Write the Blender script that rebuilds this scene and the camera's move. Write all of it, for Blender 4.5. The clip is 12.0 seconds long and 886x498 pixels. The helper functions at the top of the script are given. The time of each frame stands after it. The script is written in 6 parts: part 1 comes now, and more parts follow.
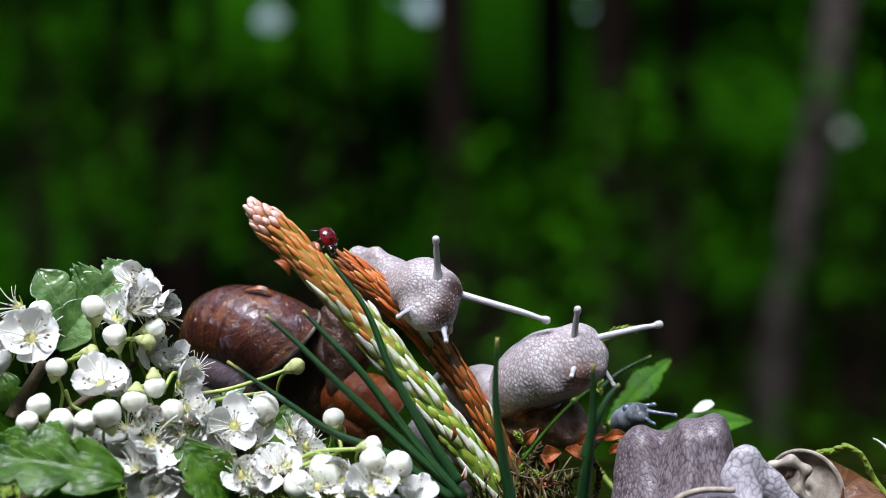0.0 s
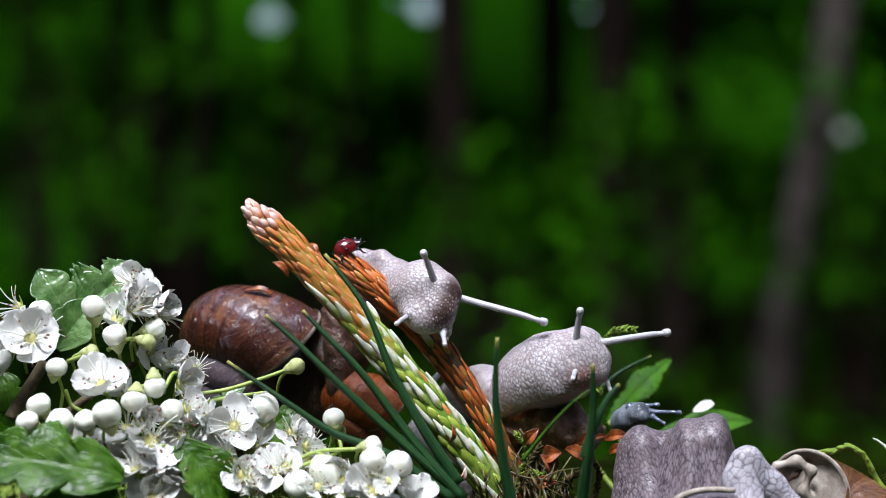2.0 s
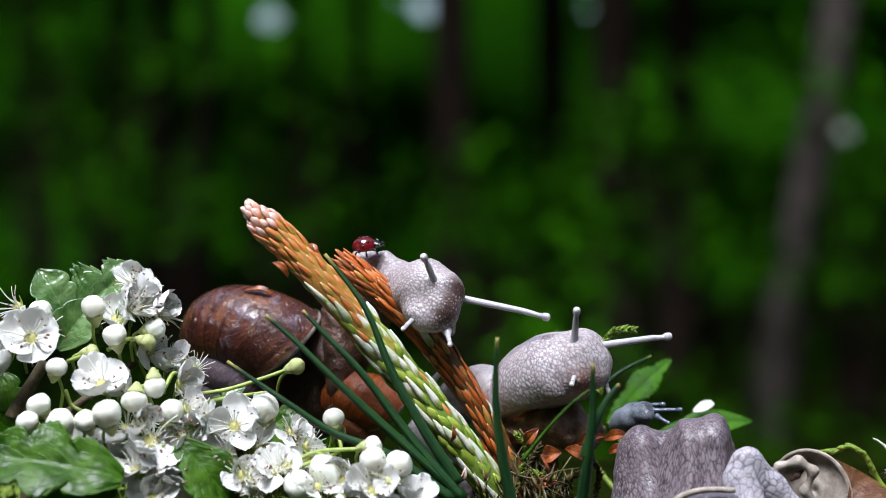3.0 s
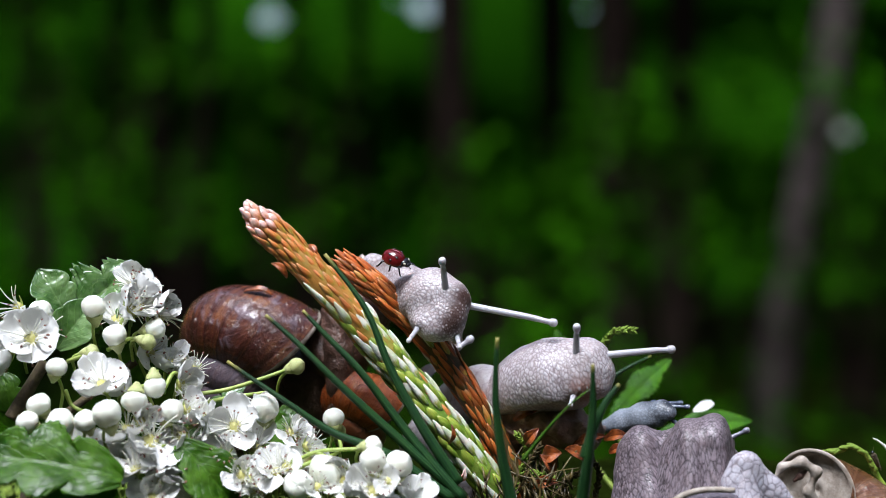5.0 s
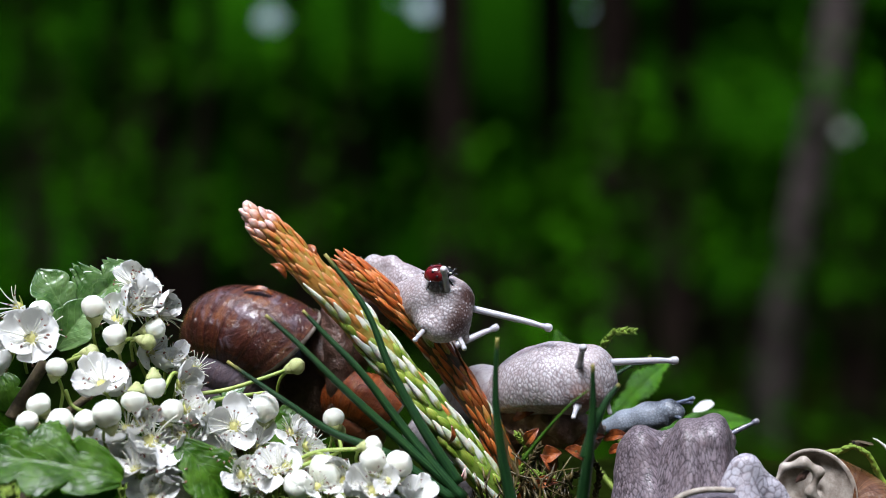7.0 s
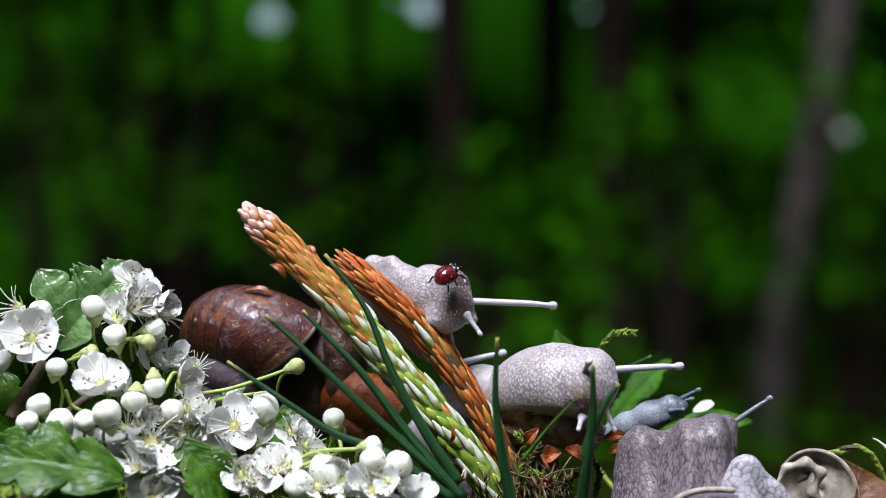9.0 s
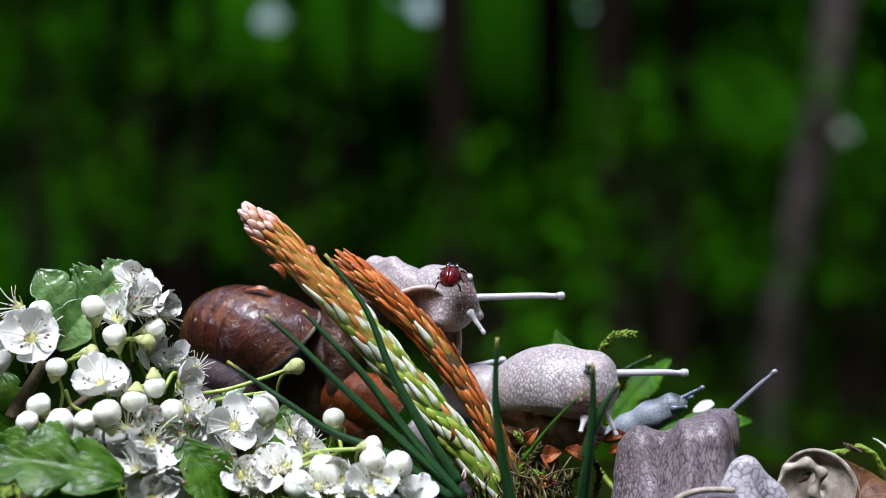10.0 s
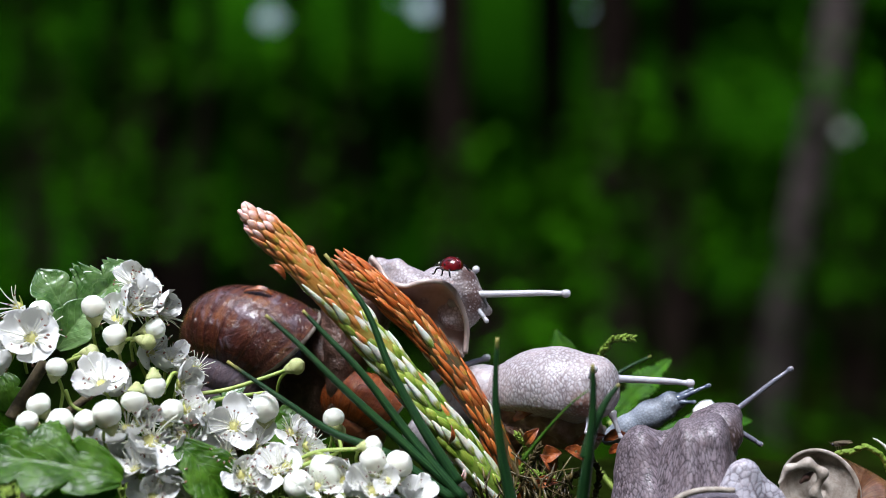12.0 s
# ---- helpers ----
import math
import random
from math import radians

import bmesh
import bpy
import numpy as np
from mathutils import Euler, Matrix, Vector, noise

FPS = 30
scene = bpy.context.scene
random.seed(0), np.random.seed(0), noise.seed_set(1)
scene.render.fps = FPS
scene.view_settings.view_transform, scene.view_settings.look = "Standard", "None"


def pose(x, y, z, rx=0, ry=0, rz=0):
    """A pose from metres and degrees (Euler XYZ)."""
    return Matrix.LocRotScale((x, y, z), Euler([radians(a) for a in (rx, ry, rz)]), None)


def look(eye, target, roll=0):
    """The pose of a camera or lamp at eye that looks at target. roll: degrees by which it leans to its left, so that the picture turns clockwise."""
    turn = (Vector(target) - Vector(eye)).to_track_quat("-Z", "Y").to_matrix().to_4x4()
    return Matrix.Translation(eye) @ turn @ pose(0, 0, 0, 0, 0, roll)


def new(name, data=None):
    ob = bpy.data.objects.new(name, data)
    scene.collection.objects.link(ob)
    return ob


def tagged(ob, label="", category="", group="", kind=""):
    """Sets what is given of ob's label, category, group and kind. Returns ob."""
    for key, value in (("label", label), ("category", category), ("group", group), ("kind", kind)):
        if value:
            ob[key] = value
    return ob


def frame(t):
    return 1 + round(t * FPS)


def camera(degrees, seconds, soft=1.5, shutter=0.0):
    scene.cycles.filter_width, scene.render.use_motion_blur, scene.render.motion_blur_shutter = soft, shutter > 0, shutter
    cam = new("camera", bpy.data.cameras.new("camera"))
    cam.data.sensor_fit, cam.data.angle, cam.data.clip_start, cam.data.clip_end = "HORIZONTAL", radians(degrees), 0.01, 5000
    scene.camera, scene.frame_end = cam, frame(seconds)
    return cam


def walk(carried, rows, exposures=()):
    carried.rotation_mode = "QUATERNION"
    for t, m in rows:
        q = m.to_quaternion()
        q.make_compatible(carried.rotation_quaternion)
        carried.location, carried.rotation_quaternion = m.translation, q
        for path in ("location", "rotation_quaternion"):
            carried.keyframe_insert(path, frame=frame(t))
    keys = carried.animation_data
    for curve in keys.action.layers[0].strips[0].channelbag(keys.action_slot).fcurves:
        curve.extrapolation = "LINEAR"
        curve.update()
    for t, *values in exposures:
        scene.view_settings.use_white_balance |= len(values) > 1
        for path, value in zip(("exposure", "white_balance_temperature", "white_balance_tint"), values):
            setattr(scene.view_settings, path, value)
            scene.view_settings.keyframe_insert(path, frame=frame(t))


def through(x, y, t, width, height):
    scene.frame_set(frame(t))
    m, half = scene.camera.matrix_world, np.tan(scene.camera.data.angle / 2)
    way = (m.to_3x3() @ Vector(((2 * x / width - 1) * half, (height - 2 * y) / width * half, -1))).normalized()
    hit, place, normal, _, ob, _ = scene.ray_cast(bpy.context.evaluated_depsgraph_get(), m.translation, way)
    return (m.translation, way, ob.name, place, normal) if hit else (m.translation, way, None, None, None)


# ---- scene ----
# A heap of snails, pine shoots and hawthorn blossom in a forest. The camera stands still, half a metre away.
cam = camera(25.25, 12.0, soft=0.6)
cam.data.dof.use_dof = True
cam.data.dof.focus_distance = 0.5
cam.data.dof.aperture_fstop = 9.1
EYE = pose(0, -0.5, 0.3, 90, 0, 0)
walk(cam, [(0.0, EYE), (12.0, EYE)], exposures=[(0.0, 0.72), (12.0, 0.72)])

# ---- light: a bright overcast sky over a small clearing ----
world = bpy.data.worlds.new("sky")
scene.world = world
world.use_nodes = True
wn = world.node_tree.nodes
sky = wn.new("ShaderNodeTexSky")
sky.sky_type = "NISHITA"
sky.sun_disc = False
sky.sun_elevation = radians(60)
sky.sun_rotation = radians(199)
sky.dust_density = 3.0
wn["Background"].inputs["Strength"].default_value = 0.105
world.node_tree.links.new(sky.outputs["Color"], wn["Background"].inputs["Color"])
sun = new("sun", bpy.data.lights.new("sun", "SUN"))
sun.data.energy = 5.0
sun.data.angle = radians(32)
sun.data.color = (0.85, 0.9, 1.0)
sun.matrix_world = look((-0.5, -1.32, 2.8), (0, 0.1, 0.2))


# ---- materials ----
class Nodes:
    """A small helper to write node materials."""

    def __init__(self, name, rough=0.5, **inputs):
        self.mat = bpy.data.materials.new(name)
        self.mat.use_nodes = True
        self.tree = self.mat.node_tree
        self.bsdf = self.tree.nodes["Principled BSDF"]
        self.set("Roughness", rough)
        for k, v in inputs.items():
            self.set(k.replace("_", " "), v)

    def set(self, socket, v):
        s = self.bsdf.inputs[socket]
        if isinstance(v, bpy.types.NodeSocket):
            self.tree.links.new(v, s)
        elif isinstance(v, tuple) and len(v) == 3 and s.type == "RGBA":
            s.default_value = (*v, 1)
        else:
            s.default_value = v
        return self

    def node(self, kind, out=0, values=None, **props):
        n = self.tree.nodes.new(kind)
        for k, v in props.items():
            setattr(n, k, v)
        for k, v in (values or {}).items():
            s = n.inputs[k]
            if isinstance(v, bpy.types.NodeSocket):
                self.tree.links.new(v, s)
            elif isinstance(v, tuple) and len(v) == 3 and s.type == "RGBA":
                s.default_value = (*v, 1)
            else:
                s.default_value = v
        return n.outputs[out]

    def coords(self, which="Object", scale=(1, 1, 1)):
        c = self.node("ShaderNodeTexCoord", which)
        return self.node("ShaderNodeMapping", 0, {"Vector": c, "Scale": scale})

    def noise(self, vec, scale, detail=4.0, rough=0.55, distort=0.0):
        return self.node("ShaderNodeTexNoise", 0, {"Vector": vec, "Scale": scale, "Detail": detail, "Roughness": rough, "Distortion": distort})

    def ramp(self, fac, *stops):
        n = self.tree.nodes.new("ShaderNodeValToRGB")
        e = n.color_ramp.elements
        while len(e) < len(stops):
            e.new(0.5)
        for s, (p, c) in zip(e, stops):
            s.position, s.color = p, (*c, 1) if isinstance(c, tuple) else (c, c, c, 1)
        self.tree.links.new(fac, n.inputs[0])
        return n.outputs[0]

    def mix(self, fac, a, b, blend="MIX"):
        return self.node("ShaderNodeMix", 2, {0: fac, 6: a, 7: b}, data_type="RGBA", blend_type=blend)

    def maths(self, op, a, b=0.0):
        return self.node("ShaderNodeMath", 0, {0: a, 1: b}, operation=op)

    def bump(self, height, strength=0.5, distance=0.0003, normal=None):
        v = {"Height": height, "Strength": strength, "Distance": distance}
        if normal:
            v["Normal"] = normal
        b = self.node("ShaderNodeBump", 0, v)
        self.set("Normal", b)
        self.set("Coat Normal", b)
        return b

    def random(self):
        return self.node("ShaderNodeObjectInfo", "Random")

    def attribute(self, name):
        return self.node("ShaderNodeAttribute", "Fac", attribute_name=name)


def shell_material(name, dark, mid, light, scuff, wear=0.56, scuff_dark=(0.12, 0.1, 0.125)):
    """Glossy wet shell: growth streaks across the whorl, faint bands along it, scuffed patches."""
    m = Nodes(name, 0.4, Coat_Weight=1.0, Coat_Roughness=0.05, Specular_IOR_Level=0.2)
    uv = m.coords("UV")
    streak = m.noise(m.coords("UV", (26, 0.7, 1)), 2.2, 6, 0.65, 0.4)
    fine = m.noise(m.coords("UV", (90, 1.5, 1)), 2.0, 4, 0.6, 0.2)
    band = m.noise(m.coords("UV", (0.25, 9, 1)), 1.2, 3)
    patch = m.noise(m.coords("Object"), 120, 8, 0.66, 0.8)
    c = m.ramp(m.maths("ADD", m.maths("MULTIPLY", streak, 0.65), m.maths("MULTIPLY", band, 0.35)), (0.32, dark), (0.5, mid), (0.66, light))
    c = m.mix(m.ramp(fine, (0.55, 0.0), (0.7, 0.35)), c, light)
    c = m.mix(m.ramp(patch, (wear, 0.0), (wear + 0.08, 0.6)), c, scuff)
    age = m.node("ShaderNodeSeparateXYZ", 0, {0: uv})
    c = m.mix(m.ramp(m.maths("MULTIPLY", age, 0.25), (0.64, 0.75), (0.71, 0.0)), c, scuff_dark)
    m.set("Base Color", c)
    m.set("Roughness", m.ramp(patch, (0.4, 0.3), (0.65, 0.6)))
    b = m.bump(patch, 0.7, 0.0026)
    b = m.bump(streak, 0.6, 0.0014, b)
    b = m.bump(fine, 0.5, 0.0005, b)
    m.bump(m.noise(m.coords("Object"), 420, 5, 0.6), 0.35, 0.0003, b)
    wrinkle = m.node("ShaderNodeBump", 0, {"Height": patch, "Strength": 0.4, "Distance": 0.0016})
    wrinkle = m.node("ShaderNodeBump", 0, {"Height": streak, "Strength": 0.4, "Distance": 0.0008, "Normal": wrinkle})
    drops = m.ramp(m.noise(m.coords("Object"), 330, 4, 0.6, 0.6), (0.5, 0.0), (0.6, 1.0))
    wrinkle = m.node("ShaderNodeBump", 0, {"Height": drops, "Strength": 0.55, "Distance": 0.0006, "Normal": wrinkle})
    m.set("Coat Normal", wrinkle)
    return m.mat


def flesh_material(name, ridge, groove, tint, rough=0.42, radius=0.0007, weight=0.25, coat=0.12, pigment=(0.05, 0.028, 0.022)):
    """Moist skin with tubercles; pigment and painted crease shade lie along the net of furrows, deepest where the skin
    is dusky.
    """
    m = Nodes(name, rough, Subsurface_Weight=weight, Subsurface_Scale=radius, Subsurface_Radius=(1.0, 0.7, 0.6), Coat_Weight=coat, Coat_Roughness=0.22)
    relief = m.attribute("relief")
    dusk = m.attribute("dusk")
    o = m.coords("Object")
    big = m.noise(o, 130, 4, 0.6)
    fine = m.noise(o, 1500, 3)
    # The groove colour also does the shading that the low relief leaves out.
    c = m.mix(m.ramp(relief, (0.0, 1.0), (0.16, 0.5), (0.45, 0.0)), ridge, groove)
    c = m.mix(m.ramp(big, (0.4, 0.0), (0.7, 0.7)), c, tint)
    deep = m.ramp(relief, (0.2, 1.0), (0.45, 0.8), (0.75, 0.12))
    c = m.mix(m.maths("MULTIPLY", dusk, deep), c, pigment)
    c = m.mix(m.ramp(fine, (0.35, 0.25), (0.6, 0.0)), c, groove)
    m.set("Base Color", c)
    m.set("Roughness", m.ramp(big, (0.3, rough * 0.75), (0.7, min(1.0, rough * 1.5))))
    m.bump(fine, 0.3, 0.00015)
    return m.mat


def tentacle_material(name, skin, shaft, tip):
    """Clear wet feeler: skin-coloured root, glassy grey shaft, pale knob."""
    m = Nodes(name, 0.22, Subsurface_Weight=0.55, Subsurface_Scale=0.0012, Subsurface_Radius=(1.0, 0.85, 0.85), Coat_Weight=0.5, Coat_Roughness=0.1)
    u = m.node("ShaderNodeSeparateXYZ", 0, {0: m.coords("UV")})
    n = m.noise(m.coords("Object"), 900, 4, 0.6)
    t = m.maths("ADD", u, m.maths("MULTIPLY", m.maths("SUBTRACT", n, 0.5), 0.16))
    c = m.ramp(t, (0.05, skin), (0.35, shaft), (0.82, shaft), (0.95, tip))
    c = m.mix(m.ramp(n, (0.5, 0.0), (0.75, 0.3)), c, tuple(0.6 * v for v in shaft))
    m.set("Base Color", c)
    m.bump(n, 0.35, 0.0002)
    return m.mat


def leaf_material(name, deep, pale, vein, rough=0.35, wet=0.0, through=0.25):
    """Leaf with a midrib and side veins."""
    m = Nodes(name, rough, Coat_Weight=wet, Coat_Roughness=0.25, Specular_IOR_Level=0.25, Subsurface_Weight=through, Subsurface_Scale=0.002, Subsurface_Radius=(0.5, 1.0, 0.2))
    sep = m.node("ShaderNodeSeparateXYZ", 0, {0: m.coords("UV")})
    xyz = sep.node.outputs
    across = m.maths("ABSOLUTE", m.maths("SUBTRACT", xyz[1], 0.5))
    rib = m.ramp(across, (0.0, 1.0), (0.035, 0.0))
    slant = m.maths("SUBTRACT", m.maths("MULTIPLY", xyz[0], 6.5), m.maths("MULTIPLY", across, 5.0))
    side = m.ramp(m.maths("PINGPONG", slant, 0.5), (0.0, 0.8), (0.07, 0.0))
    veins = m.maths("MAXIMUM", rib, side)
    cells = m.node("ShaderNodeTexVoronoi", 0, {"Vector": m.coords("Object"), "Scale": 900.0}, feature="DISTANCE_TO_EDGE")
    blotch = m.noise(m.coords("Object"), 160, 5, 0.6)
    c = m.ramp(blotch, (0.35, deep), (0.7, pale))
    c = m.mix(m.maths("MULTIPLY", veins, 0.55), c, vein)
    m.set("Base Color", c)
    b = m.bump(m.maths("MULTIPLY", veins, -1.0), 0.35, 0.0003)
    b = m.bump(cells, 0.2, 0.0001, b)
    m.bump(blotch, 0.2, 0.0008, b)
    m.set("Roughness", m.ramp(blotch, (0.35, rough * 0.7), (0.7, min(1.0, rough * 1.5))))
    return m.mat


def plain(name, a, b, scale, rough=0.5, bump=0.3, depth=0.0003, vary=0.0, **inputs):
    """Two-tone mottled surface with grain; vary: change from object to object."""
    m = Nodes(name, rough, Subsurface_Radius=(1.0, 0.9, 0.85), **inputs)
    o = m.coords("Object")
    n = m.noise(o, scale, 5, 0.6)
    c = m.ramp(n, (0.35, a), (0.68, b))
    if vary:
        c = m.mix(m.maths("MULTIPLY", m.random(), vary), c, a)
    m.set("Base Color", c)
    m.bump(m.noise(o, scale * 4, 4), bump, depth)
    return m.mat


def scale_material(name, foot, middle, tip, a=0.35, b=0.6):
    """Bud scale that changes colour from its foot to its tip."""
    m = Nodes(name, 0.38, Subsurface_Weight=0.2, Subsurface_Scale=0.001, Coat_Weight=0.35, Coat_Roughness=0.15)
    x = m.node("ShaderNodeSeparateXYZ", 0, {0: m.coords("UV")})
    n = m.noise(m.coords("Object", (1, 4, 4)), 900, 3)
    t = m.maths("ADD", x, m.maths("MULTIPLY", m.maths("SUBTRACT", n, 0.5), 0.35))
    c = m.ramp(t, (a - 0.2, foot), (a, middle), (b, tip))
    r = m.random()
    c = m.mix(m.maths("MULTIPLY", r, 0.5), c, middle)
    c = m.mix(m.ramp(r, (0.0, 0.45), (0.25, 0.0), (0.8, 0.0), (1.0, 0.3)), c, foot)
    fibre = m.noise(m.coords("UV", (1.5, 9, 1)), 1.6, 4, 0.6)
    c = m.mix(m.ramp(fibre, (0.5, 0.0), (0.62, 0.55)), c, tip)
    c = m.mix(m.ramp(fibre, (0.3, 0.6), (0.42, 0.0)), c, foot)
    flake = m.noise(m.coords("Object", (1, 3, 3)), 500, 4)
    c = m.mix(m.ramp(flake, (0.55, 0.0), (0.7, 0.3)), c, tip)
    c = m.mix(m.ramp(m.noise(m.coords("Object"), 1500, 3), (0.55, 0.0), (0.75, 0.4)), c, (0.12, 0.06, 0.015))
    m.set("Base Color", c)
    m.bump(n, 0.4, 0.0002)
    return m.mat


def needle_material():
    """Dark needle with pale lengthwise lines and a yellowish tip."""
    m = Nodes("pine_needle", 0.42, Specular_IOR_Level=0.35)
    lines = m.noise(m.coords("UV", (1.5, 16, 1)), 1.0, 3, 0.6)
    mott = m.noise(m.coords("Object"), 260, 4)
    c = m.ramp(lines, (0.35, (0.004, 0.022, 0.008)), (0.55, (0.012, 0.05, 0.014)), (0.72, (0.045, 0.115, 0.035)))
    c = m.mix(m.ramp(mott, (0.45, 0.0), (0.75, 0.4)), c, (0.025, 0.08, 0.012))
    u = m.node("ShaderNodeSeparateXYZ", 0, {0: m.coords("UV")})
    c = m.mix(m.ramp(u, (0.93, 0.0), (0.99, 0.8)), c, (0.35, 0.3, 0.08))
    m.set("Base Color", c)
    m.bump(lines, 0.5, 0.0003)
    return m.mat


M_SHELL = shell_material("brown_shell", (0.018, 0.005, 0.006), (0.078, 0.02, 0.015), (0.24, 0.08, 0.025), (0.2, 0.15, 0.185), 0.54)
M_SHELL_RED = shell_material("red_brown_shell", (0.1, 0.014, 0.005), (0.3, 0.062, 0.012), (0.46, 0.14, 0.035), (0.4, 0.28, 0.24), 0.74, (0.16, 0.05, 0.02))
M_SHELL_TAN = shell_material("tan_shell", (0.03, 0.01, 0.004), (0.13, 0.045, 0.015), (0.33, 0.17, 0.075), (0.4, 0.33, 0.3), 0.6)
M_SPIRE = shell_material("grey_shell", (0.06, 0.05, 0.06), (0.14, 0.12, 0.15), (0.26, 0.23, 0.27), (0.4, 0.38, 0.42))
M_LIP = plain("shell_lip", (0.22, 0.175, 0.14), (0.5, 0.44, 0.38), 320, 0.5, 0.35, 0.0003, Coat_Weight=0.1)
M_FLESH = flesh_material("pale_snail_skin", (0.5, 0.46, 0.485), (0.18, 0.13, 0.13), (0.4, 0.335, 0.335))
M_FLESH_B = flesh_material("pale_lilac_snail_skin", (0.52, 0.485, 0.515), (0.19, 0.145, 0.15), (0.43, 0.365, 0.37), radius=0.0012, weight=0.35, coat=0.08, pigment=(0.26, 0.13, 0.1))
M_HEAD = flesh_material("brownish_snail_skin", (0.52, 0.485, 0.515), (0.19, 0.145, 0.15), (0.43, 0.365, 0.37), radius=0.0012, weight=0.35, coat=0.08, pigment=(0.06, 0.027, 0.021))
M_SOLE = plain("pale_snail_sole", (0.36, 0.27, 0.24), (0.5, 0.41, 0.385), 130, 0.3, 0.3, 0.0004, Subsurface_Weight=0.3, Subsurface_Scale=0.002, Coat_Weight=0.4)
# Brown flesh darkened so that its colour carries the shade round the shell.
M_FLESH_SHADED = plain("brown_flesh_shade", (0.06, 0.028, 0.02), (0.17, 0.085, 0.06), 260, 0.42, 0.6, 0.0012, Subsurface_Weight=0.2, Subsurface_Scale=0.002, Coat_Weight=0.2)
M_FOOT_PALE = plain("snail_underside", (0.26, 0.15, 0.11), (0.48, 0.31, 0.24), 260, 0.4, 0.6, 0.0012, Subsurface_Weight=0.2, Subsurface_Scale=0.002, Coat_Weight=0.2)
M_PURPLE = flesh_material("grey_purple_snail_skin", (0.25, 0.205, 0.235), (0.013, 0.008, 0.01), (0.14, 0.1, 0.112), 0.48, coat=0.12)
M_LILAC = flesh_material("lilac_netted_skin", (0.5, 0.48, 0.54), (0.1, 0.08, 0.095), (0.4, 0.36, 0.4), 0.42)
M_GREY = flesh_material("blue_grey_snail_skin", (0.36, 0.4, 0.46), (0.1, 0.115, 0.14), (0.22, 0.245, 0.29), 0.42, coat=0.12, pigment=(0.02, 0.024, 0.034))
M_TENT = tentacle_material("tentacle_skin", (0.46, 0.42, 0.435), (0.46, 0.45, 0.49), (0.62, 0.6, 0.63))
M_TENT_GREY = tentacle_material("grey_tentacle_skin", (0.1, 0.12, 0.16), (0.09, 0.11, 0.16), (0.26, 0.28, 0.34))
M_TENT_MID = tentacle_material("mauve_tentacle_skin", (0.2, 0.165, 0.18), (0.17, 0.17, 0.21), (0.34, 0.31, 0.34))
M_EYE = plain("eye_spot", (0.12, 0.09, 0.08), (0.25, 0.2, 0.18), 900, 0.3)
M_PETAL = plain("white_petal", (0.86, 0.86, 0.84), (0.91, 0.91, 0.9), 260, 0.5, 0.15, 0.0003)
M_BUD = plain("white_bud", (0.74, 0.76, 0.62), (0.87, 0.87, 0.82), 200, 0.45, 0.3, 0.0004, Subsurface_Weight=0.5, Subsurface_Scale=0.003)
M_GREENBUD = plain("green_bud", (0.3, 0.36, 0.1), (0.6, 0.6, 0.32), 260, 0.45, 0.3, 0.0003, Subsurface_Weight=0.2, Subsurface_Scale=0.001)
M_STEM = plain("green_stem", (0.22, 0.32, 0.05), (0.42, 0.5, 0.14), 320, 0.45, 0.3, 0.0003, Subsurface_Weight=0.15, Subsurface_Scale=0.001)
M_TWIG = plain("brown_twig", (0.05, 0.035, 0.02), (0.16, 0.12, 0.06), 380, 0.7, 0.8, 0.0005)
M_DISC = plain("yellow_disc", (0.42, 0.4, 0.1), (0.62, 0.58, 0.25), 600, 0.45, 0.4)
M_FILAMENT = plain("stamen_filament", (0.7, 0.7, 0.6), (0.8, 0.8, 0.72), 800, 0.5)
M_ANTHER = plain("withered_anther", (0.1, 0.035, 0.03), (0.34, 0.15, 0.1), 900, 0.7)
# The paler blotch tone includes painted patches of wet sheen.
M_LEAF_DARK = leaf_material("dark_glossy_leaf", (0.0108, 0.0432, 0.00144), (0.062, 0.15, 0.006), (0.06, 0.15, 0.01), 0.42, 0.08)
# Whitish blotches paint wet sheen into the colour, besides the glossy coat.
M_LEAF_WET = leaf_material("wet_leaf_pale_sheen", (0.03, 0.09, 0.015), (0.13, 0.23, 0.075), (0.18, 0.3, 0.1), 0.3, 1.0)
M_LEAF_FRESH = leaf_material("fresh_leaf", (0.0165, 0.075, 0.00225), (0.04875, 0.15, 0.0045), (0.075, 0.1875, 0.0105), 0.75, 0.0, 0.5)
M_NEEDLE = needle_material()
M_BLADE = plain("grass_blade", (0.03, 0.1, 0.008), (0.07, 0.17, 0.015), 200, 0.4, 0.2, 0.0002, Subsurface_Weight=0.2, Subsurface_Scale=0.001)
M_SC_ORANGE = scale_material("orange_bud_scale", (0.276, 0.255, 0.032), (0.5336, 0.1275, 0.016), (0.6992, 0.323, 0.136), 0.5, 0.92)
M_SC_RUST = scale_material("rust_bud_scale", (0.1, 0.04, 0.006), (0.42, 0.075, 0.008), (0.66, 0.21, 0.055), 0.5, 0.95)
M_SC_WHITE = scale_material("white_bud_sheath", (0.12, 0.21, 0.012), (0.34, 0.4, 0.08), (0.74, 0.73, 0.69), 0.34, 0.46)
M_SC_GREEN = scale_material("green_bud_scale", (0.05, 0.12, 0.006), (0.16, 0.27, 0.018), (0.36, 0.42, 0.07), 0.4, 0.9)
M_SC_DARK = scale_material("dark_rust_bud_scale", (0.03, 0.03, 0.006), (0.16, 0.035, 0.006), (0.45, 0.14, 0.035), 0.5, 0.95)
M_SC_PINK = scale_material("pink_bud_tip", (0.5, 0.2, 0.06), (0.7, 0.34, 0.22), (0.82, 0.6, 0.58), 0.4, 0.8)
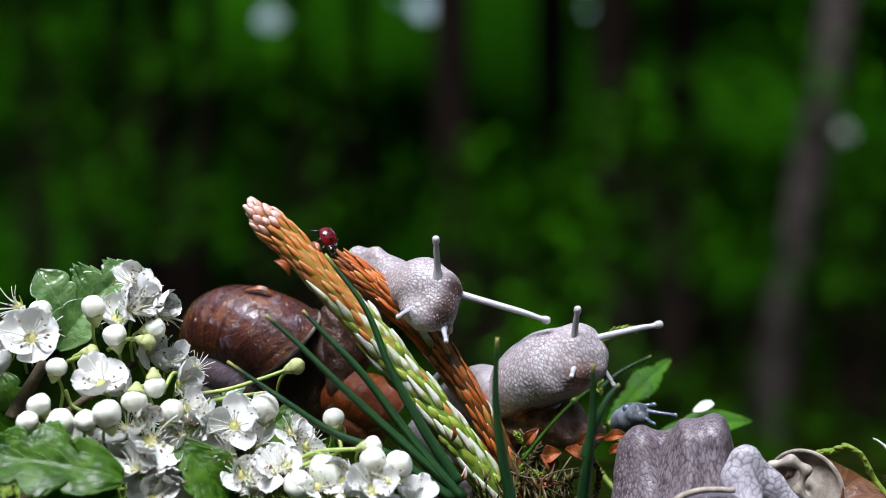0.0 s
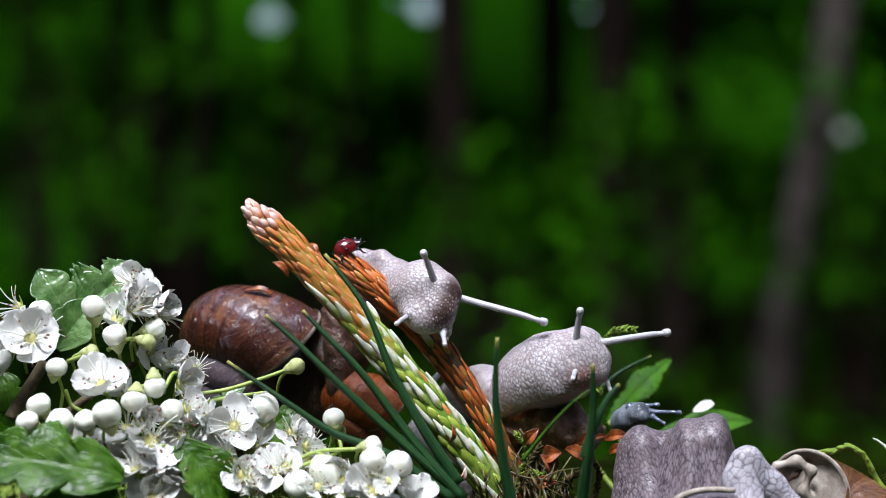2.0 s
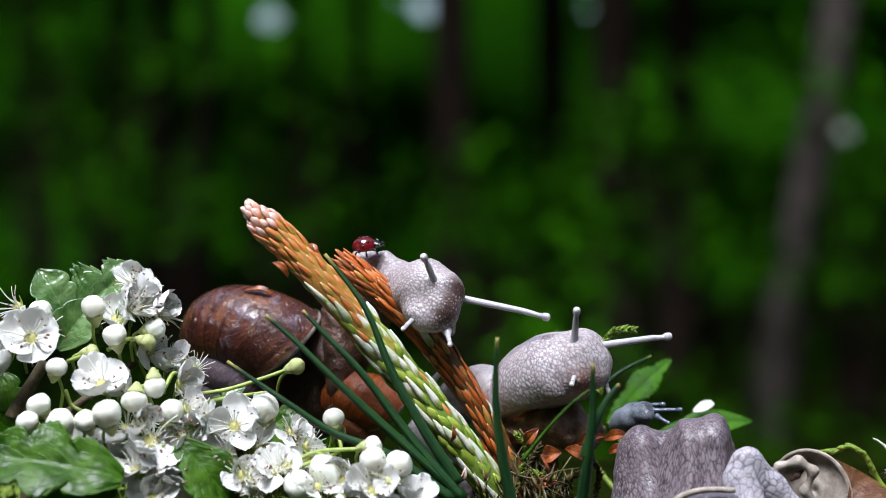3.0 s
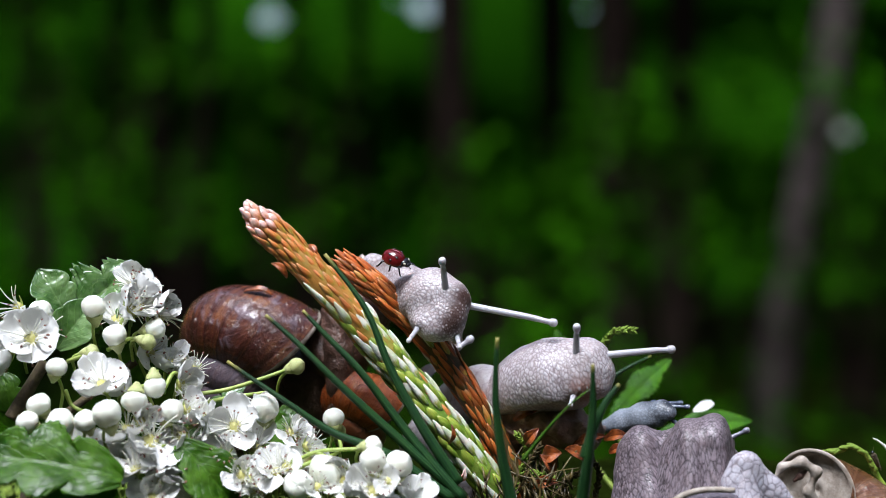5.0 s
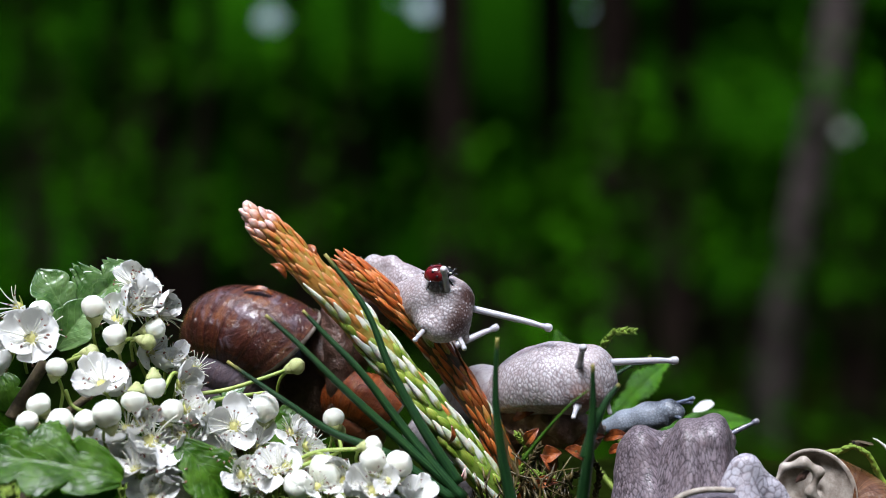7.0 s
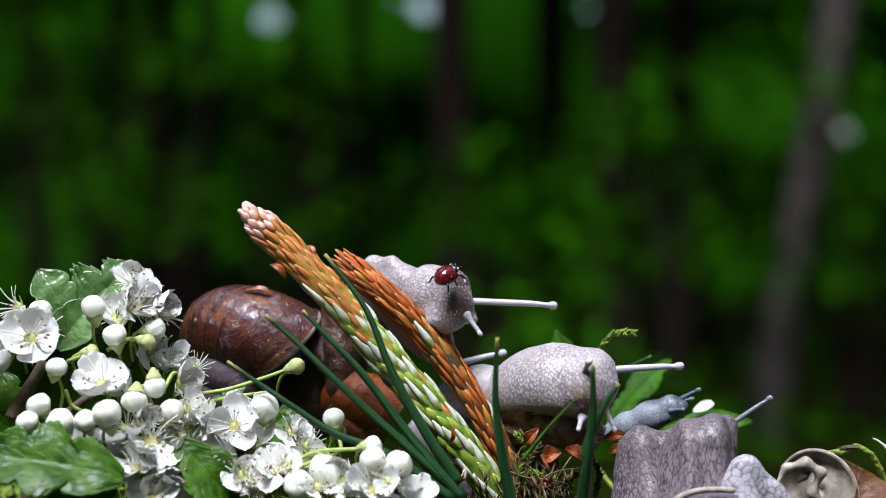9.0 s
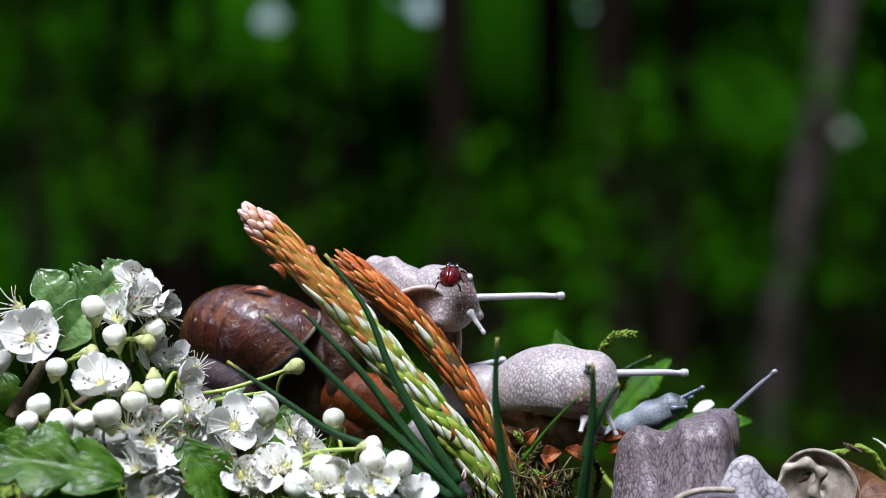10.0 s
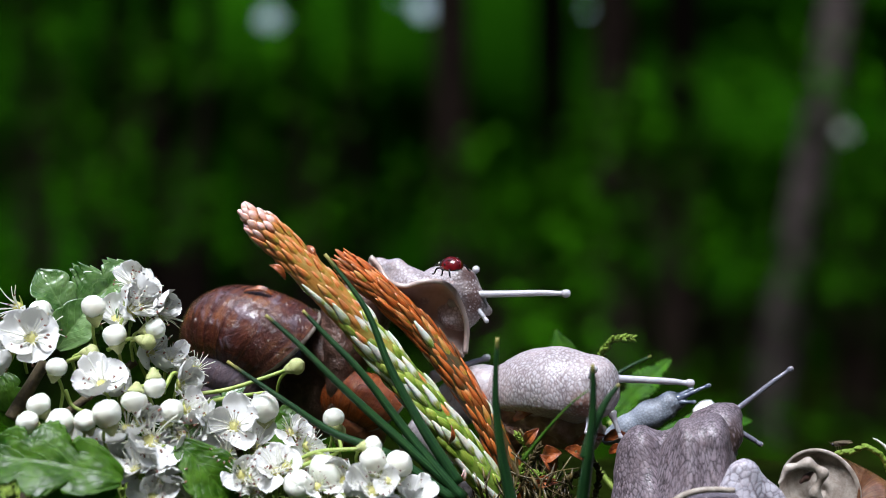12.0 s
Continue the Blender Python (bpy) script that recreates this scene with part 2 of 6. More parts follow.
def let_light_through(material, colour, share):
    """Thin petals glow softly where the light falls on their back."""
    tree = material.node_tree
    thin, both = tree.nodes.new("ShaderNodeBsdfTranslucent"), tree.nodes.new("ShaderNodeMixShader")
    thin.inputs[0].default_value, both.inputs[0].default_value = (*colour, 1), share
    tree.links.new(tree.nodes["Principled BSDF"].outputs[0], both.inputs[1])
    tree.links.new(thin.outputs[0], both.inputs[2])
    tree.links.new(both.outputs[0], tree.nodes["Material Output"].inputs[0])


let_light_through(M_PETAL, (0.88, 0.88, 0.84), 0.2)


def core_material():
    """Shoot core, green below and orange towards the tip."""
    m = Nodes("shoot_core", 0.6)
    u = m.node("ShaderNodeSeparateXYZ", 0, {0: m.coords("UV")})
    n = m.noise(m.coords("Object"), 320, 5)
    c = m.ramp(m.maths("ADD", u, m.maths("MULTIPLY", m.maths("SUBTRACT", n, 0.5), 0.3)), (0.42, (0.1, 0.2, 0.012)), (0.6, (0.4, 0.17, 0.025)))
    m.set("Base Color", m.mix(m.ramp(n, (0.4, 0.0), (0.7, 0.5)), c, (0.24, 0.24, 0.04)))
    m.bump(n, 0.7, 0.0008)
    return m.mat


M_CORE = core_material()
M_CORE_RUST = plain("rusty_shoot_core", (0.04, 0.03, 0.008), (0.12, 0.07, 0.015), 300, 0.6, 0.5)
M_RED = plain("ladybird_red", (0.085, 0.004, 0.007), (0.17, 0.009, 0.012), 500, 0.18, 0.1, 0.0001, Coat_Weight=0.7, Coat_Roughness=0.06)
M_BLACK = plain("ladybird_black", (0.008, 0.008, 0.01), (0.02, 0.02, 0.024), 900, 0.25, 0.2, 0.0001, Coat_Weight=0.4)
M_CREAM = plain("cream_mark", (0.6, 0.56, 0.45), (0.7, 0.66, 0.55), 900, 0.4)
M_MOSS = plain("moss", (0.08, 0.17, 0.012), (0.32, 0.42, 0.05), 240, 0.6, 0.4, 0.0005, vary=0.3)
M_DRYMOSS = plain("dry_moss", (0.02, 0.012, 0.004), (0.12, 0.085, 0.018), 300, 0.55, 0.4, 0.0005, Coat_Weight=0.2)
M_RUST = plain("russet_scale_leaf", (0.07, 0.014, 0.005), (0.34, 0.085, 0.018), 420, 0.35, 0.4, 0.0005, Coat_Weight=0.4)
# Floor and bark colours are near black: they hold the forest's shade.
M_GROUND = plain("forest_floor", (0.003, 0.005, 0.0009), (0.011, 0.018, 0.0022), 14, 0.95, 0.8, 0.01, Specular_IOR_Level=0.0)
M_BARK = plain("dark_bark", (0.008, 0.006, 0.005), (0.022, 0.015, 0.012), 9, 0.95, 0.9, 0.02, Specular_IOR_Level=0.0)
M_BARK_GREY = plain("grey_bark", (0.024, 0.0195, 0.0184), (0.062, 0.051, 0.048), 9, 0.95, 0.9, 0.02, Specular_IOR_Level=0.0)
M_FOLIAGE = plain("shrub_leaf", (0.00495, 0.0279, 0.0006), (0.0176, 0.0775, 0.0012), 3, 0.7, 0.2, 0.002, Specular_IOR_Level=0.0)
# Lighter copy of the shrub leaf for shrubs painted as if in light.
M_FOLIAGE_LIT = plain("lit_shrub_leaf", (0.008835, 0.04464, 0.000744), (0.02511, 0.106, 0.002418), 3, 0.7, 0.2, 0.002, Specular_IOR_Level=0.0)
# Darker copy of the shrub leaf, with the shade near the floor in its colour.
M_UNDERGROWTH = plain("shaded_low_leaf", (0.003, 0.013, 0.0005), (0.011, 0.045, 0.001), 3, 0.8, 0.2, 0.002, Specular_IOR_Level=0.0)
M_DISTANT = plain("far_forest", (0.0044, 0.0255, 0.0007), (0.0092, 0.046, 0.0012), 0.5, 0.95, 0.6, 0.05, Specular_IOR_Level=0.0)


# ---- mesh tools ----
def mesh_of(name, verts, faces, uvs=None, relief=None, smooth=True):
    me = bpy.data.meshes.new(name)
    me.from_pydata([tuple(v) for v in verts], [], faces)
    if smooth:
        me.polygons.foreach_set("use_smooth", [True] * len(me.polygons))
    if uvs is not None:
        layer = me.uv_layers.new(name="UVMap")
        idx = np.empty(len(me.loops), dtype=np.int32)
        me.loops.foreach_get("vertex_index", idx)
        layer.data.foreach_set("uv", np.asarray(uvs, dtype=np.float32)[idx].ravel())
    if relief is not None:
        me.attributes.new("relief", "FLOAT", "POINT").data.foreach_set("value", np.asarray(relief, dtype=np.float32))
    me.update()
    return me


PLACE = {}


def thing(name, base, label, category, group="", kind=""):
    ob = new(name)
    ob.location = base
    ob.empty_display_size = 0.005
    PLACE[ob] = Vector(base)
    return tagged(ob, label, category, group, kind)


def part(name, me, material, parent, label="", origin=None, m=None):
    """One mesh object under a thing or a part. origin: the mesh is in world metres, its pivot goes there; m: the mesh is in its own space, at that world pose."""
    ob = new(name, me)
    if not me.materials:
        me.materials.append(material)
    if parent is not None:
        ob.parent = parent
    up = PLACE.get(parent, Vector((0, 0, 0)))
    if m is None:
        o = Vector(origin if origin is not None else up)
        me.transform(Matrix.Translation(-o))
        ob.location = o - up
        PLACE[ob] = o
    else:
        ob.matrix_basis = Matrix.Translation(-up) @ m
        PLACE[ob] = m.translation.copy()
    return tagged(ob, label) if label else ob


def spline(points, n):
    """Catmull-Rom through the points, n samples; works on any width of row."""
    p = np.asarray(points, dtype=float)
    p = np.vstack([2 * p[0] - p[1], p, 2 * p[-1] - p[-2]])
    t = np.linspace(0, len(p) - 3 - 1e-9, n)
    i = t.astype(int)
    f = (t - i)[:, None]
    a, b, c, d = p[i], p[i + 1], p[i + 2], p[i + 3]
    return 0.5 * (2 * b + (c - a) * f + (2 * a - 5 * b + 4 * c - d) * f**2 + (3 * b - a - 3 * c + d) * f**3)


def unit(a):
    return a / np.maximum(np.linalg.norm(a, axis=-1, keepdims=True), 1e-12)


def jitter(i, k):
    return np.modf(np.abs(np.sin(i[..., 0] * 127.1 + i[..., 1] * 311.7 + i[..., 2] * 74.7 + k * 53.3) * 43758.5453))[0]


def furrows(p):
    """Distance of each point to the net between cells about one unit wide, 0 in the furrow."""
    base = np.floor(p)
    one = np.full(len(p), 9.0)
    two = np.full(len(p), 9.0)
    for a in (-1, 0, 1):
        for b in (-1, 0, 1):
            for c in (-1, 0, 1):
                q = base + (a, b, c)
                d = np.linalg.norm(q + np.stack([jitter(q, k) for k in (0, 1, 2)], -1) - p, axis=1)
                two = np.minimum(two, np.maximum(one, d))
                one = np.minimum(one, d)
    return two - one


def waves(p, scale, seed=0.0):
    return np.array([noise.noise(Vector(v) * scale + Vector((seed, seed * 1.7, 0))) for v in p])


def grid_faces(n, k, wrap=True):
    f = []
    for i in range(n - 1):
        for j in range(k if wrap else k - 1):
            j2 = (j + 1) % k
            f.append((i * k + j, i * k + j2, (i + 1) * k + j2, (i + 1) * k + j))
    return f


def loft(name, rows, n=60, k=32, up=(0, 0, 1), lumps=0.0, lump_size=0.008, skin=0.0, cell=(0.0011, 0.0011, 0.0011), seed=0.0, furrow=0.28, rnd=(True, True)):
    """Closed tube through rows (x, y, z, half-width, half-height), with rounded ends. skin: height of the tubercles; cell: their size."""
    r = spline(rows, n)
    c, w, h = r[:, :3], np.abs(r[:, 3]), np.abs(r[:, 4])
    s = np.linspace(0, 1, n)
    if rnd[1]:
        e = np.sqrt(np.clip(1 - np.clip((s - 0.9) / 0.1, 0, 1) ** 2, 0.0, 1))
        w, h = w * e, h * e
    if rnd[0]:
        e = np.sqrt(np.clip(1 - np.clip((0.1 - s) / 0.1, 0, 1) ** 2, 0.0, 1))
        w, h = w * e, h * e
    t = unit(np.gradient(c, axis=0))
    side = unit(np.cross(t, np.asarray(up, float)))
    nor = np.cross(side, t)
    a = np.linspace(0, 2 * np.pi, k, endpoint=False)
    ca, sa = np.cos(a), np.sin(a)
    v = c[:, None] + side[:, None] * (ca[None, :] * w[:, None])[..., None] + nor[:, None] * (sa[None, :] * h[:, None])[..., None]
    out = unit(side[:, None] * ca[None, :, None] + nor[:, None] * sa[None, :, None]).reshape(-1, 3)
    v = v.reshape(-1, 3)
    relief = np.ones(len(v))
    if lumps:
        v = v + out * (waves(v, 1 / lump_size, seed) * lumps)[:, None]
    if skin:
        grain = v / np.asarray(cell)
        f = furrows(grain + seed + 0.3 * np.stack([waves(v, 450, 3.1), waves(v, 450, 7.7), waves(v, 450, 5.2)], -1))
        relief = np.clip(f / (furrow * (0.9 + 0.5 * waves(v, 260, 1.3))).clip(0.06), 0, 1)
        v = v + out * (skin * (relief**0.6))[:, None]
    uv = np.stack([np.repeat(s, k), np.tile(a / (2 * np.pi), n)], -1)
    faces = grid_faces(n, k) + [tuple(range(k - 1, -1, -1)), tuple(range((n - 1) * k, n * k))]
    return mesh_of(name, v, faces, uv, relief)


def tube(name, points, radius, n=24, k=8, tip=0.3, foot=1.0, flat=1.0):
    p = np.asarray(points, float)
    s = np.linspace(0, 1, len(p))
    rows = [(*q, radius * (foot + (tip - foot) * u), flat * radius * (foot + (tip - foot) * u)) for q, u in zip(p, s)]
    d = p[-1] - p[0]
    up = (0, 0, 1) if abs(d[2]) < 0.8 * np.linalg.norm(d) else (0, 1, 0)
    return loft(name, rows, n, k, up, rnd=(False, False))


def sheet(name, grid, thick, skin=False):
    """A closed thin body from a grid of points (n, k, 3)."""
    g = np.asarray(grid, float)
    n, k = g.shape[:2]
    nor = unit(np.cross(np.gradient(g, axis=0), np.gradient(g, axis=1)))
    top, low = (g + nor * thick / 2).reshape(-1, 3), (g - nor * thick / 2).reshape(-1, 3)
    f = grid_faces(n, k, False)
    o = n * k
    faces = f + [tuple(o + i for i in reversed(q)) for q in f]
    rim = [j for j in range(k)] + [i * k + k - 1 for i in range(1, n)] + [(n - 1) * k + j for j in range(k - 2, -1, -1)] + [i * k for i in range(n - 2, 0, -1)]
    for a, b in zip(rim, rim[1:] + rim[:1]):
        faces.append((b, a, o + a, o + b))
    u = np.stack(np.meshgrid(np.linspace(0, 1, n), np.linspace(0, 1, k), indexing="ij"), -1).reshape(-1, 2)
    return mesh_of(name, np.vstack([top, low]), faces, np.vstack([u, u]), np.ones(2 * n * k) if skin else None)


def axes(x, z):
    """A rotation with local X along x and local Z as near to z as may be."""
    x = Vector(x).normalized()
    y = Vector(z).cross(x).normalized()
    return Matrix((x, y, x.cross(y))).transposed().to_4x4()


def stand(at, x, z=(0, 0, 1)):
    return Matrix.Translation(at) @ axes(x, z)


def reach(base, tip, length=None, z=(0, 0, 1)):
    """Pose of a limb of that length, built along local X, whose tip touches tip."""
    b, t = Vector(base), Vector(tip)
    d = (t - b).normalized()
    return stand(t - d * length if length else b, d, z)


KEYED = []


def moves(ob, rows):
    """Remember world poses (seconds, pose) of a thing or part, to be keyed in motions()."""
    KEYED.append((ob, rows))


def smooth_union(field, d, k):
    h = np.maximum(k - np.abs(field - d), 0) / k
    return np.minimum(field, d) - h * h * k / 4


def ripple(p, scale, seed=0.0):
    """Cheap smooth waviness of each point."""
    x, y, z = (p / scale + seed).T
    return (np.sin(x + 1.7 * np.sin(0.6 * y + seed)) + np.sin(1.3 * y + 1.1 * np.sin(0.8 * z)) + np.sin(0.9 * z + 1.9 * np.sin(0.7 * x + seed))) / 3


def soft_body(name, cones, blend=0.003, step=0.0002, skin=0.00012, cell=(0.001, 0.001, 0.001), lean=0.0, dome=0.9, lumps=0.0004, lump_size=0.0022, pleats=None, dusk=(), cut=(), seed=0.0):
    """Soft flesh: round cones (end, end, radius, radius, flattening in depth) melted into one skin with tubercles.
    lean: degrees by which the rows of tubercles lean; dome: width of a tubercle's slope; pleats: (width, depth) of upright folds; dusk: (centre, radius) of pigmented skin; cut: (place, normal) of a flat sole."""
    ends = [(np.array(a), np.array(b), r, s, q) for a, b, r, s, q in cones]
    pad = [np.array((1, 1 / q, 1)) * (max(r, s) + blend * 0.3) + 3 * step for _, _, r, s, q in ends]
    lo = np.min([np.minimum(a, b) - w for (a, b, *_), w in zip(ends, pad)], axis=0)
    hi = np.max([np.maximum(a, b) + w for (a, b, *_), w in zip(ends, pad)], axis=0)
    size = np.ceil((hi - lo) / step).astype(int) + 1
    gx, gy, gz = (lo[i] + step * np.arange(size[i], dtype=np.float32) for i in range(3))
    gx, gy, gz = gx[:, None, None], gy[None, :, None], gz[None, None, :]
    field = None
    for a, b, r, s, q in ends:
        ab = (b - a) * (1, q, 1)
        px, py, pz = (gx - a[0]), (gy - a[1]) * q, (gz - a[2])
        t = np.clip((px * ab[0] + py * ab[1] + pz * ab[2]) / max(float(ab @ ab), 1e-12), 0, 1).astype(np.float32)
        d = np.sqrt((px - t * ab[0]) ** 2 + (py - t * ab[1]) ** 2 + (pz - t * ab[2]) ** 2) - (r + t * (s - r))
        field = d if field is None else smooth_union(field, d, blend)
    for place, way in cut:
        way = unit(np.array(way))
        field = -smooth_union(-field, -((gx - place[0]) * way[0] + (gy - place[1]) * way[1] + (gz - place[2]) * way[2]), 0.0006)
    inside = field < 0
    n = [m - 1 for m in size]
    corner = lambda o: tuple(slice(o[i], o[i] + n[i]) for i in range(3))
    offs = [(i, j, k) for i in (0, 1) for j in (0, 1) for k in (0, 1)]
    count = sum(inside[corner(o)].astype(np.int8) for o in offs)
    live = (count > 0) & (count < 8)
    idx = np.argwhere(live)
    at = {o: field[tuple((idx + o).T)] for o in offs}
    total, hits = np.zeros((len(idx), 3)), np.zeros(len(idx))
    for o in offs:
        for ax in range(3):
            if o[ax] == 0:
                p = tuple(1 if i == ax else o[i] for i in range(3))
                d0, d1 = at[o], at[p]
                cross = (d0 < 0) != (d1 < 0)
                w = np.where(cross, d0 / np.where(cross, d0 - d1, 1), 0)
                e = np.array(o, float)[None].repeat(len(idx), 0)
                e[:, ax] = w
                total += e * cross[:, None]
                hits += cross
    v = lo + step * (idx + total / hits[:, None])
    nor = unit(np.stack([sum(at[o] * (1 if o[ax] else -1) for o in offs) for ax in range(3)], -1))
    number = np.full(live.shape, -1, dtype=np.int64)
    number[tuple(idx.T)] = np.arange(len(idx))
    faces = []
    for ax in range(3):
        u, w = (ax + 1) % 3, (ax + 2) % 3
        near = [slice(1, m - 1) for m in size]
        near[ax] = slice(0, size[ax] - 1)
        far = list(near)
        far[ax] = slice(1, size[ax])
        flip = np.argwhere(inside[tuple(near)] != inside[tuple(far)])
        for i in (u, w):
            flip[:, i] += 1
        quad = []
        for du, dw in ((-1, -1), (0, -1), (0, 0), (-1, 0)):
            c = flip.copy()
            c[:, u] += du
            c[:, w] += dw
            quad.append(number[tuple(c.T)])
        quad = np.stack(quad, -1)
        out = inside[tuple(flip.T)]
        faces.append(np.where(out[:, None], quad, quad[:, ::-1]))
    faces = np.concatenate(faces)
    if pleats:
        fold = np.sin(v[:, 0] / pleats[0] * 6.28 + 2.0 * ripple(v, 0.006, seed) + 40 * (v[:, 2] - v[:, 2].min()) * np.sin(v[:, 0] * 90))
        v = v + nor * (pleats[1] * fold)[:, None]
    v = v + nor * (lumps * ripple(v, lump_size, seed))[:, None]
    a = radians(lean)
    turned = np.stack([v[:, 0] * math.cos(a) + v[:, 2] * math.sin(a), v[:, 1], -v[:, 0] * math.sin(a) + v[:, 2] * math.cos(a)], -1)
    grain = turned / np.asarray(cell) + seed + 0.35 * np.stack([ripple(v, 0.0011, 1.0), ripple(v, 0.0013, 2.0), ripple(v, 0.0012, 3.0)], -1)
    relief = np.clip(furrows(grain) / (dome * (1 + 0.35 * ripple(v, 0.003, seed + 5))), 0, 1)
    v = v + nor * (skin * (np.sqrt(relief * (2 - relief)) - 0.5))[:, None]
    me = mesh_of(name, v, faces.tolist(), None, relief)
    dark = np.zeros(len(v))
    for c, r in dusk:
        dark = np.maximum(dark, np.clip(1.5 - np.linalg.norm(v - np.array(c), axis=1) / r, 0, 1))
    me.attributes.new("dusk", "FLOAT", "POINT").data.foreach_set("value", dark.astype(np.float32))
    return me


def sway(ob, rows, hub=(0, 0, 0)):
    """Shifts (seconds, dx, dy, dz, degrees about Y at the hub) of a part that is built in place."""
    c = Matrix.Translation(hub)
    m = Matrix.Translation(PLACE[ob])
    moves(ob, [(t, Matrix.Translation((dx, dy, dz)) @ c @ Matrix.Rotation(radians(a), 4, "Y") @ c.inverted() @ m) for t, dx, dy, dz, a in rows])


# ---- ground: forest floor with a mossy hummock ----
def hummock(x, y):
    r = math.hypot(x, y * 0.9)
    s = min(1.0, max(0.0, (0.85 - r) / 0.7))
    return -0.62 + 0.852 * s * s * (3 - 2 * s)


def ground():
    ring = [0.0] + [0.02 * i for i in range(1, 50)] + [1.05 * 1.35**i for i in range(0, 30)]
    k = 64
    v, f = [], []
    for r in ring:
        for j in range(k):
            a = 2 * math.pi * j / k
            x, y = r * math.cos(a), r * math.sin(a)
            bump = 0.006 * noise.noise((x * 25, y * 25, 0)) if r < 1 else 0.05 * noise.noise((x * 0.7, y * 0.7, 3)) * min(1, r - 1)
            v.append((x, y, hummock(x, y) + bump))
    me = mesh_of("ground", v, grid_faces(len(ring), k))
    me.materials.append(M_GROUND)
    return tagged(new("ground", me), "forest floor with a mossy hummock, coloured dark as in shade", "ground", kind="structure")


ground()


def backdrop():
    """A ring of far forest with gaps through which the sky shines."""
    n, k, radius = 130, 2000, 32.0
    v, f = [], []
    gaps = [(Vector(p), r) for p, r in (
        ((-2.832, 32, 4.085), 0.17), ((-0.334, 32, 4.282), 0.17), ((-0.72, 32, 4.4), 0.05), ((2.42, 32, 3.606), 0.045), ((6.574, 32, 2.213), 0.13), ((2.33, 32, 4.24), 0.05))]
    for i in range(n):
        z = -2.2 + i * 0.07 if i < 112 else 5.57 + (i - 111) * 0.55
        for j in range(k):
            a = 2 * math.pi * j / k
            r = radius + 1.2 * noise.noise((math.cos(a) * 9, math.sin(a) * 9, z * 0.5)) + (2.0 * noise.noise((a * 40, z * 1.5, 5)) if i > 125 else 0)
            v.append((r * math.sin(a), r * math.cos(a), z))
    for q in grid_faces(n, k):
        c = sum((Vector(v[p]) for p in q), Vector()) / 4
        if c.y > 20:
            c = c * (32.0 / c.y)
            if any(math.hypot(c.x - g.x, c.z - g.z) < r for g, r in gaps):
                continue
        f.append(q)
    me = mesh_of("backdrop", v, f)
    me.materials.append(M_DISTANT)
    return tagged(new("backdrop", me), "far green forest with bright gaps of sky", "forest", kind="structure")


backdrop()


# ---- the forest behind ----
LOW = -0.62  # level of the forest floor


def leaf_cloud(name, spots, size, seed):
    """Loose leaves round the spots (centre, radius, count): two bent triangles each."""
    rng = random.Random(seed)
    v, f = [], []
    for c, rad, count in spots:
        for _ in range(count):
            d = Vector((rng.gauss(0, 1), rng.gauss(0, 1), rng.gauss(0, 0.8)))
            p = Vector(c) + d.normalized() * rad * rng.random() ** 0.5
            x = Vector((rng.uniform(-1, 1), rng.uniform(-1, 1), rng.uniform(-0.6, 0.3))).normalized()
            y = x.cross(Vector((rng.uniform(-0.5, 0.5), rng.uniform(-0.5, 0.5), 1))).normalized()
            s = size * rng.uniform(0.6, 1.3)
            n = len(v)
            v += [p, p + x * s * 0.5 + y * s * 0.32, p + x * s, p + x * s * 0.5 - y * s * 0.32]
            f += [(n, n + 1, n + 2), (n, n + 2, n + 3)]
    return mesh_of(name, v, f, smooth=False)


def tree(x, y, radius, height, lean, bark, seed, label, crown=True):
    rng = random.Random(seed)
    t = thing("tree", (x, y, LOW - 0.05), label, "tree", "forest trees")
    rows = [(x + lean * h * height + 0.05 * math.sin(h * 5 + seed), y, LOW - 0.05 + h * height, radius * (1.35 - 0.35 * min(1, h * 12)) * (1 - 0.6 * h), radius * (1.35 - 0.35 * min(1, h * 12)) * (1 - 0.6 * h)) for h in (0, 0.03, 0.1, 0.25, 0.5, 0.75, 1)]
    part("trunk", loft("trunk", rows, 30, 14, (0, 1, 0), lumps=radius * 0.12, lump_size=0.25, rnd=(False, True)), bark, t)
    top = Vector((x + lean * height, y, height))
    spots = []
    for i in range(6):
        h = 0.55 + 0.07 * i
        a = rng.uniform(0, 6.3)
        p = Vector((x + lean * h * height, y, h * height))
        q = p + Vector((math.cos(a), math.sin(a), 0.35)) * rng.uniform(1.0, 2.2)
        part("limb", tube("limb", [p, (p + q) / 2 + Vector((0, 0, 0.15)), q], radius * 0.3, 10, 6), bark, t)
        spots.append((q, 2.0, 260))
    if crown:
        part("crown", leaf_cloud("crown", spots + [(top, 2.2, 260)], 0.5, seed), M_FOLIAGE, t)
    return t


def shrub(x, y, height, spread, seed, count=420, material=None):
    rng = random.Random(seed)
    t = thing("shrub", (x, y, LOW - 0.02), "leafy green forest shrub with thin stems", "shrub", "undergrowth")
    spots = []
    for i in range(5):
        a = rng.uniform(0, 6.3)
        q = Vector((x + math.cos(a) * spread * 0.6, y + math.sin(a) * spread * 0.6, LOW + height * rng.uniform(0.35, 1.0)))
        part("stem", tube("stem", [(x, y, LOW - 0.02), (x + (q.x - x) * 0.3, y + (q.y - y) * 0.3, LOW + (q.z - LOW) * 0.6), q], 0.02, 10, 5), M_BARK, t)
        spots.append((q, spread * 0.55, count // 5))
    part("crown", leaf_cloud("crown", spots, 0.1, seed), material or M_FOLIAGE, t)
    return t


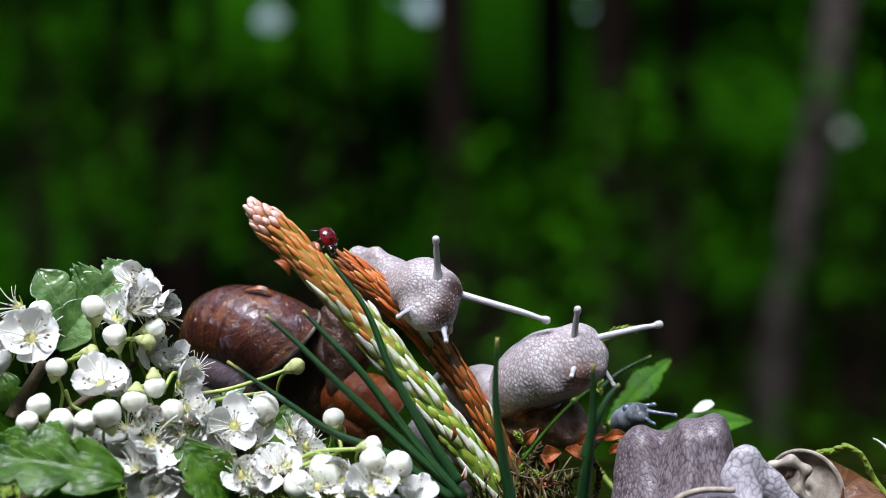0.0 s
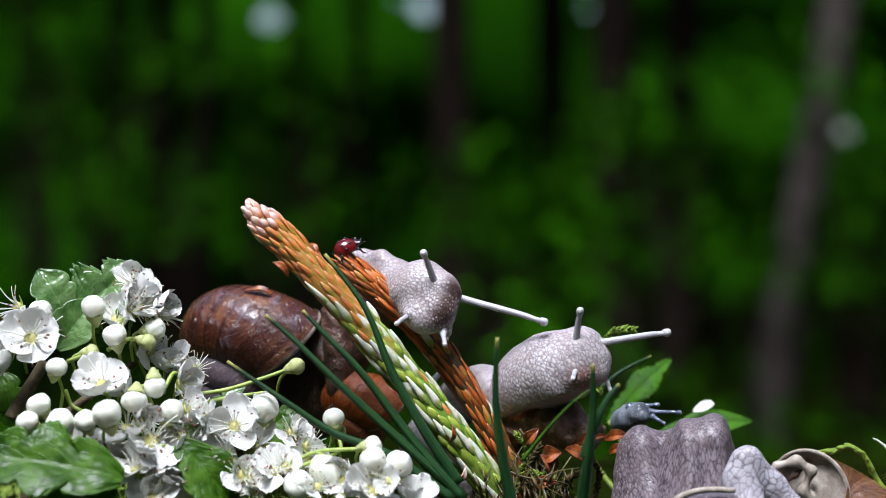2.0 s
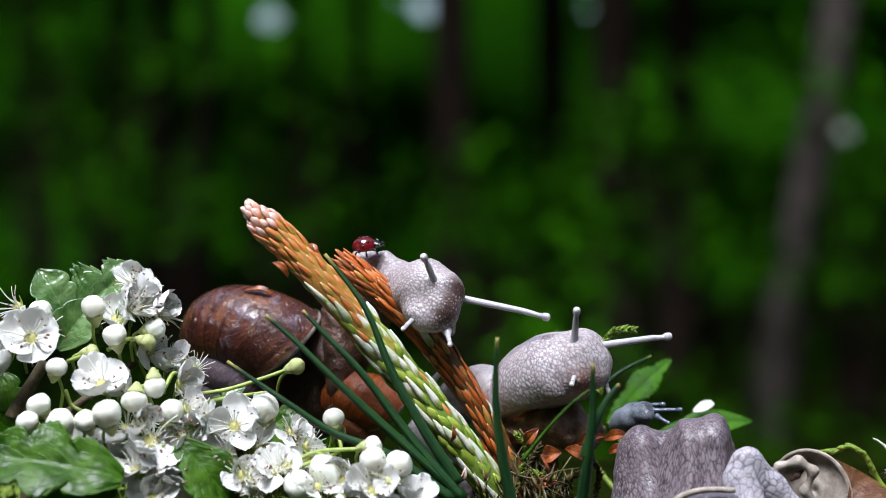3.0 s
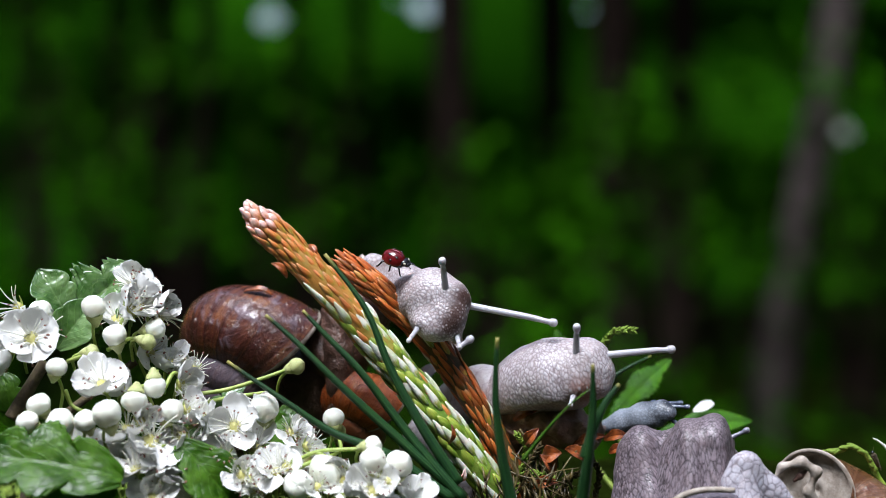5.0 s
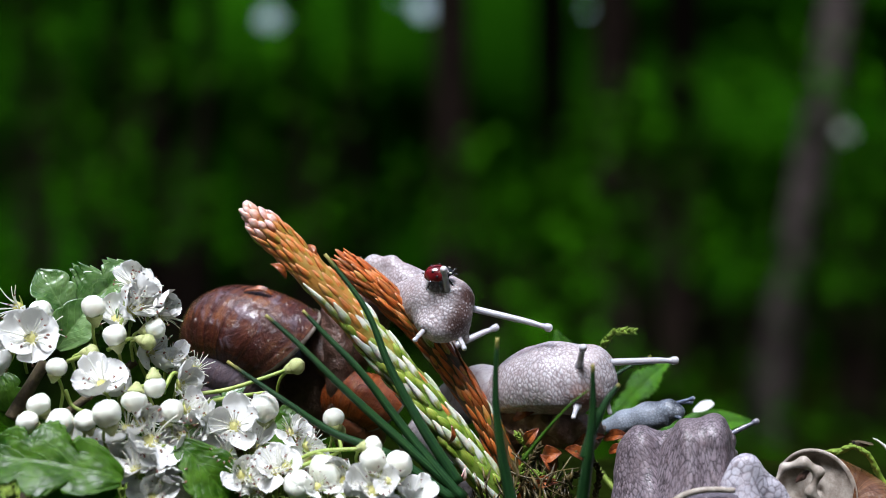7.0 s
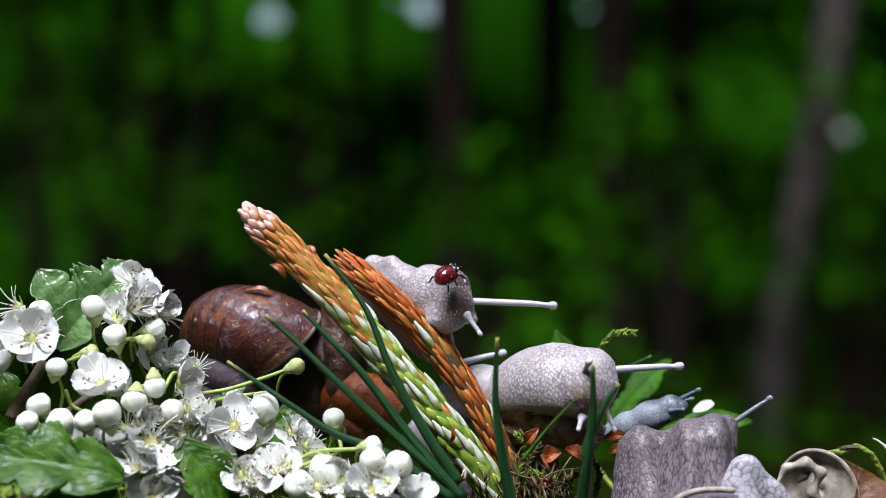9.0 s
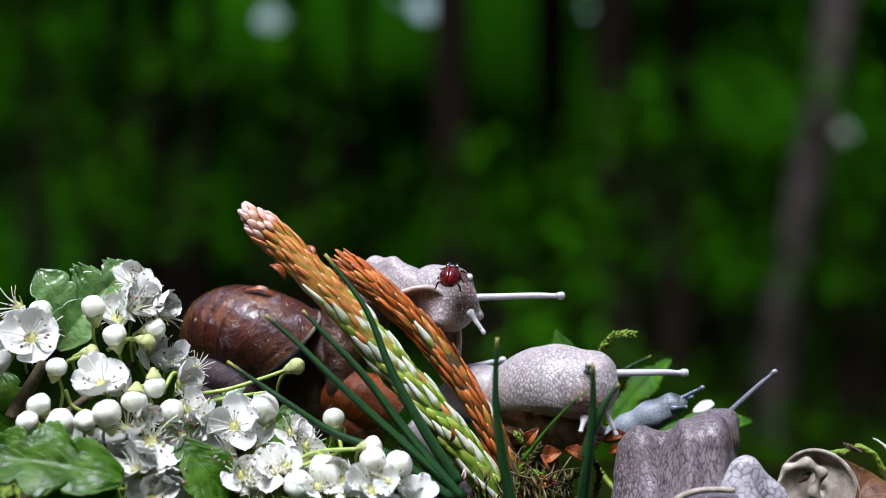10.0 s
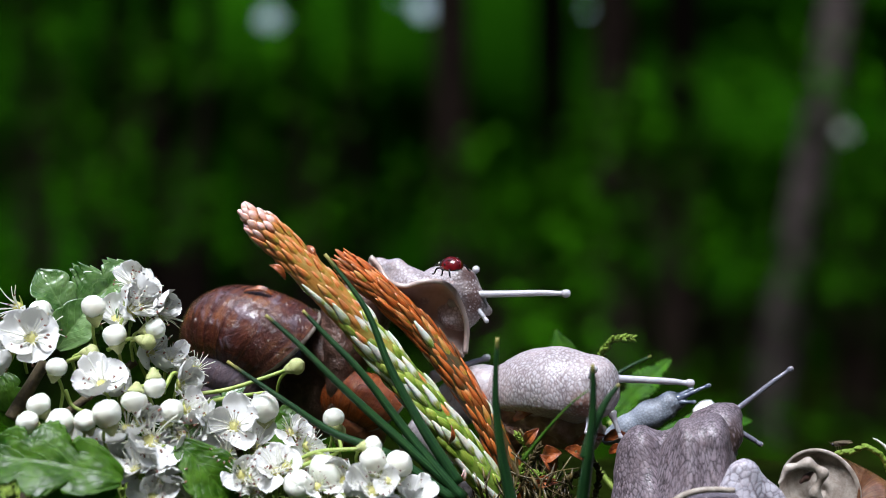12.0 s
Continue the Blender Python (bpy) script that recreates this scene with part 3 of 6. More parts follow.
DARK = "dark straight trunk in the shaded forest"
for i, (px, d, r, lean) in enumerate((((-2.25414, 15, 0.3), 15, 0.16, 0.0), ((-3.44986, 20, 0.3), 20, 0.15, 0.01), ((0.04557, 14, 0.3), 14, 0.16, 0.0), ((1.06243, 18, 0.3), 18, 0.19, 0.0), ((1.23814, 13, 0.3), 13, 0.17, -0.005),
                                      ((2.14, 17, 0.3), 17, 0.18, 0.0), ((-2.72571, 22, 0.3), 22, 0.12, 0.0), ((-1.87, 24, 0.3), 24, 0.12, 0.0), ((-4.03371, 19, 0.3), 19, 0.1, 0.0), ((-1.04914, 25, 0.3), 25, 0.14, 0.0), ((-1.45843, 20, 0.3), 20, 0.1, 0.0))):
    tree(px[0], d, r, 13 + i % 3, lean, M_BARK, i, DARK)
tree((1.49557, 9, -0.67443)[0], 9, 0.1, 12, 0.19, M_BARK_GREY, 40, "leaning grey trunk at the edge of the clearing")
# Two added trees out of view; their crowns keep light off the background.
for i, (x, y) in enumerate(((-4.8, 12.0), (5.4, 13.0))):
    tree(x, y, 0.13, 9 + i % 3, 0.0, M_BARK, 140 + i, DARK)
for i in range(16):
    a = radians(70 + 220 * (i + 0.5) / 16)
    tree(math.sin(a) * (11 + 4 * (i % 3)), math.cos(a) * (11 + 4 * (i % 3)), 0.14, 12 + i % 4, 0.0, M_BARK, 60 + i, DARK)
for i, (p, h, s) in enumerate((((0.54557, 9, 0.3), 1.6, 0.5), ((1.218, 10, 0.3), 1.9, 0.5), ((0.38114, 11, 0.3), 1.6, 0.5), ((1.94343, 9, 0.3), 2.0, 0.6), ((2.77143, 12, 0.3), 2.7, 0.8), ((-2.58571, 12, 0.3), 2.5, 0.8), ((-2.50229, 14, 0.3), 2.9, 0.8),
                               ((-1.56771, 15, 0.3), 2.5, 0.8), ((-1.056, 16, 0.3), 2.4, 0.7), ((1.14343, 14, 0.3), 1.9, 0.7), ((2.09629, 14, 0.3), 2.4, 0.8), ((3.09257, 16, 0.3), 2.9, 0.9), ((-2.27, 17, 0.3), 3.1, 0.9), ((-0.65543, 18, 0.3), 1.7, 0.7), ((-1.85657, 9, 0.3), 1.5, 0.5), ((1.794, 11, 0.3), 1.6, 0.6))):
    shrub(p[0], p[1], h, s, 100 + i)
# Shrubs in the lighter leaf copy; their brightness is in the colour.
for i, (p, h, s) in enumerate((((0.476, 8, 0.3), 1.5, 0.35), ((1.044, 8.5, 0.3), 1.75, 0.3), ((0.26057, 9, 0.3), 1.4, 0.3), ((2.052, 9, 0.3), 1.6, 0.35), ((0.51657, 7.5, 0.3), 1.1, 0.3), ((-1.812, 10, 0.3), 2.5, 0.5), ((-1.96514, 9, 0.3), 2.4, 0.5), ((-1.52457, 11, 0.3), 2.5, 0.4), ((-0.85357, 12, 0.3), 2.3, 0.5), ((-0.49757, 13, 0.3), 2.6, 0.5), ((-1.21114, 13, 0.3), 2.7, 0.5), ((2.13, 10, 0.3), 1.25, 0.35), ((2.62, 12, 0.3), 1.6, 0.4), ((2.2, 9.5, 0.3), 0.75, 0.3), ((3.05, 14, 0.3), 2.3, 0.5))):
    shrub(p[0], p[1], h, s, 200 + i, 160, M_FOLIAGE_LIT)


def undergrowth():
    """Low leaves on the forest floor."""
    rng = random.Random(77)
    spots = []
    for _ in range(420):
        x, y = rng.uniform(-9, 9), rng.uniform(3.5, 26)
        if abs(x) < 0.3 * y + 1:
            spots.append(((x, y, LOW + 0.15), 0.35, 40))
    me = leaf_cloud("undergrowth", spots, 0.11, 78)
    # The leaf colour itself carries the shade down here.
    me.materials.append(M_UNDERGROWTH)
    tagged(new("undergrowth", me), "low green leaves on the forest floor", "undergrowth", kind="stuff")


undergrowth()


# ---- snails ----
def shell_mesh(name, R, turns=3.6, n=230, k=40, W=1.95, rc=0.47, rr=0.53, hh=0.5, drop=0.95, stop=0.0):
    """Globose right-handed shell: apex at the origin towards +Z, mouth at +X facing -Y."""
    v, uv = [], []
    b = math.log(W) / (2 * math.pi)
    for i in range(n):
        th = -turns * 2 * math.pi * (1 - i / (n - 1)) - stop
        e = math.exp(b * th)
        grow = 1 + 0.012 * noise.noise((th * 5, 0, R)) + 0.008 * noise.noise((th * 19, 3, R))
        for j in range(k):
            a = 2 * math.pi * j / k
            x = R * e * (rc + rr * grow * math.cos(a))
            z = R * e * (-drop + hh * grow * math.sin(a))
            v.append((x * math.cos(-th), x * math.sin(-th), z))
            uv.append((th / (2 * math.pi) + turns, j / k))
    return mesh_of(name, v, grid_faces(n, k), uv)


def lip_mesh(name, R, rc=0.47, rr=0.53, hh=0.5, drop=0.95, W=1.95, n=26, k=40):
    """Thick pale rim of the mouth and the lining behind it."""
    v = []
    b = math.log(W) / (2 * math.pi)
    for i in range(n):
        if i < 8:
            a0 = math.pi * i / 7
            th, grow = 0.05 * math.sin(a0), 1.0 + 0.06 * math.cos(a0) - 0.03
        else:
            th, grow = -(i - 7) * 0.075, 0.91
        e = math.exp(b * th)
        for j in range(k):
            a = 2 * math.pi * j / k
            x, z = R * e * (rc + rr * grow * math.cos(a)), R * e * (-drop + hh * grow * math.sin(a))
            v.append((x * math.cos(-th), x * math.sin(-th), z))
    return mesh_of(name, v, grid_faces(n, k))


def shell(parent, centre, R, apex, facing, material, label, lip_label="pale shell lip"):
    """apex: where the spire points; facing: where the mouth opens."""
    z = Vector(apex).normalized()
    y = -(Vector(facing) - z * z.dot(Vector(facing))).normalized()
    x = y.cross(z)
    m = Matrix((x, y, z)).transposed().to_4x4()
    m = Matrix.Translation(Vector(centre) - m.to_3x3() @ Vector((0.12 * R, 0, -0.75 * R))) @ m
    s = part("shell", shell_mesh("shell", R), material, parent, label, m=m)
    lip = part("shell_lip", lip_mesh("shell_lip", R), M_LIP, s, lip_label, m=Matrix.Identity(4))
    lip.matrix_basis = Matrix.Identity(4)
    return s


def tentacle(parent, length, radius, material, label="", knob=1.12, eye=True):
    """A feeler along local X with a knob at its tip; it is placed by its keys."""
    L, r = length, radius
    flare = 2.1 if eye else 1.9
    wide = [(-1.9, 0.15), (-1.6, 0.55), (-0.9, 0.88), (0.1, 1.0), (1.6, 0.86), (3.2, 0.66), (5.2, 0.5)]
    rows = [(x * r * (1 if eye else 0.7), 0, 0, max(1.0, flare * w) * r if x > 0 else flare * w * r, max(1.0, flare * w) * r if x > 0 else flare * w * r) for x, w in wide]
    rows += [(0.72 * L, 0, 0.006 * L, 0.88 * r, 0.88 * r), (L - 3.0 * r, 0, 0, 0.74 * r, 0.74 * r),
             (L - 1.7 * knob * r, 0, 0, knob * r, knob * r), (L - 0.8 * knob * r, 0, 0, knob * r, knob * r), (L - 0.25 * knob * r, 0, 0, 0.7 * knob * r, 0.7 * knob * r), (L, 0, 0, 0.15 * knob * r, 0.15 * knob * r)]
    t = part("tentacle", loft("tentacle", rows, 64, 18, lumps=0.07 * r, lump_size=0.0009, rnd=(False, False)), material, parent, label, m=Matrix.Identity(4))
    if eye:
        e = part("eye_spot", loft("eye_spot", [(L - 1.2 * r, 0, 0.75 * r, 0.35 * r, 0.25 * r), (L - 0.8 * r, 0, 0.8 * r, 0.4 * r, 0.3 * r), (L - 0.45 * r, 0, 0.65 * r, 0.25 * r, 0.25 * r)], 8, 8), M_EYE, t, m=Matrix.Identity(4))
        e.matrix_basis = Matrix.Identity(4)
    return t


def feeler_rows(length, rows):
    """Poses from (seconds, root, tip)."""
    return [(t, reach(a, b, length)) for t, a, b in rows]


# snail draped over the rusty shoot
snail_a = thing("snail", (-0.04755, 0.03, 0.25775), "large edible snail with brown shell, neck stretched over a pine shoot", "snail", "snails")
shell(snail_a, (-0.05157, 0.037, 0.26917), 0.0268, (-0.58, -0.45, -0.68), (0.7, 0.3, -0.62), M_SHELL, "wet dark brown banded shell with grey scuffs")
# Body, foot and mantle edge: the shade by the shell is in their dark brown.
part("body", loft("body", [(*(-0.03418, 0.034, 0.26659), 0.009, 0.009), (*(-0.02741, 0.036, 0.27412), 0.009, 0.009), (*(-0.02205, 0.036, 0.28331), 0.008, 0.008), (*(-0.01961, 0.032, 0.29103), 0.006, 0.006)], 60, 40, (0, 1, 0), lumps=0.0008, skin=0.0002), M_FLESH_SHADED, snail_a, "brown flesh between shell and neck, shade in its colour")
part("tail", loft("tail", [(*(-0.07069, 0.045, 0.25033), 0.006, 0.008), (*(-0.05522, 0.046, 0.25492), 0.009, 0.01), (*(-0.04118, 0.046, 0.2596), 0.011, 0.012), (*(-0.0286, 0.044, 0.2613), 0.01, 0.012), (*(-0.02075, 0.042, 0.26144), 0.006, 0.01)], 60, 40, lumps=0.002, lump_size=0.006), M_FLESH_SHADED, snail_a, "brown foot under the shell, darkened as in its shade")
part("mantle_edge", loft("mantle_edge", [(*(-0.03072, 0.022, 0.28523), 0.002, 0.003), (*(-0.02858, 0.021, 0.27931), 0.0032, 0.004), (*(-0.02734, 0.02, 0.27192), 0.0038, 0.004), (*(-0.02674, 0.02, 0.26301), 0.0034, 0.004), (*(-0.02744, 0.022, 0.25391), 0.003, 0.003)], 70, 60, (0, 1, 0), lumps=0.0009, lump_size=0.004, skin=0.00012), M_FLESH_SHADED, snail_a, "moist brown mantle edge beside the shell")


# the curled edge of the foot behind the shoot, the neck, and the head that turns on it
foot_edge = part("foot_edge", soft_body("foot_edge", [
    ((-0.02416, 0.022, 0.29627), (-0.02233, 0.021, 0.29836), 0.00089, 0.00149, 1),
    ((-0.02207, 0.022, 0.29657), (-0.01389, 0.017, 0.29261), 0.00358, 0.00502, 1),
    ((-0.02258, 0.02, 0.29851), (-0.01743, 0.017, 0.29867), 0.00119, 0.00133, 1),
    ((-0.01743, 0.017, 0.29867), (-0.01261, 0.013, 0.29399), 0.00133, 0.00191, 1),
    ((-0.01415, 0.016, 0.29292), (-0.00969, 0.014, 0.29163), 0.00442, 0.0047, 1)], blend=0.0026, cell=(0.001, 0.001, 0.001), skin=0.00006, lumps=0.00006, seed=1.0), M_HEAD, snail_a, "thin curled pale edge of the foot")
sway(foot_edge, ((0, 0, 0, 0, 0), (1.5, 0.00089, 0, -0.00044, 0), (2.5, 0.00207, 0, -0.00089, 0), (3, 0.00237, 0, -0.00104, 0), (5, 0.00385, 0, -0.00192, 0), (5.5, 0.00414, 0, -0.00207, 0), (7.2, 0.00414, 0, -0.00222, 0), (9, 0.004, 0.004, -0.00237, 0), (10.5, 0.00459, 0.005, -0.00266, 0), (12, 0.00533, 0.005, -0.00311, 0)))
# The dusk spots hold brown pigment and the shade on the lower face.
head_a = part("head", soft_body("head", [
    ((-0.01156, 0.012, 0.29093), (-0.0052, 0.006, 0.29118), 0.00497, 0.00636, 1.15),
    ((-0.01383, 0.015, 0.29279), (-0.00933, 0.01, 0.28849), 0.00383, 0.00481, 1),
    ((-0.00635, 0.005, 0.2886), (-0.00662, 0.004, 0.28502), 0.00519, 0.00418, 1.2),
    ((-0.0052, 0.006, 0.29118), (-0.00057, 0.003, 0.28922), 0.00607, 0.00503, 1.2),
    ((-0.00057, 0.003, 0.28922), (-0.00115, 0.001, 0.28511), 0.00503, 0.00415, 1.2),
    ((-0.00115, 0.001, 0.28511), (-0.00257, 0, 0.28257), 0.00415, 0.00314, 1.1),
    ((-0.00605, 0.004, 0.28502), (-0.00516, 0.002, 0.2825), 0.00389, 0.00344, 1),
    ((0.00029, 0.003, 0.2829), (0.00129, 0.002, 0.27949), 0.00172, 0.00115, 1),
    ((-0.0066, 0.002, 0.28537), (-0.00829, 0, 0.28414), 0.00186, 0.001, 1)], blend=0.0024, step=0.00018, cell=(0.00085, 0.00085, 0.00095), lean=-35, skin=0.00017, dome=1.0, lumps=0.00022, dusk=(((0.00371, 0, 0.28986), 0.0036), ((0.00185, -0.003, 0.28665), 0.0038), ((-0.00028, -0.003, 0.2831), 0.0034)), seed=12.0), M_HEAD, snail_a, "pale wrinkled neck and head with brown netted face")
sway(head_a, ((0, 0, 0, 0, 0), (1.5, -0.00058, 0, -0.00058, 0), (2.5, 0.00029, 0, -0.00058, 0), (3, 0.00058, 0, -0.00029, 0), (5, 0.00216, 0, -0.0026, -1), (5.5, 0.00245, 0, -0.00303, -1), (6.5, 0.00289, 0, -0.00303, -4), (7.2, 0.00289, 0.001, -0.00289, -8), (8.8, 0.00173, 0.008, -0.00202, -26), (9.5, 0.00231, 0.011, -0.00202, -30), (10.5, 0.00317, 0.013, -0.00231, -35), (12, 0.00433, 0.015, -0.0026, -40)), (-0.0052, 0.006, 0.29118))


def sole_mesh():
    """Hollow sole between its curled rim and the edge that clings to the shoot."""
    n, k = 80, 22
    rim = spline(((-0.01887, 0.016, 0.29779), (-0.01642, 0.013, 0.29516), (-0.01402, 0.011, 0.29168), (-0.00991, 0.01, 0.29024), (-0.00466, 0.01, 0.29169), (0, 0.01, 0.2914), (0.0035, 0.011, 0.28817), (0.00616, 0.013, 0.28051), (0.00587, 0.014, 0.27283)), n)
    low = spline(((-0.01976, 0.016, 0.29572), (-0.01648, 0.015, 0.29132), (-0.01118, 0.015, 0.2847), (-0.005, 0.015, 0.27778), (0.00235, 0.015, 0.27337), (0.00559, 0.015, 0.27219)), n)
    g = np.zeros((n, k, 3))
    for j in range(k):
        v = j / (k - 1)
        g[:, j] = rim * (1 - v) + low * v
        g[:, j, 1] += 0.0018 * math.sin(math.pi * v) ** 0.7 - 0.0018 * math.cos(min(1.0, v * 6) * math.pi)
        g[:, j, 2] += 0.0006 * math.sin(min(1.0, v * 6) * math.pi)
        g[:, j, 1] += 0.0004 * np.sin(np.linspace(0, 22, n)) * (1 - v)
    return sheet("foot", g, 0.0012)


foot_a = part("foot", sole_mesh(), M_SOLE, snail_a, "smooth pinkish sole of the foot")
moves(foot_a, [(t, (dx, dz, dy)) for t, dx, dz, dy in ((0, -0.00514, 0.00143, 0.012), (3, -0.00486, 0.00114, 0.012), (5.5, -0.00286, 0, 0.012), (7.2, -0.0035, -0.001, 0.011), (8.8, -0.004, -0.0045, 0.006), (9.5, -0.003, -0.003, 0.004), (10.5, -0.001, -0.0008, 0.001), (12, 0, 0, 0))])
t = tentacle(snail_a, 0.01314, 0.00086, M_TENT)
moves(t, feeler_rows(0.01314, ((0, (-0.00115, 0.0012, 0.29122), (-0.00185, -0.005, 0.30327)), (0.5, (-0.00144, 0.0012, 0.29093), (-0.00256, -0.005, 0.30213)), (1.5, (-0.00173, 0.0012, 0.29064), (-0.00484, -0.005, 0.30028)), (2.5, (-0.00144, 0.0012, 0.29035), (-0.00512, -0.005, 0.29929)), (3, (-0.00144, 0.0012, 0.29035), (-0.00512, -0.005, 0.29872)), (5, (0.00086, 0.0012, 0.28805), (-0.00028, -0.005, 0.29787)), (5.5, (0.00086, 0.0012, 0.2879), (-0.00057, -0.005, 0.29773)), (6.5, (0.00072, 0.0012, 0.28793), (-0.00085, -0.005, 0.29844)), (7.2, (0.00144, 0.0012, 0.28891), (0.00056, -0.005, 0.29396)),
                               (8.8, (0.00237, 0.018, 0.28831), (0.00523, 0.008, 0.29144)), (9.5, (0.00328, 0.022, 0.28896), (0.00613, 0.011, 0.29226)), (10.5, (0.00466, 0.026, 0.28963), (0.00765, 0.015, 0.29367)), (12, (0.00575, 0.03, 0.29031), (0.00888, 0.018, 0.29497)))))
t = tentacle(snail_a, 0.02886, 0.00093, M_TENT)
moves(t, feeler_rows(0.02886, ((0, (0.00405, 0.006, 0.28858), (0.02714, 0, 0.28171)), (0.5, (0.00361, 0.006, 0.28815), (0.02671, 0, 0.281)), (1.0, (0.00333, 0.006, 0.28771), (0.02629, 0, 0.28057)), (1.5, (0.00318, 0.006, 0.28757), (0.02586, 0, 0.28057)), (2, (0.00347, 0.006, 0.28771), (0.02657, 0, 0.28129)), (2.5, (0.00376, 0.006, 0.28757), (0.02657, 0, 0.28214)), (3, (0.00405, 0.006, 0.28757), (0.02714, 0, 0.28257)),
                                (5, (0.00578, 0.006, 0.28569), (0.029, 0, 0.28114)), (5.5, (0.00622, 0.006, 0.28525), (0.029, 0, 0.28)), (6, (0.00636, 0.006, 0.28496), (0.02857, 0, 0.27914)), (6.5, (0.00636, 0.006, 0.28482), (0.028, 0, 0.27886)), (7, (0.00665, 0.006, 0.28496), (0.02771, 0, 0.27986)), (9, (0.00749, 0.012, 0.28646), (0.02938, 0.007, 0.28546)), (9.5, (0.00781, 0.013, 0.28713), (0.0305, 0.008, 0.28742)),
                                (10.5, (0.00929, 0.014, 0.28766), (0.03208, 0.009, 0.28824)), (12, (0.01074, 0.014, 0.28824), (0.03295, 0.01, 0.28853)))))
t = tentacle(snail_a, 0.00743, 0.00066, M_TENT, knob=0.95, eye=False)
moves(t, feeler_rows(0.00743, ((0, (-0.00604, 0.003, 0.28606), (-0.0116, -0.005, 0.28289)), (1.5, (-0.0069, 0.003, 0.28505), (-0.01245, -0.005, 0.28161)), (2.5, (-0.00632, 0.003, 0.28434), (-0.01103, -0.005, 0.28048)), (5.5, (-0.00489, 0.003, 0.28146), (-0.00877, -0.005, 0.27638)), (6.5, (-0.00431, 0.003, 0.28117), (-0.00806, -0.005, 0.27638)), (8.8, (0.00088, 0.012, 0.28259), (-0.00059, 0.014, 0.27959)), (12, (0.00236, 0.016, 0.28467), (0.00238, 0.02, 0.28232)))))
t = tentacle(snail_a, 0.00686, 0.00066, M_TENT, knob=0.95, eye=False)
moves(t, feeler_rows(0.00686, ((0, (-0.00029, 0.003, 0.28175), (0.00085, -0.006, 0.27671)), (1.5, (-0.00057, 0.003, 0.28074), (0.00028, -0.006, 0.27586)), (2.5, (0.00014, 0.003, 0.28074), (0.00113, -0.006, 0.27586)), (5.5, (0.00316, 0.003, 0.28002), (0.00453, -0.004, 0.27492)), (6.5, (0.00316, 0.003, 0.27931), (0.00482, -0.004, 0.27435)), (9.5, (0.0066, 0.009, 0.28351), (0.01043, 0.007, 0.27814)), (10.5, (0.00747, 0.011, 0.28319), (0.011, 0.009, 0.27814)), (12, (0.00864, 0.014, 0.28502), (0.01162, 0.012, 0.28092)))))

# snail that stretches towards the blossomless side
snail_b = thing("snail", (0.01707, 0.015, 0.24718), "pale edible snail stretching out its wrinkled body", "snail", "snails")
body_b = part("body", soft_body("body", [
    ((0.01792, 0.014, 0.26196), (0.02346, 0.01, 0.26634), 0.00764, 0.00962, 1),
    ((0.02346, 0.01, 0.26634), (0.02834, 0.006, 0.2695), 0.00962, 0.00983, 1),
    ((0.02834, 0.006, 0.26978), (0.03414, 0.002, 0.27433), 0.00954, 0.00617, 1),
    ((0.03414, 0.002, 0.27433), (0.03664, 0.001, 0.27209), 0.00588, 0.00458, 1),
    ((0.03664, 0.001, 0.27209), (0.03729, 0, 0.26986), 0.00444, 0.00314, 1),
    ((0.02889, 0.003, 0.26824), (0.03264, 0.001, 0.27037), 0.0069, 0.00487, 1),
    ((0.03159, -0.002, 0.27026), (0.03252, -0.003, 0.26848), 0.00171, 0.00099, 1)], blend=0.003, cell=(0.00092, 0.0009, 0.00145), lean=28, dome=0.85, skin=0.00016, lumps=0.00025, dusk=(((0.03507, -0.005, 0.26733), 0.004),), cut=(((0.02917, 0.008, 0.26081), (0.00377, -0.00357, -0.01379)),), seed=5.0), M_FLESH_B, snail_b, "pale domed body with rows of tubercles")
sway(body_b, ((0, 0, 0, 0, 0), (1.5, 0.00029, 0, 0, 2), (3, 0.00029, 0, 0, 4.5), (5, 0.00014, 0, 0.00043, 13), (5.5, 0.00014, 0, 0.00058, 15.5), (6.5, 0.00029, 0, 0.00058, 18), (9, 0.00058, 0, 0.00087, 22), (9.5, 0.00058, 0, 0.00087, 23), (10.5, 0.00072, 0, 0.00101, 25), (12, 0.00087, 0, 0.00116, 28)), (0.01697, 0.012, 0.26357))
part("foot", loft("foot", [(*(0.01432, 0.022, 0.25242), 0.008, 0.006), (*(0.02457, 0.018, 0.25427), 0.009, 0.006), (*(0.03466, 0.014, 0.25315), 0.008, 0.005), (*(0.04037, 0.012, 0.24968), 0.005, 0.004)], 90, 60, lumps=0.003, lump_size=0.004), M_FOOT_PALE, snail_b, "brown shaded sole")
part("rear", loft("rear", [(*(0.00242, 0.03, 0.25775), 0.006, 0.006), (*(0.00977, 0.018, 0.26315), 0.006, 0.006), (*(0.01415, 0.016, 0.26182), 0.006, 0.006)], 60, 60, lumps=0.0006, skin=0.0003), M_FLESH, snail_b)
t = tentacle(snail_b, 0.01229, 0.00086, M_TENT)
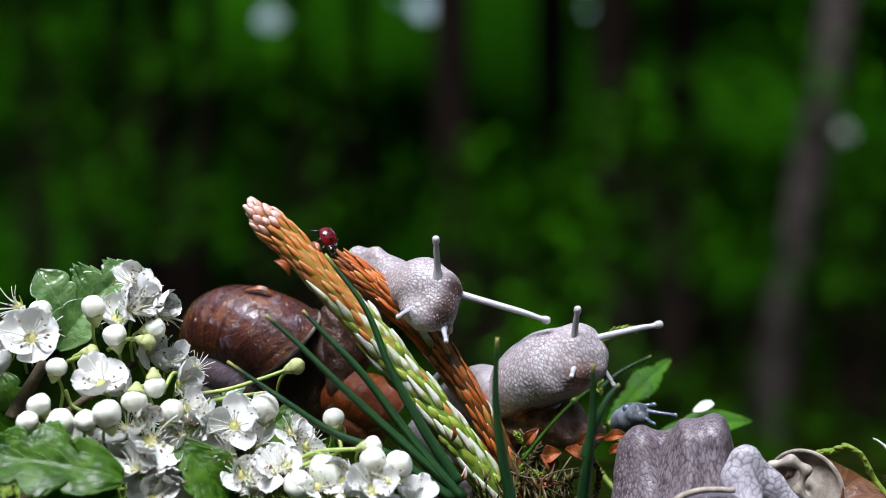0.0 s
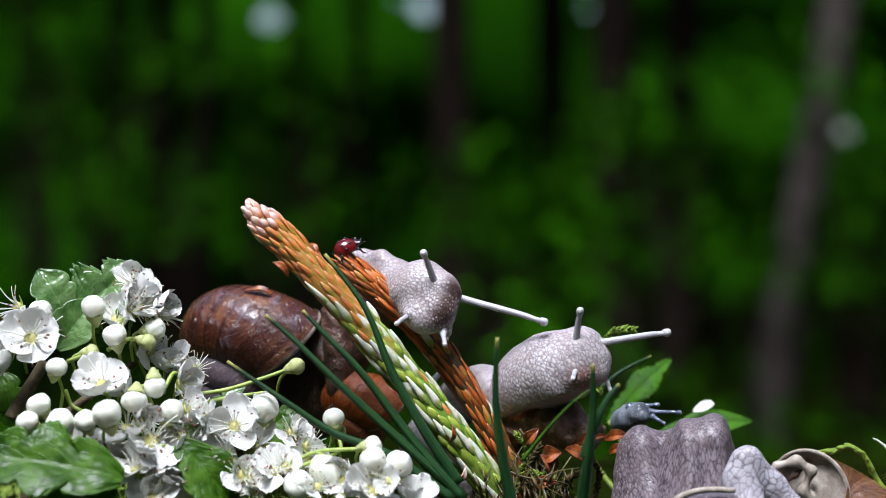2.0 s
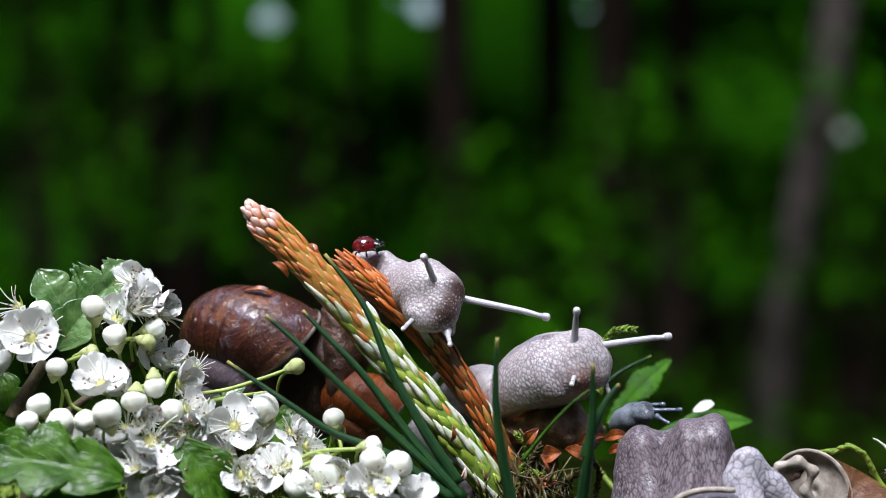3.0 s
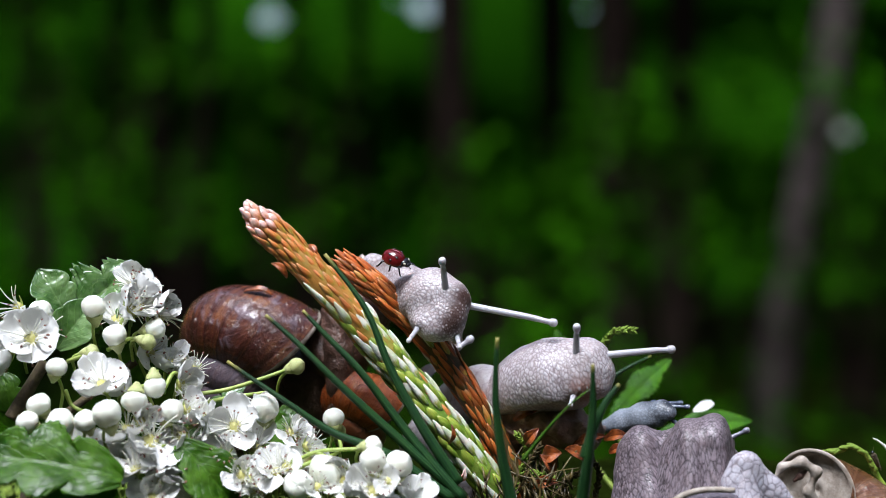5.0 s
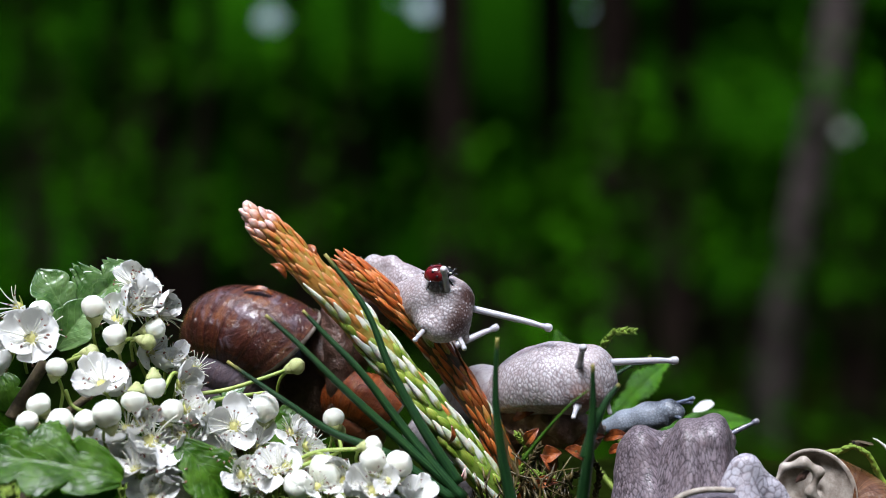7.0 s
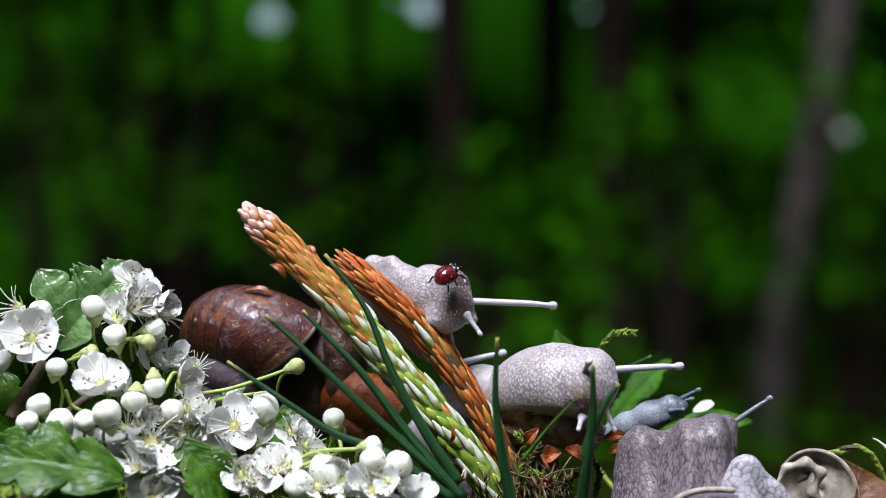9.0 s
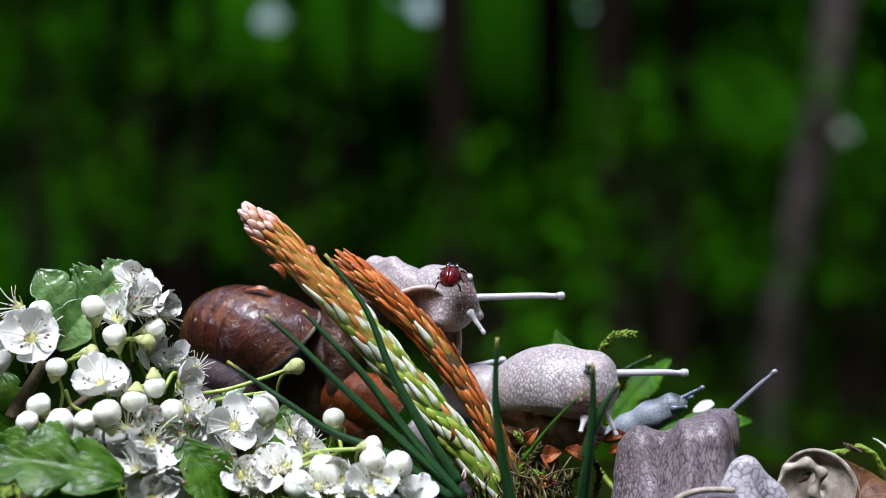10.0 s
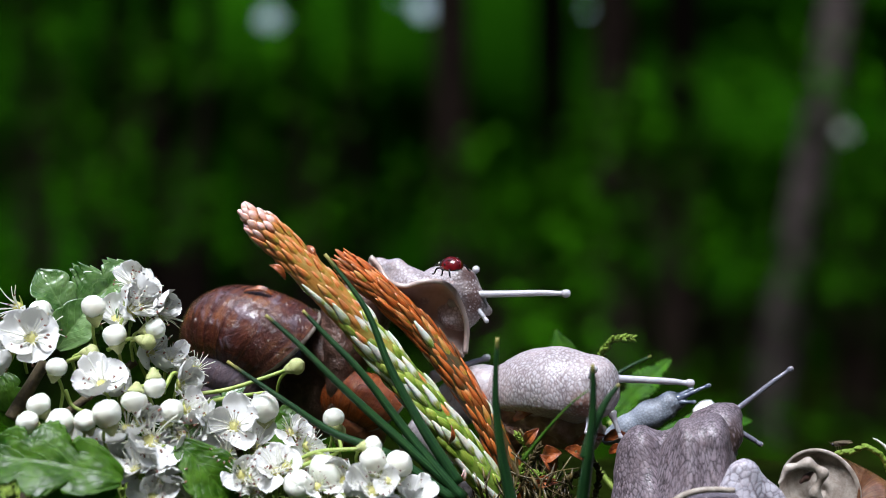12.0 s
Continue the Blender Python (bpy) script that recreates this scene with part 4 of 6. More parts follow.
moves(t, feeler_rows(0.01229, ((0, (0.0327, -0.0012, 0.27504), (0.03366, -0.007, 0.28577)), (1.5, (0.03356, -0.0012, 0.27504), (0.03521, -0.007, 0.28521)), (2.5, (0.03299, -0.0012, 0.27504), (0.03338, -0.007, 0.28563)), (3, (0.03299, -0.0012, 0.27504), (0.03338, -0.007, 0.28549)), (5, (0.03356, -0.0012, 0.27146), (0.03332, -0.007, 0.28138)), (5.5, (0.03385, -0.0012, 0.27074), (0.03423, -0.011, 0.27862)), (6.5, (0.03414, -0.0012, 0.27002), (0.03444, -0.012, 0.27699)),
                               (9.5, (0.035, -0.002, 0.26742), (0.03668, -0.007, 0.27214)), (12, (0.03657, -0.0012, 0.26586), (0.03767, -0.008, 0.27062)))))
t = tentacle(snail_b, 0.02314, 0.00093, M_TENT)
moves(t, feeler_rows(0.02314, ((0, (0.038, 0, 0.27729), (0.05594, 0.002, 0.28107)), (0.5, (0.03829, 0, 0.277), (0.05665, 0.002, 0.28078)), (1, (0.03886, 0, 0.27671), (0.05737, 0.002, 0.27992)), (1.5, (0.03943, 0, 0.27657), (0.05795, 0.002, 0.27935)), (2.5, (0.03943, 0, 0.27586), (0.05795, 0.002, 0.27849)), (3, (0.03943, 0, 0.27557), (0.05823, 0.002, 0.27791)), (5, (0.03943, 0, 0.273), (0.05909, 0.002, 0.27461)), (5.5, (0.03971, 0, 0.27257), (0.05938, 0.002, 0.27332)), (6.5, (0.04, 0, 0.27157), (0.05995, 0.002, 0.27217)), (7, (0.04029, 0, 0.27129), (0.05995, 0.002, 0.27174)),
                                (9, (0.04159, 0.002, 0.26931), (0.06124, 0.002, 0.27031)), (9.5, (0.04188, 0.002, 0.26888), (0.06196, 0.002, 0.26931)), (10.5, (0.04274, 0.002, 0.26816), (0.06282, 0.002, 0.26816)), (12, (0.04418, 0.002, 0.26715), (0.06397, 0.002, 0.26586)))))
t = tentacle(snail_b, 0.00643, 0.00066, M_TENT, knob=0.95, eye=False)
moves(t, feeler_rows(0.00643, ((0, (0.03414, 0.002, 0.27289), (0.03184, -0.009, 0.26816)), (1.5, (0.03442, 0.002, 0.27217), (0.03227, -0.009, 0.26787)), (2.5, (0.03442, 0.002, 0.27146), (0.03199, -0.009, 0.26703)), (5.5, (0.03385, 0.002, 0.26429), (0.03163, -0.008, 0.25994)), (6.5, (0.03442, 0.002, 0.26314), (0.03205, -0.008, 0.25867)), (9.5, (0.03614, 0.002, 0.25884), (0.03395, -0.007, 0.2545)), (12, (0.03758, 0.002, 0.25855), (0.03585, -0.006, 0.25385)))))
t = tentacle(snail_b, 0.00714, 0.00066, M_TENT, knob=0.95, eye=False)
moves(t, feeler_rows(0.00714, ((0, (0.04, 0, 0.27071), (0.04357, 0, 0.265)), (1.5, (0.04029, 0, 0.26943), (0.04286, 0, 0.26386)), (2.5, (0.04029, 0, 0.26871), (0.04229, 0, 0.26357)), (5.5, (0.04086, 0, 0.26586), (0.04171, 0, 0.26129)), (9.5, (0.04114, 0, 0.259), (0.04386, 0, 0.253)), (12, (0.04314, 0, 0.25729), (0.04514, 0, 0.25186)))))

# small grey snail behind
snail_c = thing("snail", (0.04599, 0.026, 0.24755), "small blue-grey snail creeping out from behind the others", "snail", "snails")
body_c = part("body", soft_body("body", [
    ((-0.004, 0, -0.0014), (0.002, 0, -0.001), 0.0018, 0.0031, 1), ((0.002, 0, -0.001), (0.009, 0, -0.0004), 0.0031, 0.0036, 1), ((0.009, 0, -0.0004), (0.0155, 0, 0.0004), 0.0036, 0.0027, 1),
    ((0.0155, 0, 0.0004), (0.018, 0, -0.0002), 0.0026, 0.0017, 1), ((-0.003, 0, -0.0024), (0.014, 0, -0.0022), 0.0011, 0.0012, 0.6)], blend=0.0016, step=0.00016, cell=(0.00075, 0.0006, 0.0006), skin=0.00011, lumps=0.00012, dusk=(((0.012, 0, 0.005), 0.0034), ((0.018, 0, 0.002), 0.0026)), seed=8.0), M_GREY, snail_c, "grey body, dark above and pale along the foot", m=Matrix.Identity(4))
moves(body_c, [(t, stand(p, Vector(q) - Vector(p))) for t, p, q in ((0, (0.04821, 0.034, 0.25469), (0.05189, 0.016, 0.25651)), (2.5, (0.04821, 0.034, 0.25469), (0.05278, 0.016, 0.2568)), (5.5, (0.04629, 0.026, 0.25476), (0.05838, 0.016, 0.25739)), (6.5, (0.04659, 0.026, 0.25476), (0.05938, 0.017, 0.25731)), (9.5, (0.0465, 0.025, 0.25335), (0.06181, 0.02, 0.25914)), (12, (0.04641, 0.024, 0.25284), (0.06341, 0.021, 0.26055)))])
t = tentacle(snail_c, 0.00943, 0.00057, M_TENT_GREY)
moves(t, feeler_rows(0.00943, ((0, (0.05298, 0.018, 0.25752), (0.06106, 0.015, 0.25659)), (1.5, (0.05417, 0.018, 0.25723), (0.06224, 0.015, 0.25674)), (2.5, (0.05417, 0.018, 0.25752), (0.06224, 0.015, 0.25792)), (5.5, (0.05654, 0.018, 0.25871), (0.06502, 0.016, 0.25887)), (6.5, (0.05713, 0.018, 0.25841), (0.06561, 0.016, 0.26019)), (9.5, (0.05973, 0.02, 0.25929), (0.06821, 0.019, 0.26367)), (12, (0.06181, 0.02, 0.26063), (0.07042, 0.02, 0.26434)))))
t = tentacle(snail_c, 0.008, 0.00057, M_TENT_GREY)
moves(t, feeler_rows(0.008, ((0, (0.04937, 0.022, 0.25809), (0.05638, 0.022, 0.25899)), (2.5, (0.05011, 0.022, 0.25839), (0.05787, 0.022, 0.25899)), (5.5, (0.05608, 0.022, 0.25899), (0.06443, 0.022, 0.25943)), (9.5, (0.0579, 0.025, 0.25875), (0.06673, 0.026, 0.26047)), (12, (0.05876, 0.026, 0.25927), (0.06685, 0.027, 0.26281)))))
t = tentacle(snail_c, 0.00429, 0.0005, M_TENT_GREY, knob=1.1, eye=False)
moves(t, feeler_rows(0.00429, ((0, (0.05248, 0.016, 0.25592), (0.05511, 0.013, 0.25442)), (5.5, (0.05779, 0.016, 0.25666), (0.06109, 0.014, 0.25491)), (9.5, (0.06009, 0.018, 0.25797), (0.06339, 0.016, 0.25857)), (12, (0.06181, 0.02, 0.25974), (0.0663, 0.018, 0.25989)))))

# purple-grey snail in front
snail_d = thing("snail", (0.05567, -0.008, 0.23548), "purple-grey wrinkled snail rising from the moss", "snail", "snails")
part("rear_fold", soft_body("rear_fold", [
    ((0.04885, -0.003, 0.24874), (0.05035, -0.005, 0.2365), 0.0054, 0.0082, 0.9),
    ((0.04952, -0.002, 0.24892), (0.05717, -0.001, 0.24796), 0.00569, 0.00642, 0.9),
    ((0.04733, -0.004, 0.24856), (0.04648, -0.004, 0.24459), 0.00312, 0.0034, 1),
    ((0.05706, -0.002, 0.24892), (0.05459, -0.005, 0.2365), 0.00569, 0.00707, 0.9)], blend=0.0025, cell=(0.0008, 0.0008, 0.0034), lean=28, dome=0.7, skin=0.00012, lumps=0.00012, pleats=(0.0095, 0.0008), seed=3.0), M_PURPLE, snail_d, "ruffled purple-grey fold with fanned furrows")
part("body", soft_body("body", [
    ((0.06425, -0.009, 0.2516), (0.06229, -0.009, 0.23701), 0.00701, 0.01038, 0.85),
    ((0.05948, -0.009, 0.24964), (0.05824, -0.01, 0.23854), 0.00589, 0.007, 0.9),
    ((0.06958, -0.007, 0.24943), (0.07341, -0.004, 0.24884), 0.00282, 0.00128, 1),
    ((0.06663, -0.008, 0.25305), (0.0686, -0.008, 0.24532), 0.00478, 0.00506, 1)], blend=0.003, cell=(0.0008, 0.0008, 0.0044), lean=-4, dome=0.7, skin=0.00012, lumps=0.00012, pleats=(0.011, 0.0007), seed=4.0), M_PURPLE, snail_d, "purple-grey back with long upright furrows")
head_d = part("head", soft_body("head", [
    ((0.06232, -0.002, 0.24465), (0.06801, -0.002, 0.2539), 0.00683, 0.00626, 1),
    ((0.06801, -0.002, 0.2539), (0.06986, -0.003, 0.25584), 0.00626, 0.00525, 1),
    ((0.07001, -0.006, 0.25498), (0.0717, -0.006, 0.25328), 0.00395, 0.00311, 1),
    ((0.072, -0.002, 0.25746), (0.07313, -0.002, 0.25859), 0.00256, 0.00199, 1),
    ((0.07057, -0.007, 0.25295), (0.06944, -0.008, 0.24953), 0.0031, 0.00309, 1)], blend=0.0025, cell=(0.00095, 0.00095, 0.0018), lean=18, dome=0.7, skin=0.00013, lumps=0.0003, dusk=(((0.07224, -0.01, 0.25254), 0.004),), seed=6.0), M_PURPLE, snail_d, "wrinkled purple-grey head")
sway(head_d, ((0, -0.00341, 0.004, -0.0071, 14), (3, -0.00312, 0.004, -0.00682, 13), (5.5, -0.00284, 0.003, -0.00568, 10), (6.5, -0.0027, 0.003, -0.0054, 10), (8.8, -0.0017, 0.001, -0.00284, 5), (9.5, -0.00128, 0.001, -0.00185, 3), (10.5, -0.00071, 0, -0.00085, 1), (12, 0, 0, 0, 0)), (0.06488, -0.002, 0.24892))
t = tentacle(snail_d, 0.02, 0.00071, M_TENT_MID)
moves(t, feeler_rows(0.02, ((0, (0.06229, 0, 0.24443), (0.07157, 0, 0.24871)), (3, (0.06371, 0, 0.24657), (0.07257, 0, 0.25014)), (4.8, (0.068, 0, 0.24943), (0.07686, 0, 0.25371)), (5.5, (0.06943, 0, 0.25129), (0.07886, 0, 0.25629)), (6.5, (0.07029, 0, 0.25186), (0.07957, 0, 0.25657)), (9.5, (0.07057, 0, 0.25557), (0.084, 0, 0.26586)), (10.5, (0.07114, 0, 0.25843), (0.08514, 0, 0.27143)), (12, (0.074, 0, 0.25929), (0.08857, 0, 0.27014)))))
t = tentacle(snail_d, 0.00857, 0.00071, M_TENT_MID, knob=0.95, eye=False)
moves(t, feeler_rows(0.00857, ((0, (0.06371, 0, 0.243), (0.07086, 0, 0.24443)), (6.5, (0.06514, 0, 0.24443), (0.07157, 0, 0.24657)), (9.5, (0.06773, -0.002, 0.25034), (0.07285, -0.002, 0.24963)), (10.5, (0.07043, -0.003, 0.25399), (0.07611, -0.003, 0.24902)), (12, (0.07412, -0.003, 0.25442), (0.08037, -0.003, 0.25058)))))
part("shell", loft("shell", [(*(0.05568, -0.02, 0.23225), 0.006, 0.006), (*(0.06309, -0.021, 0.23554), 0.0065, 0.006), (*(0.07199, -0.021, 0.23513), 0.006, 0.006)], 40, 40, lumps=0.0003), M_SPIRE, snail_d, "dark grey shell half sunk in the moss")
part("shell_lip", tube("shell_lip", spline(((0.05358, -0.024, 0.23785), (0.05796, -0.026, 0.24109), (0.06325, -0.027, 0.24243), (0.06988, -0.026, 0.24217)), 14), 0.00086, 40, 10, 0.8), M_LIP, snail_d, "pale shell lip")

# snail at the edge with its mouth turned to the camera
snail_e = thing("snail", (0.09229, 0, 0.23014), "brown snail lying on its side, shell mouth and pale lip showing", "snail", "snails")
shell_e = shell(snail_e, (0.0979, 0.004, 0.2318), 0.0215, (-0.1, 0.1, -0.62), (-0.6, -0.75, 0.0), M_SHELL_TAN, "brown striped shell with thick pale lip")


def mantle_mesh(R, rc=0.47, rr=0.53, hh=0.5, drop=0.95, n=10, k=40):
    """Soft collar that closes the mouth, a little behind the rim, dented towards its middle."""
    v = []
    for i in range(n):
        g = 0.97 * (1 - i / (n - 1))
        th = -0.04 - 0.2 * (1 - g) + 0.1 * math.sin(g * 6 + 0.4)
        for j in range(k):
            a = 2 * math.pi * j / k
            x, z = R * (rc + rr * g * math.cos(a)), R * (-drop + hh * g * math.sin(a))
            v.append((x * math.cos(-th), x * math.sin(-th), z))
    return mesh_of("mantle_collar", v, grid_faces(n, k))


collar = part("mantle_collar", mantle_mesh(0.0215), M_LIP, shell_e, "pale mantle collar in the shell mouth", m=Matrix.Identity(4))
collar.matrix_basis = Matrix.Identity(4)
fold_e = part("foot", soft_body("foot", [
    ((0.0731, -0.02, 0.24871), (0.07214, -0.02, 0.24391), 0.00384, 0.00411, 1.5),
    ((0.07214, -0.02, 0.24391), (0.07293, -0.022, 0.23663), 0.00411, 0.00519, 1.5),
    ((0.07435, -0.019, 0.2486), (0.08001, -0.018, 0.24202), 0.00275, 0.00303, 1.5),
    ((0.08001, -0.018, 0.24202), (0.08483, -0.018, 0.23679), 0.00303, 0.00331, 1.5)], blend=0.0025, cell=(0.0016, 0.0016, 0.0023), lean=-30, dome=0.5, skin=0.00012, lumps=0.0003, seed=9.0), M_LILAC, snail_e, "pale lilac netted foot flap")
inner_fold = part("inner_fold", soft_body("inner_fold", [
    ((0.07843, -0.015, 0.24332), (0.08051, -0.015, 0.24693), 0.00055, 0.00083, 1),
    ((0.08051, -0.015, 0.24693), (0.08518, -0.016, 0.24828), 0.00083, 0.00097, 1),
    ((0.08518, -0.016, 0.24828), (0.08906, -0.016, 0.24593), 0.00097, 0.00097, 1),
    ((0.08906, -0.016, 0.24593), (0.08702, -0.015, 0.24083), 0.00083, 0.00097, 1),
    ((0.08702, -0.015, 0.24083), (0.09109, -0.014, 0.23626), 0.00097, 0.00139, 1)], blend=0.002, step=0.00016, cell=(0.002, 0.002, 0.002), skin=0.00004, lumps=0.0002, seed=21.0), M_LIP, snail_e, "cream fold inside the shell mouth")
# A solid bead whose dark colour stands for the shade inside the pore.
pore = part("breathing_pore", soft_body("breathing_pore", [
    ((0.08377, -0.0146, 0.24355), (0.08508, -0.015, 0.24471), 0.00042, 0.00069, 1),
    ((0.08508, -0.015, 0.24471), (0.08647, -0.015, 0.24596), 0.00069, 0.00042, 1)], blend=0.001, step=0.00016, skin=0.00002, lumps=0.0001, seed=22.0), M_FLESH_SHADED, snail_e, "dark bead for the shaded pore beside the cream fold")
hub = Matrix.Translation((0.09677, 0.004, 0.23074))


def roll_over(ob):
    """The shell and its mouth tip over together."""
    m = Matrix.Translation(PLACE.get(ob.parent, Vector((0, 0, 0)))) @ ob.matrix_basis
    moves(ob, [(t, Matrix.Translation((dx, 0, dz)) @ hub @ Matrix.Rotation(radians(a), 4, "X") @ hub.inverted() @ m) for t, dx, dz, a in ((0, 0, 0, 0), (1.5, 0.001, 0, 0.3), (3, 0.0017, 0, 0.6), (5, 0.0025, 0, 1), (7, 0.003, 0, 1.3), (9, 0.0035, 0, 1.6), (12, 0.004, 0, 2))])


roll_over(shell_e)
roll_over(inner_fold)
roll_over(pore)
moves(fold_e, [(t, (dx, dz)) for t, dx, dz in ((0, 0, 0), (3, 0.00043, -0.00043), (5.5, 0, -0.00171), (9.5, 0, -0.00243), (12, -0.00043, -0.00343))])

# reddish snail under the shoots
snail_f = thing("snail", (-0.01991, 0.02, 0.24666), "small snail with red-brown shell under the pine shoots", "snail", "snails")
shell(snail_f, (-0.02036, 0.024, 0.25598), 0.0158, (-0.55, -0.35, -0.75), (0.5, 0.3, -0.7), M_SHELL_RED, "wet red-brown ribbed shell")
part("body", loft("body", [(*(-0.00951, 0.02, 0.25261), 0.007, 0.006), (*(-0.00207, 0.018, 0.24835), 0.006, 0.006), (*(0.00238, 0.02, 0.23923), 0.006, 0.006), (*(0.00313, 0.022, 0.23154), 0.005, 0.005)], 60, 50, (0, 1, 0), lumps=0.0006, skin=0.0002), M_FLESH, snail_f)
t = tentacle(snail_f, 0.01571, 0.00086, M_TENT)
moves(t, feeler_rows(0.01571, ((0, (-0.0006, 0.025, 0.26715), (0.0024, 0.025, 0.27015)), (3, (-0.0006, 0.025, 0.26715), (0.0024, 0.025, 0.27015)), (5, (-0.0006, 0.025, 0.27015), (0.0081, 0.025, 0.27675)), (5.5, (0.0009, 0.025, 0.2724), (0.0102, 0.025, 0.27915)), (6.5, (0.0039, 0.025, 0.27525), (0.0144, 0.025, 0.28035)), (7.2, (0.0039, 0.025, 0.27435), (0.015, 0.025, 0.27915)), (9.5, (0.00465, 0.025, 0.26865), (0.0171, 0.025, 0.27135)), (12, (0.0039, 0.025, 0.26835), (0.0126, 0.025, 0.2715)))))


# ---- pine shoots ----
def spindle(name, length, width, blunt=0.75):
    """A bud scale along local X, fat in the middle, bent a little outwards at its tip."""
    L, w = length, width
    rows = [(0, 0, 0, 0.5 * w, 0.3 * w), (0.3 * L, 0, 0.12 * w, w, 0.65 * w), (0.65 * L, 0, 0.3 * w, blunt * w * 1.15, 0.6 * w), (L, 0, 0.25 * w, 0.25 * w, 0.2 * w)]
    return loft(name, rows, 9, 7, rnd=(False, False))


SCALES = {
    "orange": (spindle("scale_orange", 0.0056, 0.00082, 0.7), M_SC_ORANGE),
    "rust": (spindle("scale_rust", 0.0078, 0.00082, 0.7), M_SC_RUST),
    "white": (spindle("scale_white", 0.0086, 0.00112, 0.66), M_SC_WHITE),
    "green": (spindle("scale_green", 0.006, 0.00105, 0.9), M_SC_GREEN),
    "dark": (spindle("scale_dark", 0.0074, 0.0008, 0.7), M_SC_DARK),
    "pink": (spindle("scale_pink", 0.00343, 0.00097, 0.95), M_SC_PINK),
}


def shoot(label, points, radius, kinds, count, seed, splay=0.06):
    """A young pine shoot: a core clad with overlapping scales in a spiral."""
    rng = random.Random(seed)
    c = spline(points, 200)
    base = c[0]
    t = thing("pine_shoot", tuple(base), label, "pine shoot", "pine shoots")
    core = [(*p, radius * 0.8 * (1 - 0.25 * max(0, (i - 4))), radius * 0.8 * (1 - 0.25 * max(0, (i - 4)))) for i, p in enumerate(spline(points, 6))]
    part("core", loft("core", core, 40, 16, (0, 1, 0)), M_CORE_RUST if kinds is rust_kinds else M_CORE, t)
    tan = unit(np.gradient(c, axis=0))
    for i in range(count):
        s = ((i + 0.5) / count) ** 0.8
        k = min(199, int(s * 199))
        d = Vector(tan[k])
        side = d.cross(Vector((0, 1, 0))).normalized()
        out0 = side.cross(d).normalized()
        a = i * 2.39996 + rng.uniform(-0.12, 0.12)
        out = side * math.cos(a) + out0 * math.sin(a)
        close = 1.0 if s < 0.93 else 1.0 - 0.75 * (s - 0.93) / 0.07
        p = Vector(c[k]) + out * radius * 0.72 * close
        way = d + out * (0.07 * rng.random() - 0.01) + side * rng.gauss(0, splay) + out0 * rng.gauss(0, splay * 0.5)
        me, mat = SCALES[kinds(s, rng, i)]
        m = stand(p, way, out) @ Matrix.Diagonal((rng.uniform(0.8, 1.15), rng.uniform(0.8, 1.2), rng.uniform(0.6, 1.1), 1))
        part("scale", me, mat, t, m=m)
    return t


def light_kinds(s, rng, i):
    """Neat spiral of white sheaths over green feet, then orange scales, pink at the tip."""
    if s > 0.9:
        return "pink"
    if s + rng.uniform(-0.07, 0.07) < 0.58:
        return "green" if i % 2 else "orange" if rng.random() < 0.06 else "white"
    return "green" if rng.random() < 0.045 else "white" if rng.random() < 0.04 else "orange"


def rust_kinds(s, rng, i):
    """Long rusty strips, dark in the seams, a few white sheaths low down."""
    k = rng.random()
    if i % 3 == 0:
        return "dark"
    return "rust" if k < 0.62 else "orange" if k < 0.93 or s > 0.6 else "white"


LONG = ((0.01735, 0.002, 0.23345), (0.00086, 0, 0.25557), (-0.01486, 0, 0.27471), (-0.032, 0, 0.29443), (-0.048, 0, 0.31043))
shoot_long = shoot("young pine shoot, white-green below and orange-pink at its tip", LONG, 0.005, light_kinds, 296, 1)
shoot_rust = shoot("rust-orange young pine shoot leaning behind the longer one", ((0.02136, 0.012, 0.23285), (0.0111, 0.011, 0.25562), (-0.00204, 0.011, 0.2746), (-0.01224, 0.01, 0.28557), (-0.02215, 0.01, 0.29403)), 0.004, rust_kinds, 298, 2)


def needle(label, points, radius, material=M_NEEDLE, name="pine_needle", category="pine needle", flat=0.95):
    pts = spline(points, 14)
    t = tagged(new(name, tube(name, pts, radius, 40, 8, 0.3, 1.0, flat)), label, category, "pine needles" if name == "pine_needle" else "")
    t.data.materials.append(material)
    return t


G = "long dark green pine needle leaning over the snails"
needle(G, ((0.0053, -0.012, 0.23851), (-0.01169, -0.013, 0.25394), (-0.02555, -0.014, 0.26681), (-0.03604, -0.013, 0.27704), (-0.04378, -0.012, 0.28369)), 0.0015)
needle(G, ((0.00501, -0.013, 0.23836), (-0.00781, -0.012, 0.25343), (-0.02008, -0.012, 0.26947), (-0.0292, -0.011, 0.2789), (-0.03472, -0.01, 0.28474)), 0.0015)
needle(G, ((0.0039, -0.012, 0.24214), (-0.00544, -0.012, 0.25664), (-0.01313, -0.011, 0.2708), (-0.01932, -0.01, 0.28544), (-0.02938, -0.008, 0.29873)), 0.0015)
needle(G, ((0.00222, -0.014, 0.23849), (-0.01303, -0.015, 0.24942), (-0.02683, -0.016, 0.25506), (-0.03927, -0.016, 0.26322), (-0.05304, -0.014, 0.27237)), 0.0015)
needle("upright dark green pine needle close before the snails", ((0.01625, -0.03, 0.23971), (0.01364, -0.032, 0.25333), (0.01238, -0.034, 0.26552), (0.01273, -0.036, 0.27919)), 0.0015)
needle("upright dark green pine needle close before the snails", ((0.03303, -0.03, 0.23971), (0.03435, -0.034, 0.2522), (0.03513, -0.036, 0.26301), (0.03498, -0.038, 0.27307)), 0.00157)
needle("short forked green needle tip close before the snails", ((0.03362, -0.033, 0.25076), (0.03542, -0.034, 0.25753), (0.03835, -0.034, 0.26392), (0.04154, -0.034, 0.26818)), 0.00157)
